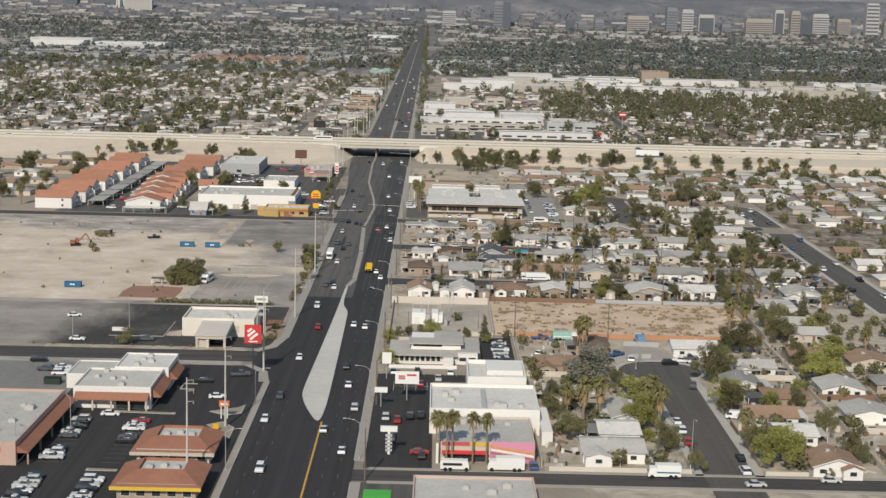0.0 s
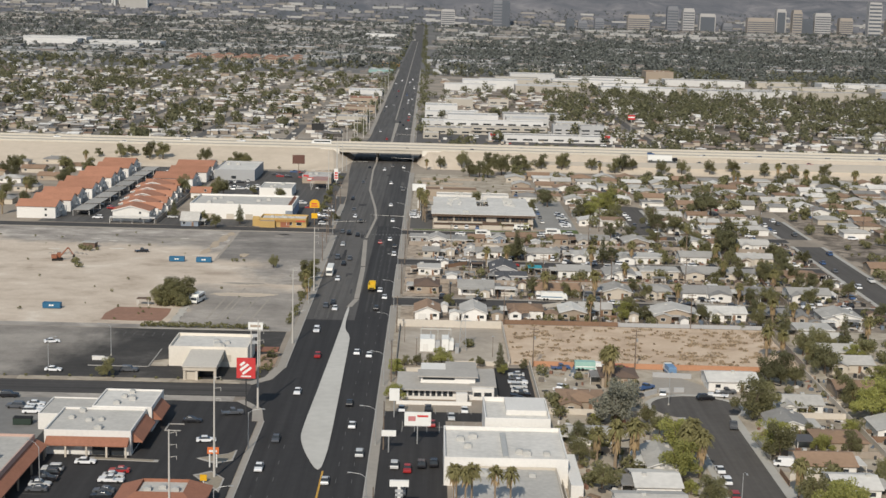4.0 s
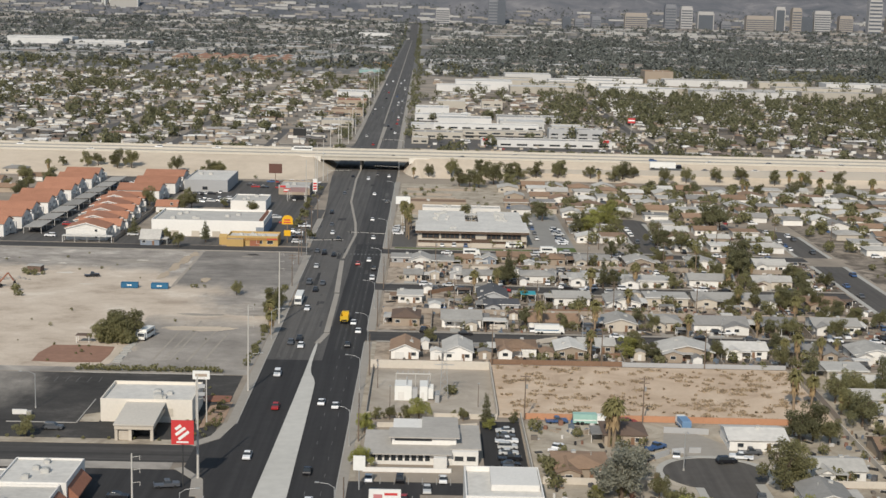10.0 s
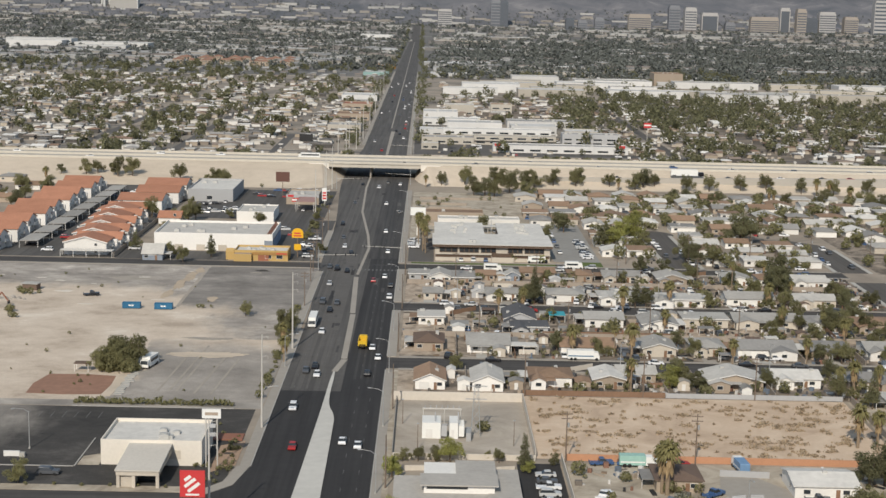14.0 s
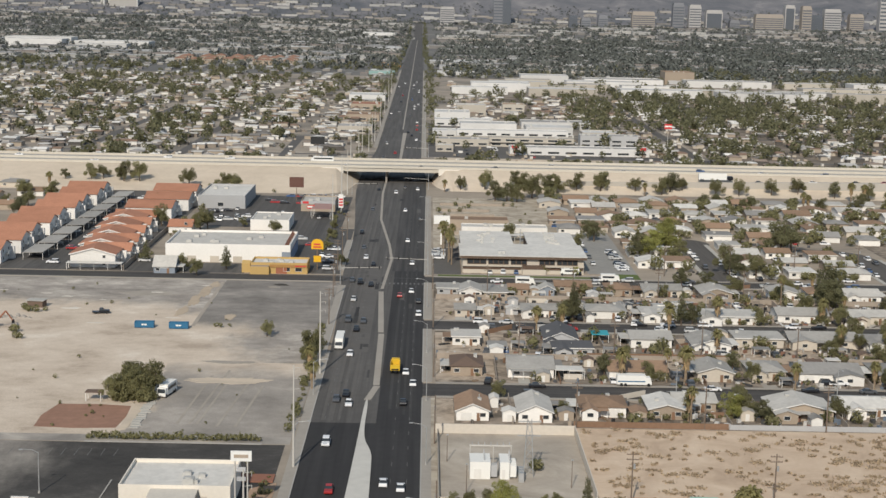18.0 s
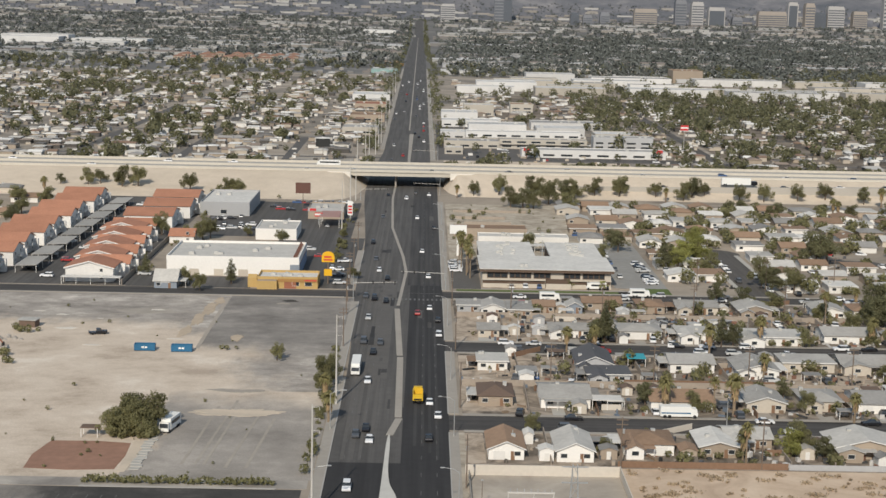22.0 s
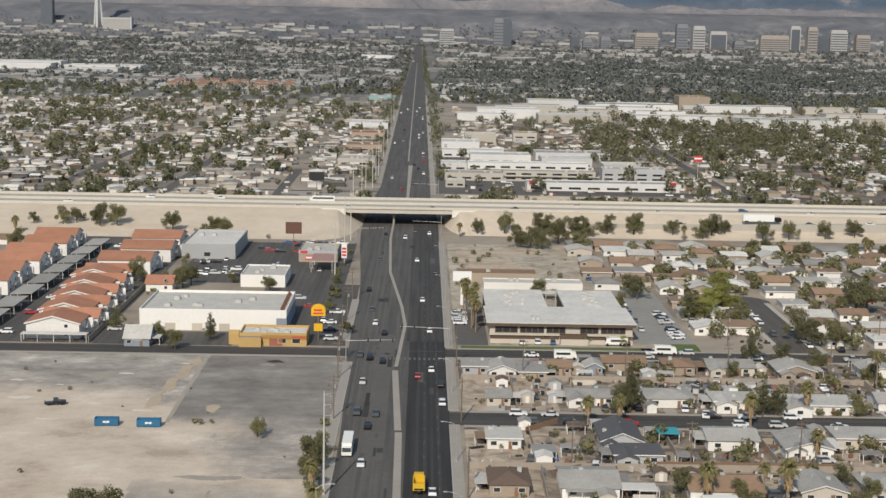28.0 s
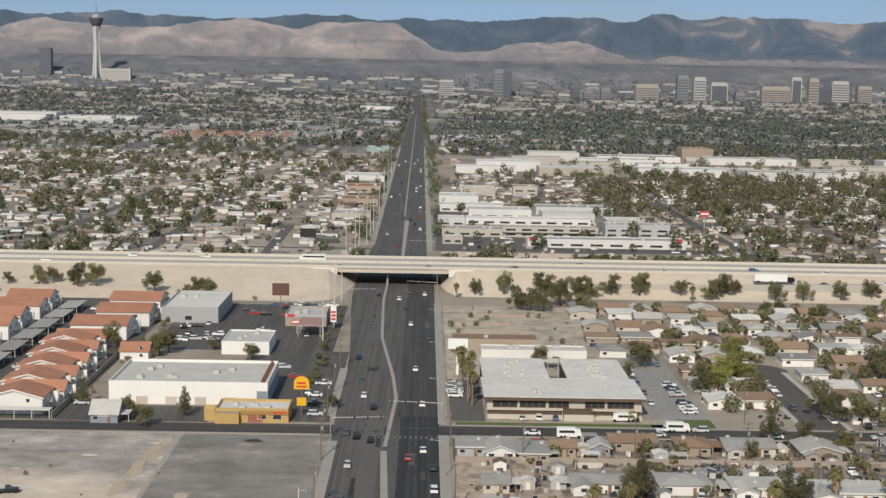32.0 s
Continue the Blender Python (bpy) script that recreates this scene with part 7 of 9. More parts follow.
# scrub lot bushes
sc = np.random.RandomState(5)
sb = Shape()
for k in range(300):
    x, y, w = sc.uniform(46, 131), sc.uniform(433, 485), 0.25 + 1.1 * sc.random_sample() ** 2
    for j in range(int(14 + 34 * w)):
        u = sc.normal(size=3)
        u /= np.linalg.norm(u)
        c = np.array([x, y, 0.05]) + sc.normal(size=3) * np.array([w * 0.75, w * 0.6, 0.0]) + np.array([0, 0, sc.uniform(0.05, 0.45)])
        v = np.cross(u, sc.normal(size=3))
        v /= max(np.linalg.norm(v), 1e-6)
        q = sc.uniform(0.12, 0.3)
        sb.add([c - u * q, c - v * q, c + u * q, c + v * q], [(0, 1, 2, 3)])
tagged(new("scrub", sb.mesh("scrub", M_SHRUB)), "dry brown desert scrub on sandy ground", "scrub", kind="stuff")
garden_wall(45.5, 487, 84, 487, 1.5, M_WOODF, "timber_fence")
garden_wall(84.2, 487, 132, 487, 1.3, M_GREYW)
garden_wall(52, 431, 120, 430, 1.6, mat("orange block", (0.46, 0.24, 0.14), 0.9, var=0.12))
garden_wall(133, 432, 134, 486, 1.8, M_BLOCK)
# tract houses, row by row
house(16.5, 24.6, 491, 13, M_WHITE, M_ROOF_B, "gable_y", 2.7, 1.7, 0.3, "white stucco house with a brown gabled roof")
shed(28.1, 31.4, 490.5, 494, 2.6, M_WHITE, M_ROOF_W, "small white garden shed")
shed(25.4, 27.6, 503, 507, 2.4, M_WHITE, M_ROOF_W, "small white garden shed")
house(32.0, 40.4, 490, 14, M_WHITE, M_ROOF_LG, "gable_y", 2.8, 1.8, None, "white stucco house with a light grey gabled roof")
house(48.1, 59.7, 496, 11, M_WHITE, M_ROOF_B, "hip", 2.7, 1.4, 0.75, "white house with a brown hipped roof", True)
shed(60.5, 64.5, 493, 498, 2.3, M_TAN, M_ROOF_B, "small tan timber garden shed")
house(65.5, 74.5, 495, 12, M_TAN, M_ROOF_W, "gable_y", 2.7, 1.2, None, "tan house with a pale grey roof")
house(73, 83.7, 502, 10, M_TAN, M_ROOF_LG, "gable_x", 2.7, 1.2, None, "tan house with a pale grey roof", True)
house(97.0, 112.5, 496, 12, M_TAN, M_ROOF_LG, "gable_y", 2.7, 1.9, None, "tan house with a broad light grey gable", True)
house(116.5, 129.5, 500, 11, M_WHITE, M_ROOF_W, "gable_x", 2.7, 1.3, None, "white house with a pale roof", True)
house(137, 150, 498, 11, M_TAN, M_ROOF_G, "hip", 2.7, 1.4, 0.3, "tan house with a grey hipped roof")
house(155, 168, 497, 12, M_WHITE, M_ROOF_LG, "gable_y", 2.7, 1.6, 0.7, "white house with a grey gable")
# Roofs from here on are a step darker: cloud shade put into their paint.
house(15.8, 24.6, 535, 12, M_TAN, M_ROOF_DB, "hip", 2.7, 1.7, None, "tan house with a dark brown hipped roof")
house(31.8, 44.5, 534, 15, M_WHITE, M_ROOF_MG, "gable_x", 2.7, 1.6, None, "white L-shaped house with a light grey roof", True)
canopy(44.7, 52.7, 533, 538, 2.5, M_ROOF_W, "white flat carport on posts", "carport", 3)
house(59.9, 76.0, 533, 12, M_WHITE, M_ROOF_B, "gable_x", 2.7, 1.6, 0.2, "white house with a long brown roof")
house(84.5, 94.5, 533, 12, M_CREAM, M_ROOF_MG, "gable_y", 2.7, 1.5, None, "cream house with a grey gable")
house(99.6, 109.6, 535, 12, M_CREAM, M_ROOF_MG, "hip", 2.7, 1.5, None, "cream house with a light grey hipped roof")
house(113.4, 130.9, 534, 13, M_WHITE, M_ROOF_G, "gable_x", 2.7, 1.6, 0.15, "white house with a grey roof and wide drive")
house(135, 148, 535, 12, M_TAN, M_ROOF_G, "hip", 2.7, 1.5, None, "tan house with a grey hipped roof")
house(153, 168, 536, 12, M_WHITE, M_ROOF_MG, "gable_x", 2.7, 1.4, None, "white house with a light grey roof")
house(16.8, 25.1, 571, 9, M_WHITE, M_ROOF_LG, "flat", 2.7, 0, None, "small white house with a flat roof", units=2)
shed(27.6, 31.5, 556, 560, 2.8, M_WHITE, M_ROOF_W, "small white gabled garden shed")
canopy(27, 33, 561, 567, 2.5, M_ROOF_G, "grey flat carport on posts", "carport", 3)
house(44.8, 54.8, 570, 16, M_GREYW, M_ROOF_D, "gable_y", 2.8, 2.0, None, "grey house with white trim and a dark grey gabled roof")
house(46.5, 58, 559, 9, M_GREYW, M_ROOF_D, "flat", 2.6, 0, None, "low grey annexe with a dark flat roof", units=0)
canopy(59.9, 65.3, 578, 584, 2.4, mat("teal tarpaulin", (0.05, 0.32, 0.38), 0.7), "bright teal shade canopy over a yard", "canopy", 2)
house(71.2, 83.7, 572, 12, M_WHITE, M_ROOF_MG, "gable_x", 2.8, 1.3, None, "white house with a light grey low roof")
house(89.0, 100.6, 566, 14, M_WHITE, M_ROOF_MG, "gable_y", 2.7, 1.5, None, "white house with a grey gable")
house(103.9, 118.6, 575, 10, M_CREAM, M_ROOF_LG, "flat", 2.8, 0, None, "cream house with a flat white roof", units=1)
house(120.6, 141.6, 575, 12, M_CREAM, M_ROOF_MG, "gable_x", 2.7, 1.4, None, "wide cream house with a light grey roof", True)
house(144, 156, 573, 11, M_WHITE, M_ROOF_G, "hip", 2.7, 1.4, None, "white house with a grey hipped roof")
house(160, 173, 572, 12, M_TAN, M_ROOF_B, "hip", 2.7, 1.4, None, "tan house with a brown hipped roof")
house(18.3, 24.8, 611.5, 9, M_CREAM, M_ROOF_MG, "gable_x", 2.5, 1.1, None, "small cream house with a pale roof")
house(40.4, 54.4, 613, 10, M_WHITE, M_ROOF_MG, "gable_x", 2.5, 1.0, None, "long low white house with a grey roof")
house(62, 75, 612, 11, M_WHITE, M_ROOF_MG, "hip", 2.6, 1.3, None, "white house with a grey hipped roof")
house(80, 93, 610, 10, M_WHITE, M_ROOF_LG, "flat", 2.6, 0, None, "low white flat-roofed stucco house")
house(98.5, 118.0, 607, 11, M_WHITE, M_ROOF_LG, "flat", 2.6, 0, None, "long low white flat-roofed house", units=2)
house(125.3, 142.0, 611, 11, M_WHITE, M_ROOF_MG, "gable_x", 2.7, 1.5, 0.4, "white house with a light grey roof")
house(149.6, 164.0, 611, 11, M_CREAM, M_ROOF_LG, "gable_x", 2.7, 1.2, None, "cream house with a white roof")
house(20.2, 28.2, 642, 11, M_WHITE, M_ROOF_MG, "gable_y", 2.6, 1.5, None, "white gabled house with a grey roof")
house(12.6, 20.0, 646, 9, M_GREYW, M_ROOF_MG, "flat", 2.6, 0, None, "small grey flat-roofed stucco house", units=1)
house(29.0, 37.0, 640, 13, M_TAN, M_ROOF_MG, "flat", 2.6, 0, None, "low tan flat-roofed stucco house")
house(38.0, 44.9, 647, 10, M_TAN, M_ROOF_B, "gable_x", 2.6, 0.9, None, "tan house with a low brown roof")
house(49.1, 54.3, 648, 7, M_BLUEW, M_ROOF_LG, "gable_y", 2.5, 1.3, None, "small blue-grey gabled house with white trim", units=0)
house(55.0, 68.0, 654, 10, M_TAN, M_ROOF_B, "gable_x", 2.6, 1.1, None, "tan house with a long brown roof")
house(73.0, 82.0, 649.5, 11, M_TAN, M_ROOF_B, "hip", 2.6, 1.2, None, "tan house with a brown roof")
house(86, 100, 650, 11, M_CREAM, M_ROOF_MG, "gable_x", 2.6, 1.2, None, "cream house with a grey roof")
house(106.0, 117.2, 646, 12, M_TAN, M_ROOF_MG, "gable_y", 2.7, 1.6, None, "tan house with a light grey gable")
house(131.9, 142.0, 646, 12, M_WHITE, M_ROOF_MG, "gable_y", 2.6, 1.5, None, "white house with a pale grey roof")
house(145, 154, 648, 11, M_WHITE, M_ROOF_B, "hip", 2.6, 1.4, None, "white house with a brown roof")
house(157.4, 170.0, 645, 12, M_WHITE, M_ROOF_LG, "gable_x", 2.8, 1.5, None, "white house with a white roof")
# walls and fences between the lots
for y in (555, 640):
    garden_wall(12, y, 180, y + 0.5, 1.7, M_BLOCK)
for x in (28.3, 45.8, 62.5, 86, 110, 132, 150):
    garden_wall(x, 527, x + 0.4, 554, 1.6, M_BLOCK if R.random() < 0.6 else M_WOODF)
    garden_wall(x, 560, x - 0.3, 590, 1.6, M_BLOCK if R.random() < 0.6 else M_WOODF)
    garden_wall(x - 2, 606, x - 2, 640, 1.6, M_BLOCK)
garden_wall(56, 556.5, 86, 556.8, 1.9, M_WOODF, "timber_fence")
garden_wall(87, 556.5, 100, 556.8, 1.9, M_WOODF, "timber_fence")
for x in (30.6, 60.5, 85, 95, 114, 134):
    garden_wall(x, 488, x, 512, 1.6, M_BLOCK)
# cars, campers and clutter in the yards and along the streets
for y in (515.0, 523.5, 594.0, 602.0, 671.0, 677.0):
    x = 22 + R.uniform(0, 12)
    while x < 178:
        if R.random() < 0.38:
            some_car(x, y, 0 if R.random() < 0.5 else 180, 0.05)
        x += R.uniform(7, 17)
for k in range(24):
    some_car(R.uniform(14, 178), R.choice([530, 545, 563, 588, 609, 634, 664]) + R.uniform(-1.5, 1.5), R.choice([90, 270, 0, 85]), 0.05)
box_vehicle("motorhome", "long striped motorhome parked at the kerb", "motorhome", 66, 527.5, 0, 9.5, 2.5, 3.1, 1.6, M_SIGN_W, M_SIGN_W, M_BLUE)
box_vehicle("camper_van", "white camper parked at the kerb of the side street", "motorhome", 77.5, 676.5, 0, 7.0, 2.4, 3.0, 1.6, M_SIGN_W, M_SIGN_W)
box_vehicle("camper_van", "white minibus parked in front of the office", "minibus", 63.5, 688.5, 180, 7.2, 2.3, 2.7, 1.3, M_SIGN_W, M_SIGN_W)
box_vehicle("camper_van", "white camper beside a side yard", "motorhome", 45, 668, 0, 7.0, 2.4, 3.0, 1.6, M_SIGN_W, M_SIGN_W)
yr = random.Random(63)


def yard_spot(room):
    """A free place in the yards of the tract."""
    while True:
        x, y = yr.uniform(20, 178), yr.choice([yr.uniform(490, 511), yr.uniform(528, 553), yr.uniform(559, 590), yr.uniform(607, 638), yr.uniform(643, 665)])
        if clear_of_plots(x, y, room) == y:
            PLOTS.append((x - room, x + room, y - room, y + room))
            return x, y


for k in range(30):
    x, y = yard_spot(1.8)
    w, d = yr.uniform(1.2, 2.0), yr.uniform(1.2, 2.0)
    shed(x - w, x + w, y - d, y + d, yr.uniform(2.0, 2.5), yr.choice([M_WHITE, M_TAN, M_CREAM, M_GREYW]), yr.choice([M_ROOF_MG, M_ROOF_W, M_ROOF_DB, M_ROOF_G]), "small garden shed with a low gabled roof")
for k in range(24):
    x, y = yard_spot(2.2)
    canopy(x - yr.uniform(1.6, 2.8), x + 2.4, y - 1.6, y + 1.8, 2.3, yr.choice([M_ROOF_W, M_ROOF_MG, M_ROOF_G, M_ROOF_DB, M_ROOF_LG]), "low flat shade roof on posts in a yard", "carport", 2, "yard shade roofs")
for k in range(24):
    x, y = yard_spot(2.0)
    some_car(x, y, yr.choice([90, 80, 0, 270]), 0.05)
for k in range(26):
    x, y = yard_spot(1.0)
    garden_wall(x, y, x + yr.choice([0.1, yr.uniform(5, 11)]), y + yr.uniform(4, 9) if k % 2 else y + 0.1, 1.5, yr.choice([M_WOODF, M_BLOCK, M_BLOCK_P]), "yard_fence")
jr = random.Random(12)
for k in range(34):
    x, y = jr.uniform(77, 101), jr.uniform(612, 640)
    t = thing("yard_junk", pose(x, y, 0, 0, 0, jr.uniform(0, 360)), jr.choice(["pale crate among yard junk", "stacked scrap in a cluttered yard", "dusty appliance standing in a yard"]), "junk", "yard junk")
    w, d, h = jr.uniform(0.5, 1.8), jr.uniform(0.4, 1.2), jr.uniform(0.4, 1.8)
    part("case", Shape().box(-w, w, -d, d, 0, h), jr.choice([M_SIGN_W, M_GREYW, M_METALBOX, M_TAN, M_ROOF_D]), t)
    part("lid", Shape().box(-w * 1.05, w * 1.05, -d * 1.05, d * 1.05, h, h + 0.08), jr.choice([M_METALBOX, M_GREYW]), t)
# trees of the tract
for kind, x, y, s in (("palm", 63, 530, 1.0), ("dark", 59, 537, 0.8), ("ash", 71, 540, 0.7), ("palm", 81, 532, 1.1), ("ash", 28, 513, 0.6), ("palm", 44, 594, 0.8), ("palm", 52, 593, 0.8), ("dark", 54, 606, 0.9), ("dark", 57, 612, 1.1), ("pine", 57, 608, 0.9), ("pine", 92, 604, 0.8), ("palm", 86, 592, 0.95), ("dark", 96, 606, 0.9), ("palm", 104, 605, 0.9), ("ash", 118, 606, 0.8), ("dark", 150, 640, 1.6), ("dark", 148, 632, 1.4), ("ash", 144, 588, 0.9), ("palm", 96, 577, 0.8), ("ash", 100, 540, 0.7), ("ash", 90, 500, 0.9), ("dark", 94, 494, 0.7), ("palm", 110, 529, 0.8), ("ash", 114, 498, 0.7), ("lime", 87, 497, 0.8), ("ash", 131, 492, 0.8), ("palm", 133, 494, 0.8), ("ash", 44, 500, 0.5), ("dark", 111, 660, 1.0), ("ash", 120, 655, 0.9), ("dark", 103, 668, 0.9), ("ash", 126, 700, 1.3), ("dark", 128, 692, 1.1)):
    tree(kind, x, y, s)
for k in range(70):
    x, y = R.uniform(130, 182), R.uniform(490, 668)
    if min(abs(y - s) for s in (519.5, 598, 674)) > 9:
        tree(R.choice(["ash", "dark", "bush", "palm", "ash", "bush"]), x, y, R.uniform(0.5, 1.0))
for k in range(36):
    tree("bush", R.uniform(30, 130), R.choice([512, 527.5, 556, 590, 606, 641, 667]) + R.uniform(-2, 2), R.uniform(0.5, 1.1))
gv = random.Random(44)
for k in range(16):
    x, y = gv.uniform(62, 180), gv.choice([gv.uniform(489, 511), gv.uniform(528, 590), gv.uniform(607, 666)])
    tree(gv.choice(["ash", "dark", "ash", "palm", "ash", "slim"]), x, y, gv.uniform(0.4, 0.8))
for k in range(44):
    x, y = gv.uniform(45, 182), gv.choice([gv.uniform(489, 511), gv.uniform(528, 590), gv.uniform(607, 666)])
    grove.append((x, y, gv.uniform(1.1, 2.2)))
for k in range(250):
    x, y = 12 + 170 * gv.random() ** 0.75, gv.uniform(487, 668)
    if min(abs(y - q) for q in (519.5, 598, 674)) > 8.5:
        grove.append((x, y, gv.uniform(0.35, 1.3) if gv.random() < 0.85 else gv.uniform(1.4, 2.3)))
for k in range(210):
    x, y = gv.uniform(53, 182), gv.uniform(296, 428)
    if not 84 < x < 104 and not (80 < x < 108 and y > 378):
        grove.append((x, y, gv.uniform(0.5, 2.2)))
for k in range(26):
    grove.append((gv.uniform(134, 182), gv.uniform(430, 486), gv.uniform(0.8, 2.2)))
strip("yards", 133, 186, 429.6, 486, 0.025, M_YARD_P)
for k in range(34):
    grove.append((gv.uniform(14, 66), gv.uniform(752, 896), gv.uniform(0.4, 1.4)))
for k in range(60):
    grove.append((gv.uniform(-230, -24), gv.uniform(474, 664), gv.uniform(0.25, 0.7)))
for k in range(36):
    grove.append((gv.uniform(-34.5, -30.5) if k % 3 else gv.uniform(-104, -100), gv.uniform(700, 895), gv.uniform(0.5, 1.5)))
for y in (782, 792, 818, 836, 852, 872):
    garden_wall(14 + gv.uniform(0, 6), y, gv.uniform(38, 66), y + gv.uniform(-1, 1), 1.2, M_BLOCK)
for k in range(7):
    utility_pole(11.0, 285 + 62 * k, 90)
for x, y in ((46, 486), (78, 487), (108, 486), (64, 556), (90, 557), (36, 556), (118, 556), (60, 641), (90, 641), (120, 641), (30, 641), (52, 430), (82, 430)):
    utility_pole(x, y, 0)
for y in (300, 350, 405, 455, 508, 560, 625, 700, 760, 830):
    street_lamp(9.0, y, 0)
for x, y in ((75, 512), (118, 513), (30, 605), (100, 605), (88.2, 308), (86, 392)):
    street_lamp(x, y, 90)

# ---------------------------------------------------------------- houses round the near cul-de-sac
house(61.4, 76.0, 301, 12, M_WHITE, M_ROOF_LG, "gable_x", 2.8, 1.4, None, "white house with a grey roof and long porch", True)
house(67, 76.8, 316, 12, M_WHITE, M_ROOF_W, "gable_x", 2.8, 1.2, None, "white house with pale stepped roofs")
house(71.8, 79.0, 330, 16, M_WHITE, M_ROOF_LG, "gable_y", 2.8, 1.3, None, "white house with a grey gable")
house(56, 66, 352, 10, M_WHITE, M_ROOF_LG, "gable_x", 2.6, 1.2, None, "white house with a pale roof half hidden by trees")
house(56, 68, 384, 12, M_TAN, M_ROOF_B, "hip", 2.6, 1.3, None, "tan house with a low brown roof", units=2)
house(70, 80, 410, 11, M_TAN, M_ROOF_DB, "hip", 2.6, 1.3, None, "tan house with a dark brown roof")
house(99.6, 113.4, 407.5, 12, M_WHITE, M_ROOF_W, "gable_x", 2.8, 1.3, None, "long white house with a pale coated roof")
house(107.5, 117.5, 364.5, 12, M_WHITE, M_ROOF_G, "gable_y", 2.7, 1.6, None, "white house with a grey gabled roof")
house(114.6, 126, 386, 10, M_WHITE, M_ROOF_LG, "gable_x", 2.7, 1.2, None, "white house with a pale roof and carport", True)
canopy(111, 116, 353, 359, 2.5, M_ROOF_D, "dark flat carport roof on posts", "carport", 2)
house(116, 128, 352, 11, M_TAN, M_ROOF_B, "hip", 2.7, 1.4, None, "tan house with a brown hipped roof")
house(107, 120, 334, 11, M_WHITE, M_ROOF_B, "gable_x", 2.7, 1.5, 0.2, "white house with a brown roof")
house(111, 121, 318, 11, M_WHITE, M_ROOF_W, "gable_x", 2.7, 1.4, None, "white house with a pale coated roof")
house(113.9, 125, 294, 11, M_WHITE, M_ROOF_B, "gable_y", 2.7, 1.8, 0.5, "white house with a brown gabled roof")
for k in range(12):
    x, y = 134 + 17 * (k % 3), 300 + 32 * (k // 3) + 6 * (k % 2)
    house(x, x + 12, y, 11, R.choice([M_WHITE, M_TAN, M_CREAM]), R.choice([M_ROOF_LG, M_ROOF_B, M_ROOF_G]), R.choice(["hip", "gable_x", "gable_y"]), label="plain stucco house among trees", lite=True)
for k in range(4):
    house(140 + 0.5 * k, 153, 432 + 15 * k, 10, R.choice([M_WHITE, M_CREAM]), M_ROOF_LG, R.choice(["flat", "gable_x"]), label="pale house with a low grey roof")
garden_wall(53, 294.6, 86, 294.6, 1.1, M_BLOCK_P)
garden_wall(103, 294.6, 113, 294.6, 1.0, M_BLOCK_P)
for x0, y0, x1, y1 in ((80.5, 399.5, 84.5, 403.5), (85.2, 404, 88.4, 405), (89.5, 405.2, 92.4, 405.4)):
    garden_wall(x0, y0, x1, y1, 1.4, M_GREYW, "fence_panel")
garden_wall(86, 421.5, 97, 420.5, 1.5, M_GREYW, "fence_panel")
for x0, y0, x1, y1 in ((103, 300, 103, 318), (103, 327, 103, 336), (103, 346, 103, 361), (85.8, 296, 85.8, 304), (53, 328, 66, 328), (53, 348, 80, 348), (53, 381, 80, 380), (104, 331, 130, 331), (104, 349, 130, 349), (106, 382, 131, 382), (131.5, 296, 131.5, 428), (131.5, 330, 182, 330), (131.5, 362, 182, 362), (131.5, 394, 182, 394), (148, 296, 148, 428), (165, 296, 165, 428)):
    garden_wall(x0, y0, x1, y1, 1.2 if x0 == 103 else 1.6, R.choice([M_BLOCK, M_BLOCK_P, M_BLOCK, M_WOODF]))
box_vehicle("flatbed_truck", "pale blue lorry parked by the sandy lot", "lorry", 91.6, 426, 95, 7, 2.4, 2.6, 1.9, mat("faded blue paint body", (0.16, 0.27, 0.42), 0.6, var=0.1), M_SIGN_W, M_SIGN_W)
car("van", "white", 105.5, 341, 170, 0.08)
for kind, x, y, s in (("grey", 69.3, 372, 1.45), ("grey", 71, 378, 1.2), ("lime", 80.5, 347, 1.15), ("lime", 78.5, 341, 1.1), ("ash", 83, 352, 0.8), ("palm", 64.9, 336.6, 1.1), ("palm", 69.3, 337, 1.15), ("palm", 61, 340, 0.95), ("palm", 80.4, 333.2, 1.15), ("palm", 83.7, 331.2, 1.15), ("palm", 82.4, 337, 1.2), ("ash", 79, 362, 0.8), ("palm", 72, 408, 1.3), ("palm", 71, 413, 1.1), ("ash", 60, 320, 0.9), ("ash", 82.4, 311, 0.85), ("ash", 84.5, 316, 0.6), ("dark", 58, 360, 0.9), ("ash", 57, 340, 0.8), ("lime", 106, 301, 1.2), ("lime", 110, 304, 1.15), ("ash", 104, 312, 1.0), ("palm", 103, 318, 0.9), ("ash", 105, 345, 1.1), ("lime", 104.5, 350, 1.0), ("ash", 106, 380, 1.3), ("ash", 110, 384, 1.1), ("dark", 118, 415, 1.1), ("dark", 122, 417, 1.15), ("ash", 125, 413, 0.9), ("palm", 124, 445, 1.1), ("palm", 129, 446, 0.9), ("lime", 137, 380, 1.2), ("lime", 141, 384, 1.35), ("ash", 135, 393, 1.1), ("dark", 146, 400, 0.9), ("ash", 123.8, 363, 0.7), ("dark", 138, 430, 1.2), ("ash", 137, 452, 1.0), ("pine", 152, 470, 0.9), ("pine", 138, 480, 0.8), ("ash", 87.0, 296.5, 0.6), ("ash", 126, 330, 0.8), ("ash", 128, 312, 0.9)):
    tree(kind, x, y, s)
for k in range(26):
    tx, ty = R.uniform(54, 132), R.uniform(300, 425)
    tree(R.choice(["ash", "bush", "lime", "bush"]), tx if not 85 < tx < 104 else tx + 24, ty, R.uniform(0.4, 0.7))
for k in range(22):
    tree(R.choice(["ash", "ash", "lime", "palm"]), R.uniform(134, 182), R.uniform(296, 480), R.uniform(0.5, 0.95))
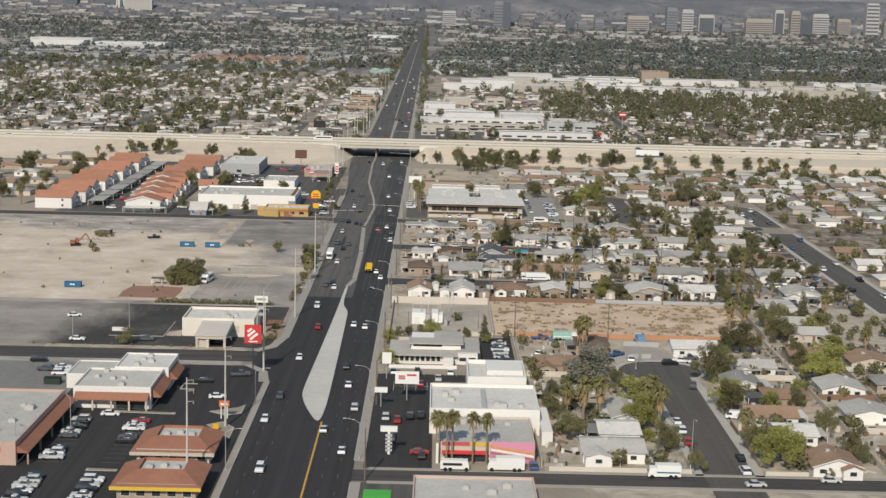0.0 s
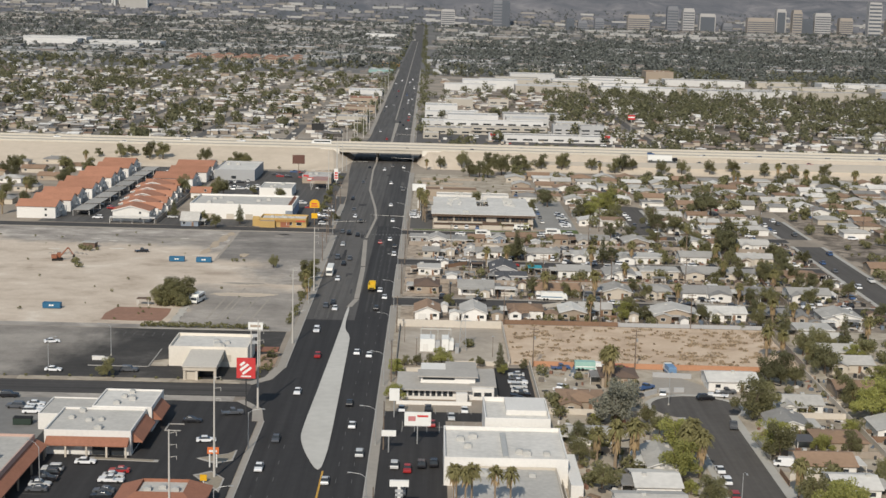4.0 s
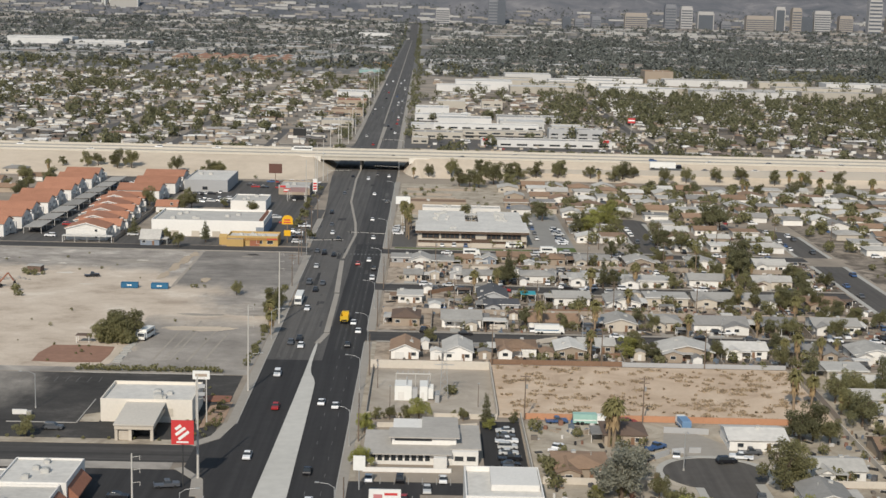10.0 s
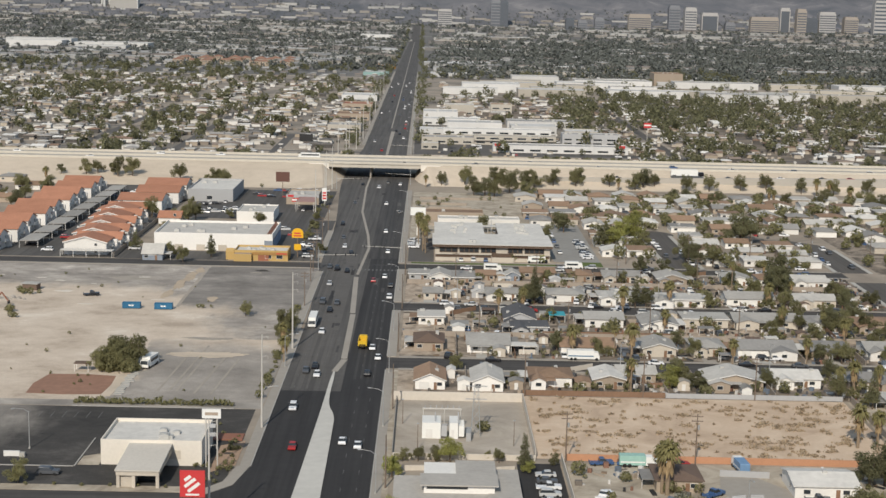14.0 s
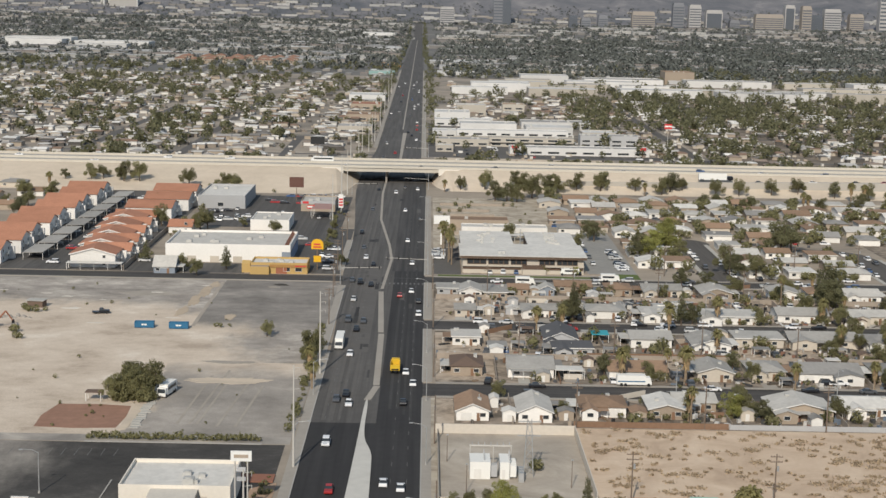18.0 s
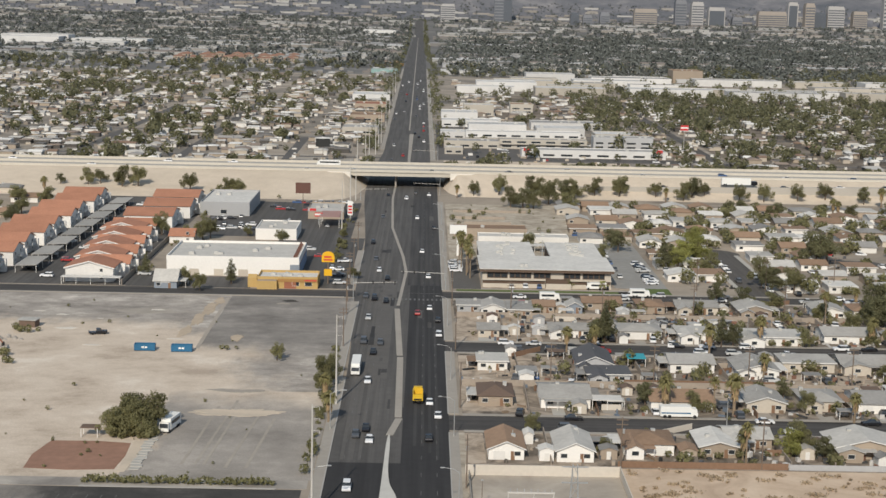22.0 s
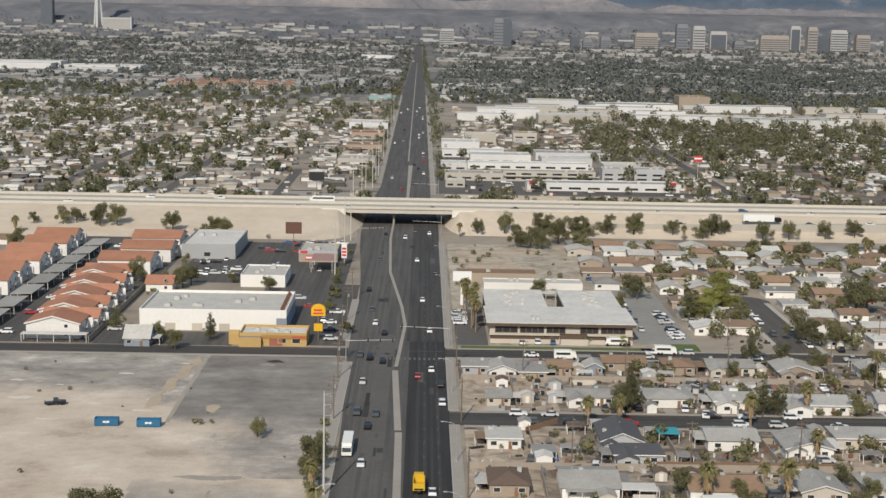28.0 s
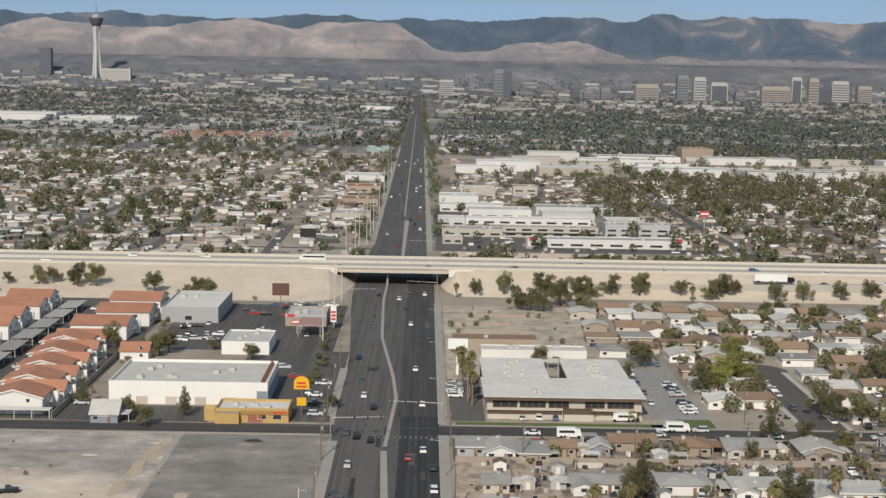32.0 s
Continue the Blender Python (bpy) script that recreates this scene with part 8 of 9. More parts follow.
for x, y, h in ((88.8, 318, 90), (89, 328, 90), (89, 336, 92), (99.5, 372, 80), (97, 398, 10), (101, 401, 170), (104, 405, 0), (99.5, 306, 90), (98.5, 296, 92), (117, 290.5, 0), (99, 286.5, 5), (82, 409, 40), (79, 399, 50), (86, 402, 80), (60, 400, 45), (58, 405, 60), (57, 396, 30)):
    some_car(x, y, h, 0.06)
for x in (60, 66, 73, 78):
    car(R.choice(["pickup", "suv"]), R.choice(["red", "white", "blue"]), x, 428, R.uniform(-20, 20), 0.02)
box_vehicle("tank_lorry", "pale teal lorry parked by the block wall", "lorry", 68, 427.5, 0, 8, 2.4, 2.8, 2.0, mat("pale teal paint", (0.30, 0.48, 0.42), 0.6), M_SIGN_W, M_SIGN_W)

# ---------------------------------------------------------------- office block and the houses behind it
of = flat_building("office_building", "two-storey white-roofed office with brown window bands", "office", 22.5, 69.2, 692, 718, 5.8, M_CREAM, M_ROOF_W, 0.7, 0)
M_BRN = mat("brown spandrel", (0.115, 0.078, 0.056), 0.8, var=0.1)
part("eaves_band", Shape().box(-24.3, 24.3, -14.5, -13.0, 5.5, 6.5), M_BRN, of, "dark brown eaves band")
part("roof_edge", Shape().box(-24.5, 24.5, -14.7, 13.0, 6.5, 6.75), M_ROOF_W, of)
for x0, x1 in ((-21.6, -14.2), (-13.5, -5.6), (-4.8, 1.4), (6.2, 12.2), (13.0, 21.0)):
    band = part("window_band", Shape().box(x0, x1, -13.14, -13.0, 3.1, 5.2), M_BRN, of)
    n = max(3, int((x1 - x0) / 1.9))
    for j in range(n):
        window(band, x0 + (j + 0.5) * (x1 - x0) / n, -13.14, 3.3, (x1 - x0) / n - 0.25, 1.7, frame_mat=M_BRN)
part("sill_band", Shape().box(-23.5, 23.5, -13.7, -13.0, 2.35, 2.75), M_CREAM, of)
for x0, x1 in ((-23.2, -0.6), (8.6, 23.2)):
    # Thin dark panel on the wall stands for shade in the ground-floor recess.
    part("ground_floor_recess", Shape().box(x0, x1, -13.08, -13.0, 0.1, 2.3), M_BRN, of)
    part("screen_wall", Shape().box(x0, x1, -15.6, -15.3, 0, 1.5), M_CREAM, of)
part("entrance", Shape().box(-0.4, 8.4, -15.4, -13.0, 0, 3.0), M_BRN, of, "dark brown entrance block")
part("entrance_screen", Shape().box(-0.5, 8.5, -17.2, -16.9, 0, 2.0), M_CREAM, of)
part("court_wall", Shape().box(-2.6, 3.7, 13.0, 13.12, 0.05, 5.6), M_BRN, of)
for x0, x1 in ((-23.35, -2.65), (3.75, 23.0)):
    w = part("wing", Shape().box(x0, x1, 13.02, 45, 0, 5.8), M_CREAM, of)
    part("wing_roof", Shape().box(x0 - 0.3, x1 + 0.3, 13.02, 45.3, 5.8, 6.6), M_ROOF_W, w)
    part("court_panel", Shape().box(x0 - 0.06, x0 - 0.01, 14, 44.5, 0.3, 5.6), M_BRN, w)
    for k in range(12):
        px, py = x0 + 8 + R.uniform(-3, 5), 15 + 2.3 * k
        part("rooftop_pipe", Shape().box(px, px + R.uniform(0.8, 2.8), py, py + R.uniform(0.5, 1.2), 6.6, 7.4), M_METALBOX, w)
for px in (-9.5, -8.0):
    part("rooftop_unit", Shape().box(px, px + 1.2, -9.5, -8.2, 6.75, 7.8), M_METALBOX, of)
part("roof_stack", Shape().tube((0.4, 15, 0), (0.4, 15, 12.5), 0.2, 0.14, 8), M_STEEL, of)
for x, y in ((38, 690.5), (43, 690.5), (67, 690), (33, 689)):
    some_car(x, y, 90, 0.06)
for k in range(7):
    some_car(13.5, 718 + 3.1 * k, 0, 0.06)
for k in range(11):
    if k not in (4, 5):
        some_car(85.5, 700 + 4.0 * k, 12, 0.06)
    if k % 3 == 0:
        some_car(75, 712 + 5 * k, 90, 0.06)
for k in range(8):
    tree("slim", 17 + R.uniform(-2, 3), 706 + 5.5 * k, 0.8)
for kind, x, y, s in (("ash", 44.4, 771, 0.85), ("ash", 71.5, 744, 0.95), ("dark", 81.7, 769, 1.2), ("dark", 80, 778, 1.0), ("ash", 54, 690, 0.4), ("lime", 66, 688, 0.4)):
    tree(kind, x, y, s)
tsg = thing("pylon_sign", pose(14.9, 753, 0), "tall blank white T-shaped sign on one post", "sign")
part("post", Shape().box(-0.5, 0.5, -0.4, 0.4, 0, 11), M_SIGN_W, tsg)
part("panel", Shape().box(-3.4, 3.4, -0.5, 0.5, 9.0, 12.5), M_SIGN_W, tsg)
lb = flat_building("service_building", "low tan roadside building with a flat roof", "shop", 24, 62, 778, 788, 3.6, M_WHITE, M_ROOF_LG, 0.5, 5)
flat_building("service_building", "low tan block building on bare ground", "shop", 14, 46, 800, 812, 3.4, M_TAN, M_ROOF_B, 0.4, 1)
canopy(24, 62, 764, 770, 2.6, M_ROOF_W, "long white-roofed carport over parked cars", "carport", 6)
for k in range(9):
    some_car(26 + 4 * k, 767, 90, 0.04)
hr = random.Random(21)
spots = [(x, y) for y in (688, 709, 730, 752, 774, 796, 818, 840, 860, 880) for x in range(134, 330, 16)] + [(x, y) for y in (706, 730, 754, 780, 806, 832, 858, 880) for x in (92, 104)] + [(x, y) for y in (790, 815, 840, 868, 884) for x in (118, 66, 80)]
for x, y in spots:
    if 176 < x < 200 and 670 < y < 765 or 155 < x < 200 and 742 < y < 765:
        continue
    if 56 < x < 90 and y < 780:
        continue
    x, y = x + hr.uniform(-2, 2), y + hr.uniform(-4, 4)
    house(x, x + hr.uniform(9, 13), y, hr.uniform(9, 12), hr.choice([M_WHITE, M_WHITE, M_CREAM, M_TAN]), hr.choice([M_ROOF_LG, M_ROOF_LG, M_ROOF_B, M_ROOF_W, M_ROOF_G, M_ROOF_B]), hr.choice(["hip", "gable_x", "gable_y", "flat"]), rise=hr.uniform(1.1, 1.7), label=hr.choice(["one-storey stucco house with a low roof", "pale stucco house with a weathered roof"]), win=1, units=hr.choice([0, 1]), lite=True)
    if hr.random() < 0.5:
        some_car(x + 3, y - 4.5, hr.choice([0, 90]), 0.03)
for k in range(26):
    x = 200 + 13.5 * (k % 9)
    y = 470 + 62 * (k // 9) + hr.uniform(-3, 3)
    house(x, x + 11, y, 11, hr.choice([M_WHITE, M_CREAM, M_TAN]), hr.choice([M_ROOF_LG, M_ROOF_B, M_ROOF_W]), hr.choice(["hip", "gable_x"]), label="one-storey stucco house with a low roof", win=1, lite=True)
for k in range(18):
    x, y = 200 + 13 * (k % 6) + hr.uniform(-1, 1), 440 + 62 * (k // 6) + hr.uniform(-4, 4)
    house(x, x + 10, y, 10, hr.choice([M_WHITE, M_CREAM, M_WHITE]), hr.choice([M_ROOF_LG, M_ROOF_W, M_ROOF_G]), hr.choice(["hip", "gable_x"]), label="one-storey stucco house with a low roof", win=1, lite=True)
strip("yards", 199.9, 340, 425, 900, 0.015, M_YARD)
for k in range(110):
    grove.append((hr.uniform(200, 300), hr.uniform(430, 690), hr.uniform(0.7, 2.4)))
for k in range(330):
    x, y = hr.uniform(92, 330), hr.uniform(684, 895)
    if 115 < x < 131 and y < 780 or 181 < x < 199 and y < 762:
        continue
    grove.append((x, y, hr.uniform(1.3, 3.2)))
for kind, x, y, s in (("lime", 104, 744, 1.2), ("lime", 110, 746, 1.3), ("lime", 100, 740, 1.1), ("dark", 96, 738, 1.2), ("lime", 116, 786, 1.1), ("ash", 112, 728, 1.0), ("dark", 158, 745, 1.8), ("dark", 164, 752, 1.6), ("ash", 135, 700, 1.2)):
    tree(kind, x, y, s)
for k in range(90):
    grove.append((hr.uniform(200, 330), hr.uniform(440, 680), hr.uniform(1.4, 3.2)))
for k in range(9):
    some_car(R.choice([186, 195]), 486 + 19 * k + R.uniform(-4, 4), 90, 0.06)
for k in range(14):
    some_car(R.choice([119, 127]) + (0 if k < 7 else 65), 690 + 9 * (k % 7) + R.uniform(-2, 2), 90, 0.06)
for k in range(6):
    utility_pole(100 + 26 * k, 690 + 4 * k, 0)

# small odds and ends in the yards: bins, boards, drums, planters, past counting
cl = np.random.RandomState(77)
odds = Shape()
for k in range(4600):
    u = cl.random_sample()
    if u < 0.62:
        x, y = 12 + 170 * cl.random_sample() ** 0.7, cl.uniform(488, 668)
        if min(abs(y - q) for q in (519.5, 598, 674)) < 8.5:
            continue
    elif u < 0.85:
        x, y = cl.uniform(53, 182), cl.uniform(296, 428)
        if 84 < x < 105 or (80 < x < 108 and y > 376):
            continue
    elif u < 0.93:
        x, y = cl.uniform(92, 178), cl.uniform(690, 890)
        if 115 < x < 132:
            continue
    else:
        x, y = cl.uniform(77, 101), cl.uniform(612, 640)
    w, d, h = cl.uniform(0.2, 0.9), cl.uniform(0.2, 0.6), cl.uniform(0.2, 1.3)
    if cl.random_sample() < 0.25:
        w, h = cl.uniform(0.9, 2.2), cl.uniform(0.15, 0.5)
    if cl.random_sample() < 0.2:
        odds.tube((x, y, 0.02), (x, y, 0.9), 0.3, n=8)
        continue
    a = cl.uniform(0, 3.14)
    c, s_ = math.cos(a), math.sin(a)
    q = [(x + c * i * w - s_ * j * d, y + s_ * i * w + c * j * d) for i, j in ((-1, -1), (1, -1), (1, 1), (-1, 1))]
    odds.prism(q, 0.0, h)
odds.s = [0] * len(odds.f)
M_ODDS = palette_mat("yard odds and ends", [(0.50, 0.48, 0.45), (0.06, 0.06, 0.06), (0.03, 0.03, 0.03), (0.09, 0.075, 0.06), (0.22, 0.16, 0.11), (0.10, 0.10, 0.105), (0.62, 0.60, 0.57), (0.14, 0.17, 0.21), (0.22, 0.12, 0.085), (0.16, 0.14, 0.12), (0.035, 0.035, 0.035), (0.36, 0.30, 0.24)])
tagged(new("yard_clutter", odds.mesh("yard_clutter", M_ODDS)), "scattered bins, boards, drums and boxes in dusty yards", "clutter", kind="stuff")
# ---------------------------------------------------------------- embankment trees and freeway traffic
for kind, x, y, s in (("ash", -172, 922, 1.0), ("ash", -166, 924, 0.9), ("dark", -186, 922, 0.7), ("ash", -154, 920, 1.35), ("ash", -146, 921, 1.35), ("ash", -118, 912, 1.2), ("ash", -98, 908, 1.1), ("ash", -93, 908, 1.2), ("ash", -103, 906, 0.8), ("bush", -72, 905, 1.2), ("palm", -190, 905, 0.8), ("ash", 26.7, 928, 0.9), ("palm", 18, 922, 0.7), ("ash", 40, 930, 1.2), ("dark", 57, 932, 1.1), ("ash", 60, 930, 1.2), ("dark", 66, 926, 1.1), ("ash", 64, 905, 1.5), ("dark", 74, 926, 1.2), ("ash", 79, 926, 1.2), ("ash", 90, 930, 1.1), ("ash", 103, 930, 1.2), ("dark", 104, 934, 1.1), ("ash", 122, 930, 1.0), ("palm", 126, 921, 0.8), ("ash", 136, 926, 1.2), ("dark", 141, 930, 1.4), ("ash", 148, 932, 0.9), ("ash", 165, 925, 1.1), ("ash", 178, 926, 1.1), ("ash", 196, 928, 1.1), ("ash", 211, 930, 1.1), ("dark", 50, 890, 1.2), ("ash", 44, 893, 1.2), ("ash", 55, 888, 1.1), ("ash", 72, 892, 1.2), ("dark", 230, 925, 1.1), ("ash", 248, 924, 1.1), ("ash", 268, 926, 1.1), ("palm", 236, 915, 1.0), ("palm", 242, 912, 1.0)):
    tree(kind, x, y, s)
for k in range(22):
    tree(R.choice(["ash", "dark", "palm"]), R.uniform(140, 330), R.uniform(880, 897), R.uniform(0.7, 1.1))
for k in range(16):
    some_car(-260 + 38 * k + R.uniform(-8, 8), R.choice([960, 964, 968, 977, 981, 986]), R.choice([0, 180]), DECK + 0.05)
semi = box_vehicle("articulated_lorry", "white articulated lorry on the freeway", "lorry", 168, 941.5, 0, 19, 2.6, 4.0, 3.6, M_SIGN_W, PAINTS["black"], M_SIGN_W)
semi.location.z = 6.9
for x, c in ((128, "black"), (192, "grey"), (212, "black"), (222, "white"), (246, "black"), (262, "red")):
    car("sedan", c, x, 941, 0, 4.6 + 2.6 * smooth(60, 300, x) + 0.05)
b2 = box_vehicle("coach", "long white coach on the freeway bridge", "coach", -52, 978, 180, 13, 2.5, 3.4, 1.4, M_SIGN_W, M_SIGN_W)
b2.location.z = DECK + 0.05

# traffic on the boulevard
tk = thing("dump_truck", pose(0.2, 539, 0.07, 0, 0, 90), "bright yellow tipper lorry on the boulevard", "lorry")
M_TRUCK = mat("truck yellow", (0.62, 0.40, 0.03), 0.5, var=0.06)
part("cab", shell([(2.2, 0.6), (4.2, 0.6), (4.3, 1.5), (3.9, 2.8), (2.2, 2.9)], 2.4, 0.1), M_TRUCK, tk)
part("windscreen", shell([(4.22, 1.6), (4.3, 1.6), (3.98, 2.6), (3.9, 2.6)], 2.1, 0.05), M_GLASS, tk)
bd = Shape().box(-4.3, 1.9, -1.25, 1.25, 1.1, 1.3)
for a in ((-4.3, 1.9, -1.3, -1.15), (-4.3, 1.9, 1.15, 1.3), (-4.35, -4.2, -1.3, 1.3), (1.8, 1.95, -1.3, 1.3)):
    bd.box(*a, 1.1, 2.7)
part("tipper_bed", bd, M_TRUCK, tk)
for k in range(5):
    for s in (-1, 1):
        part("rib", Shape().box(-4.0 + 1.3 * k, -3.85 + 1.3 * k, s * 1.3 - 0.05, s * 1.3 + 0.05, 1.1, 2.7), M_TRUCK, tk)
part("chassis", Shape().box(-4.3, 4.0, -0.5, 0.5, 0.6, 1.1), M_RUBBER, tk)
part("tailgate_stripe", Shape().box(-4.4, -4.34, -1.0, 1.0, 1.2, 1.6), M_RUBBER, tk)
for x in (3.2, -1.9, -3.2):
    for s in (-1, 1):
        part("wheel", Shape().tube((x, s * 0.85, 0.5), (x, s * 1.22, 0.5), 0.5, n=12), M_RUBBER, tk)
box_vehicle("city_bus", "white city bus with dark windows among the traffic", "bus", -17.2, 568, -90, 12, 2.5, 3.2, 1.3, M_SIGN_W, M_SIGN_W)
for kind, colour, x, y, h in (("sedan", "white", 3.2, 536, 90), ("sedan", "white", 5.3, 524, 90), ("sedan", "black", 3.0, 505, 90), ("sedan", "white", -13.5, 556, -90), ("suv", "white", -14.5, 469, -90), ("sedan", "white", -11.0, 503, -90), ("sedan", "black", -12.2, 512, -90), ("sedan", "grey", -14.4, 507, -90), ("sedan", "red", -11.6, 436, -90), ("sedan", "white", -2.2 + 2.0, 441, 90), ("sedan", "white", 3.6, 438, 90), ("suv", "white", 6.2, 612, 90), ("sedan", "black", 6.0, 632, 90), ("sedan", "grey", -11.5, 600, -90), ("sedan", "black", -13.2, 588, -90), ("suv", "grey", -16.5, 601, -90), ("sedan", "white", 3.4, 650, 90), ("sedan", "silver", -16.4, 634, -90), ("sedan", "black", -11.4, 660, -90), ("suv", "black", -15.5, 664, -90), ("sedan", "grey", -18.6, 668, -90), ("sedan", "white", 2.6, 365, 90), ("suv", "silver", 5.6, 342, 90), ("sedan", "black", 0.8, 385, 90), ("sedan", "white", -13.8, 395, -90), ("sedan", "grey", -15.0, 352, -90), ("sedan", "white", -16.5, 330, -90), ("suv", "white", -13.0, 290, -90), ("sedan", "white", 4.6, 305, 90), ("sedan", "silver", -1.0, 322, 90), ("sedan", "black", -12.0, 700, -90), ("sedan", "white", -15.5, 716, -90), ("sedan", "grey", -17.5, 740, -90), ("suv", "black", -20.0, 778, -90), ("sedan", "white", 3.0, 705, 90), ("sedan", "red", -0.6, 642, 90), ("sedan", "white", 0.5, 760, 90), ("sedan", "black", 5.5, 820, 90), ("sedan", "white", -2.0, 850, 90), ("sedan", "grey", -18.0, 850, -90), ("suv", "white", -8.0, 915, 90), ("sedan", "black", -3.5, 935, 90), ("sedan", "white", 3.5, 930, 90), ("sedan", "black", -17.5, 925, -90)):
    car(kind, colour, x, y, h, 0.07)
for k in range(30):
    y = 1050 + 30 * k + R.uniform(-6, 6)
    some_car(R.choice([-23, -20, -16.5, -13, -6, -3, 0.5]) - 0.003 * (y - 1100), y, 90, 0.07)
traffic_signal(9.2, 684, -16, "grey traffic signal mast with a long white arm over the lanes")
traffic_signal(-22.8, 664, 15, "grey traffic signal mast with a long white arm over the lanes")
traffic_signal(9.2, 930, -14, "traffic signal mast before the underpass")
traffic_signal(-31, 905, 14, "traffic signal mast before the underpass")
traffic_signal(9.2, 1092, -16, "traffic signal mast beyond the freeway")

# ---------------------------------------------------------------- beyond the freeway
fr = random.Random(33)


def street_free(x, y, m=5):
    return all(abs(x - s) > m for s in FAR_X) and all(abs(y - s) > m for s in FAR_Y)


FAR_X = [-660, -585, -510, -437, -360, -292, -220, -152, -85, 95, 190, 262, 335, 410, 485, 560, 640]
FAR_Y = [1100, 1262, 1420, 1600]
for k, x in enumerate(FAR_X):
    ya = 1052 if x in (-152, -85, 190) else 1060 + 190 * (k % 3)
    strip("far_street", x - 3.4, x + 3.4, ya, ya + (700 if x == 190 else 170 + 130 * (k % 4)), 0.04, M_ASPH_OLD if x != 190 else M_CLOSE)
for k, y in enumerate(FAR_Y):
    strip("far_street", -760 + 90 * k, 760, y - 3.2, y + 3.2, 0.042, M_ASPH_OLD)
strip("verge", 13, 130, 1050, 1092, 0.05, M_DIRT)
strip("roadside_car_park", 9, 62, 1096, 1352, 0.035, M_ASPH_OLD)
strip("roadside_car_park", 62, 183, 1100, 1119, 0.036, M_ASPH)
strip("roadside_car_park", 62, 160, 1140, 1170, 0.037, M_ASPH_OLD)
strip("roadside_car_park", 62, 160, 1192, 1212, 0.038, M_ASPH)
for k in range(34):
    some_car(fr.uniform(12, 150), fr.choice([1104, 1112, 1146, 1160, 1198, 1206, 1256]) + fr.uniform(-2, 2), fr.choice([0, 90, 180]), 0.05)
strip("district_ground", 197, 900, 1014, 1262, 0.03, M_BROWN)
strip("district_ground", 197, 900, 1262, 1700, 0.031, M_BROWN)
strip("district_ground", 62, 186, 1352, 1700, 0.032, M_BROWN)
strip("verge", -80, -34, 1050, 1092, 0.05, M_CONC_D)
# roofs and walls of the far districts, past counting
rs = np.random.RandomState(11)
near_walls, near_roofs, outer_walls, outer_roofs, crowns = Shape(), Shape(), Shape(), Shape(), Shape()
for y in np.arange(1020, 4420, 17):
    step = 11.0 + max(0, y - 1330) * 0.012
    half = 90 + 0.30 * y
    for x in np.arange(-half, half, step):
        xx, yy = x + rs.uniform(-4, 4), y + rs.uniform(-9, 9)
        if abs(xx + 6) < 40 or (yy < 2300 and not street_free(xx, yy, 8)) or (0 < xx < 190 and yy < 1330 and not 160 < xx) or (-75 < xx < 0 and yy < 1110):
            continue
        if 40 < xx < 640 and 1690 < yy < 2050 or (xx > 60 and 1330 < yy < 1420 and xx < 190):
            continue
        if rs.random_sample() < (0.10 if yy < 1900 and xx < 0 else 0.24 if yy < 1900 else 0.5 if xx < 0 else 0.55):
            continue
        z0 = far_height(xx, yy)
        blocks = [(0, 0, rs.uniform(2.2, 5.2), rs.uniform(2.4, 5.4), rs.uniform(2.1, 2.8), rs.uniform(0.25, 1.2))]
        if yy < 1900:
            blocks.append((rs.uniform(-5, 5), rs.uniform(-4, 5), rs.uniform(1.0, 2.6), rs.uniform(1.0, 2.6), rs.uniform(1.7, 2.5), rs.uniform(0.05, 0.7)))
        if yy > 2300 and rs.random_sample() < 0.16:
            blocks = [(0, 0, rs.uniform(12, 45), rs.uniform(10, 24), rs.uniform(3.5, 7), 0.4)]
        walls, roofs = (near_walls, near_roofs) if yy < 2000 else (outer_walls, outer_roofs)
        for bx, by, a, d, h, r in blocks:
            bx, by, h = bx + xx, by + yy, h + z0
            walls.box(bx - a, bx + a, by - d, by + d, z0 - 1, h)
            if rs.random_sample() < 0.5:
                roofs.add([(bx - a - 0.4, by - d - 0.4, h), (bx + a + 0.4, by - d - 0.4, h), (bx + a + 0.4, by + d + 0.4, h), (bx - a - 0.4, by + d + 0.4, h), (bx - a, by, h + r), (bx + a, by, h + r)], [(0, 1, 5, 4), (2, 3, 4, 5), (1, 2, 5), (3, 0, 4)])
            else:
                roofs.add([(bx - a - 0.4, by - d - 0.4, h), (bx + a + 0.4, by - d - 0.4, h), (bx + a + 0.4, by + d + 0.4, h), (bx - a - 0.4, by + d + 0.4, h), (bx, by - d, h + r), (bx, by + d, h + r)], [(0, 1, 4), (1, 2, 5, 4), (2, 3, 5), (3, 0, 4, 5)])
for k in range(2600):
    x, y, a = rs.uniform(-480, 480), 1016 + 600 * rs.random_sample(), rs.uniform(0.6, 1.8)
    if abs(x + 6) > 30:
        near_walls.box(x - a, x + a, y - 1, y + 1, 0, rs.uniform(0.8, 1.9))
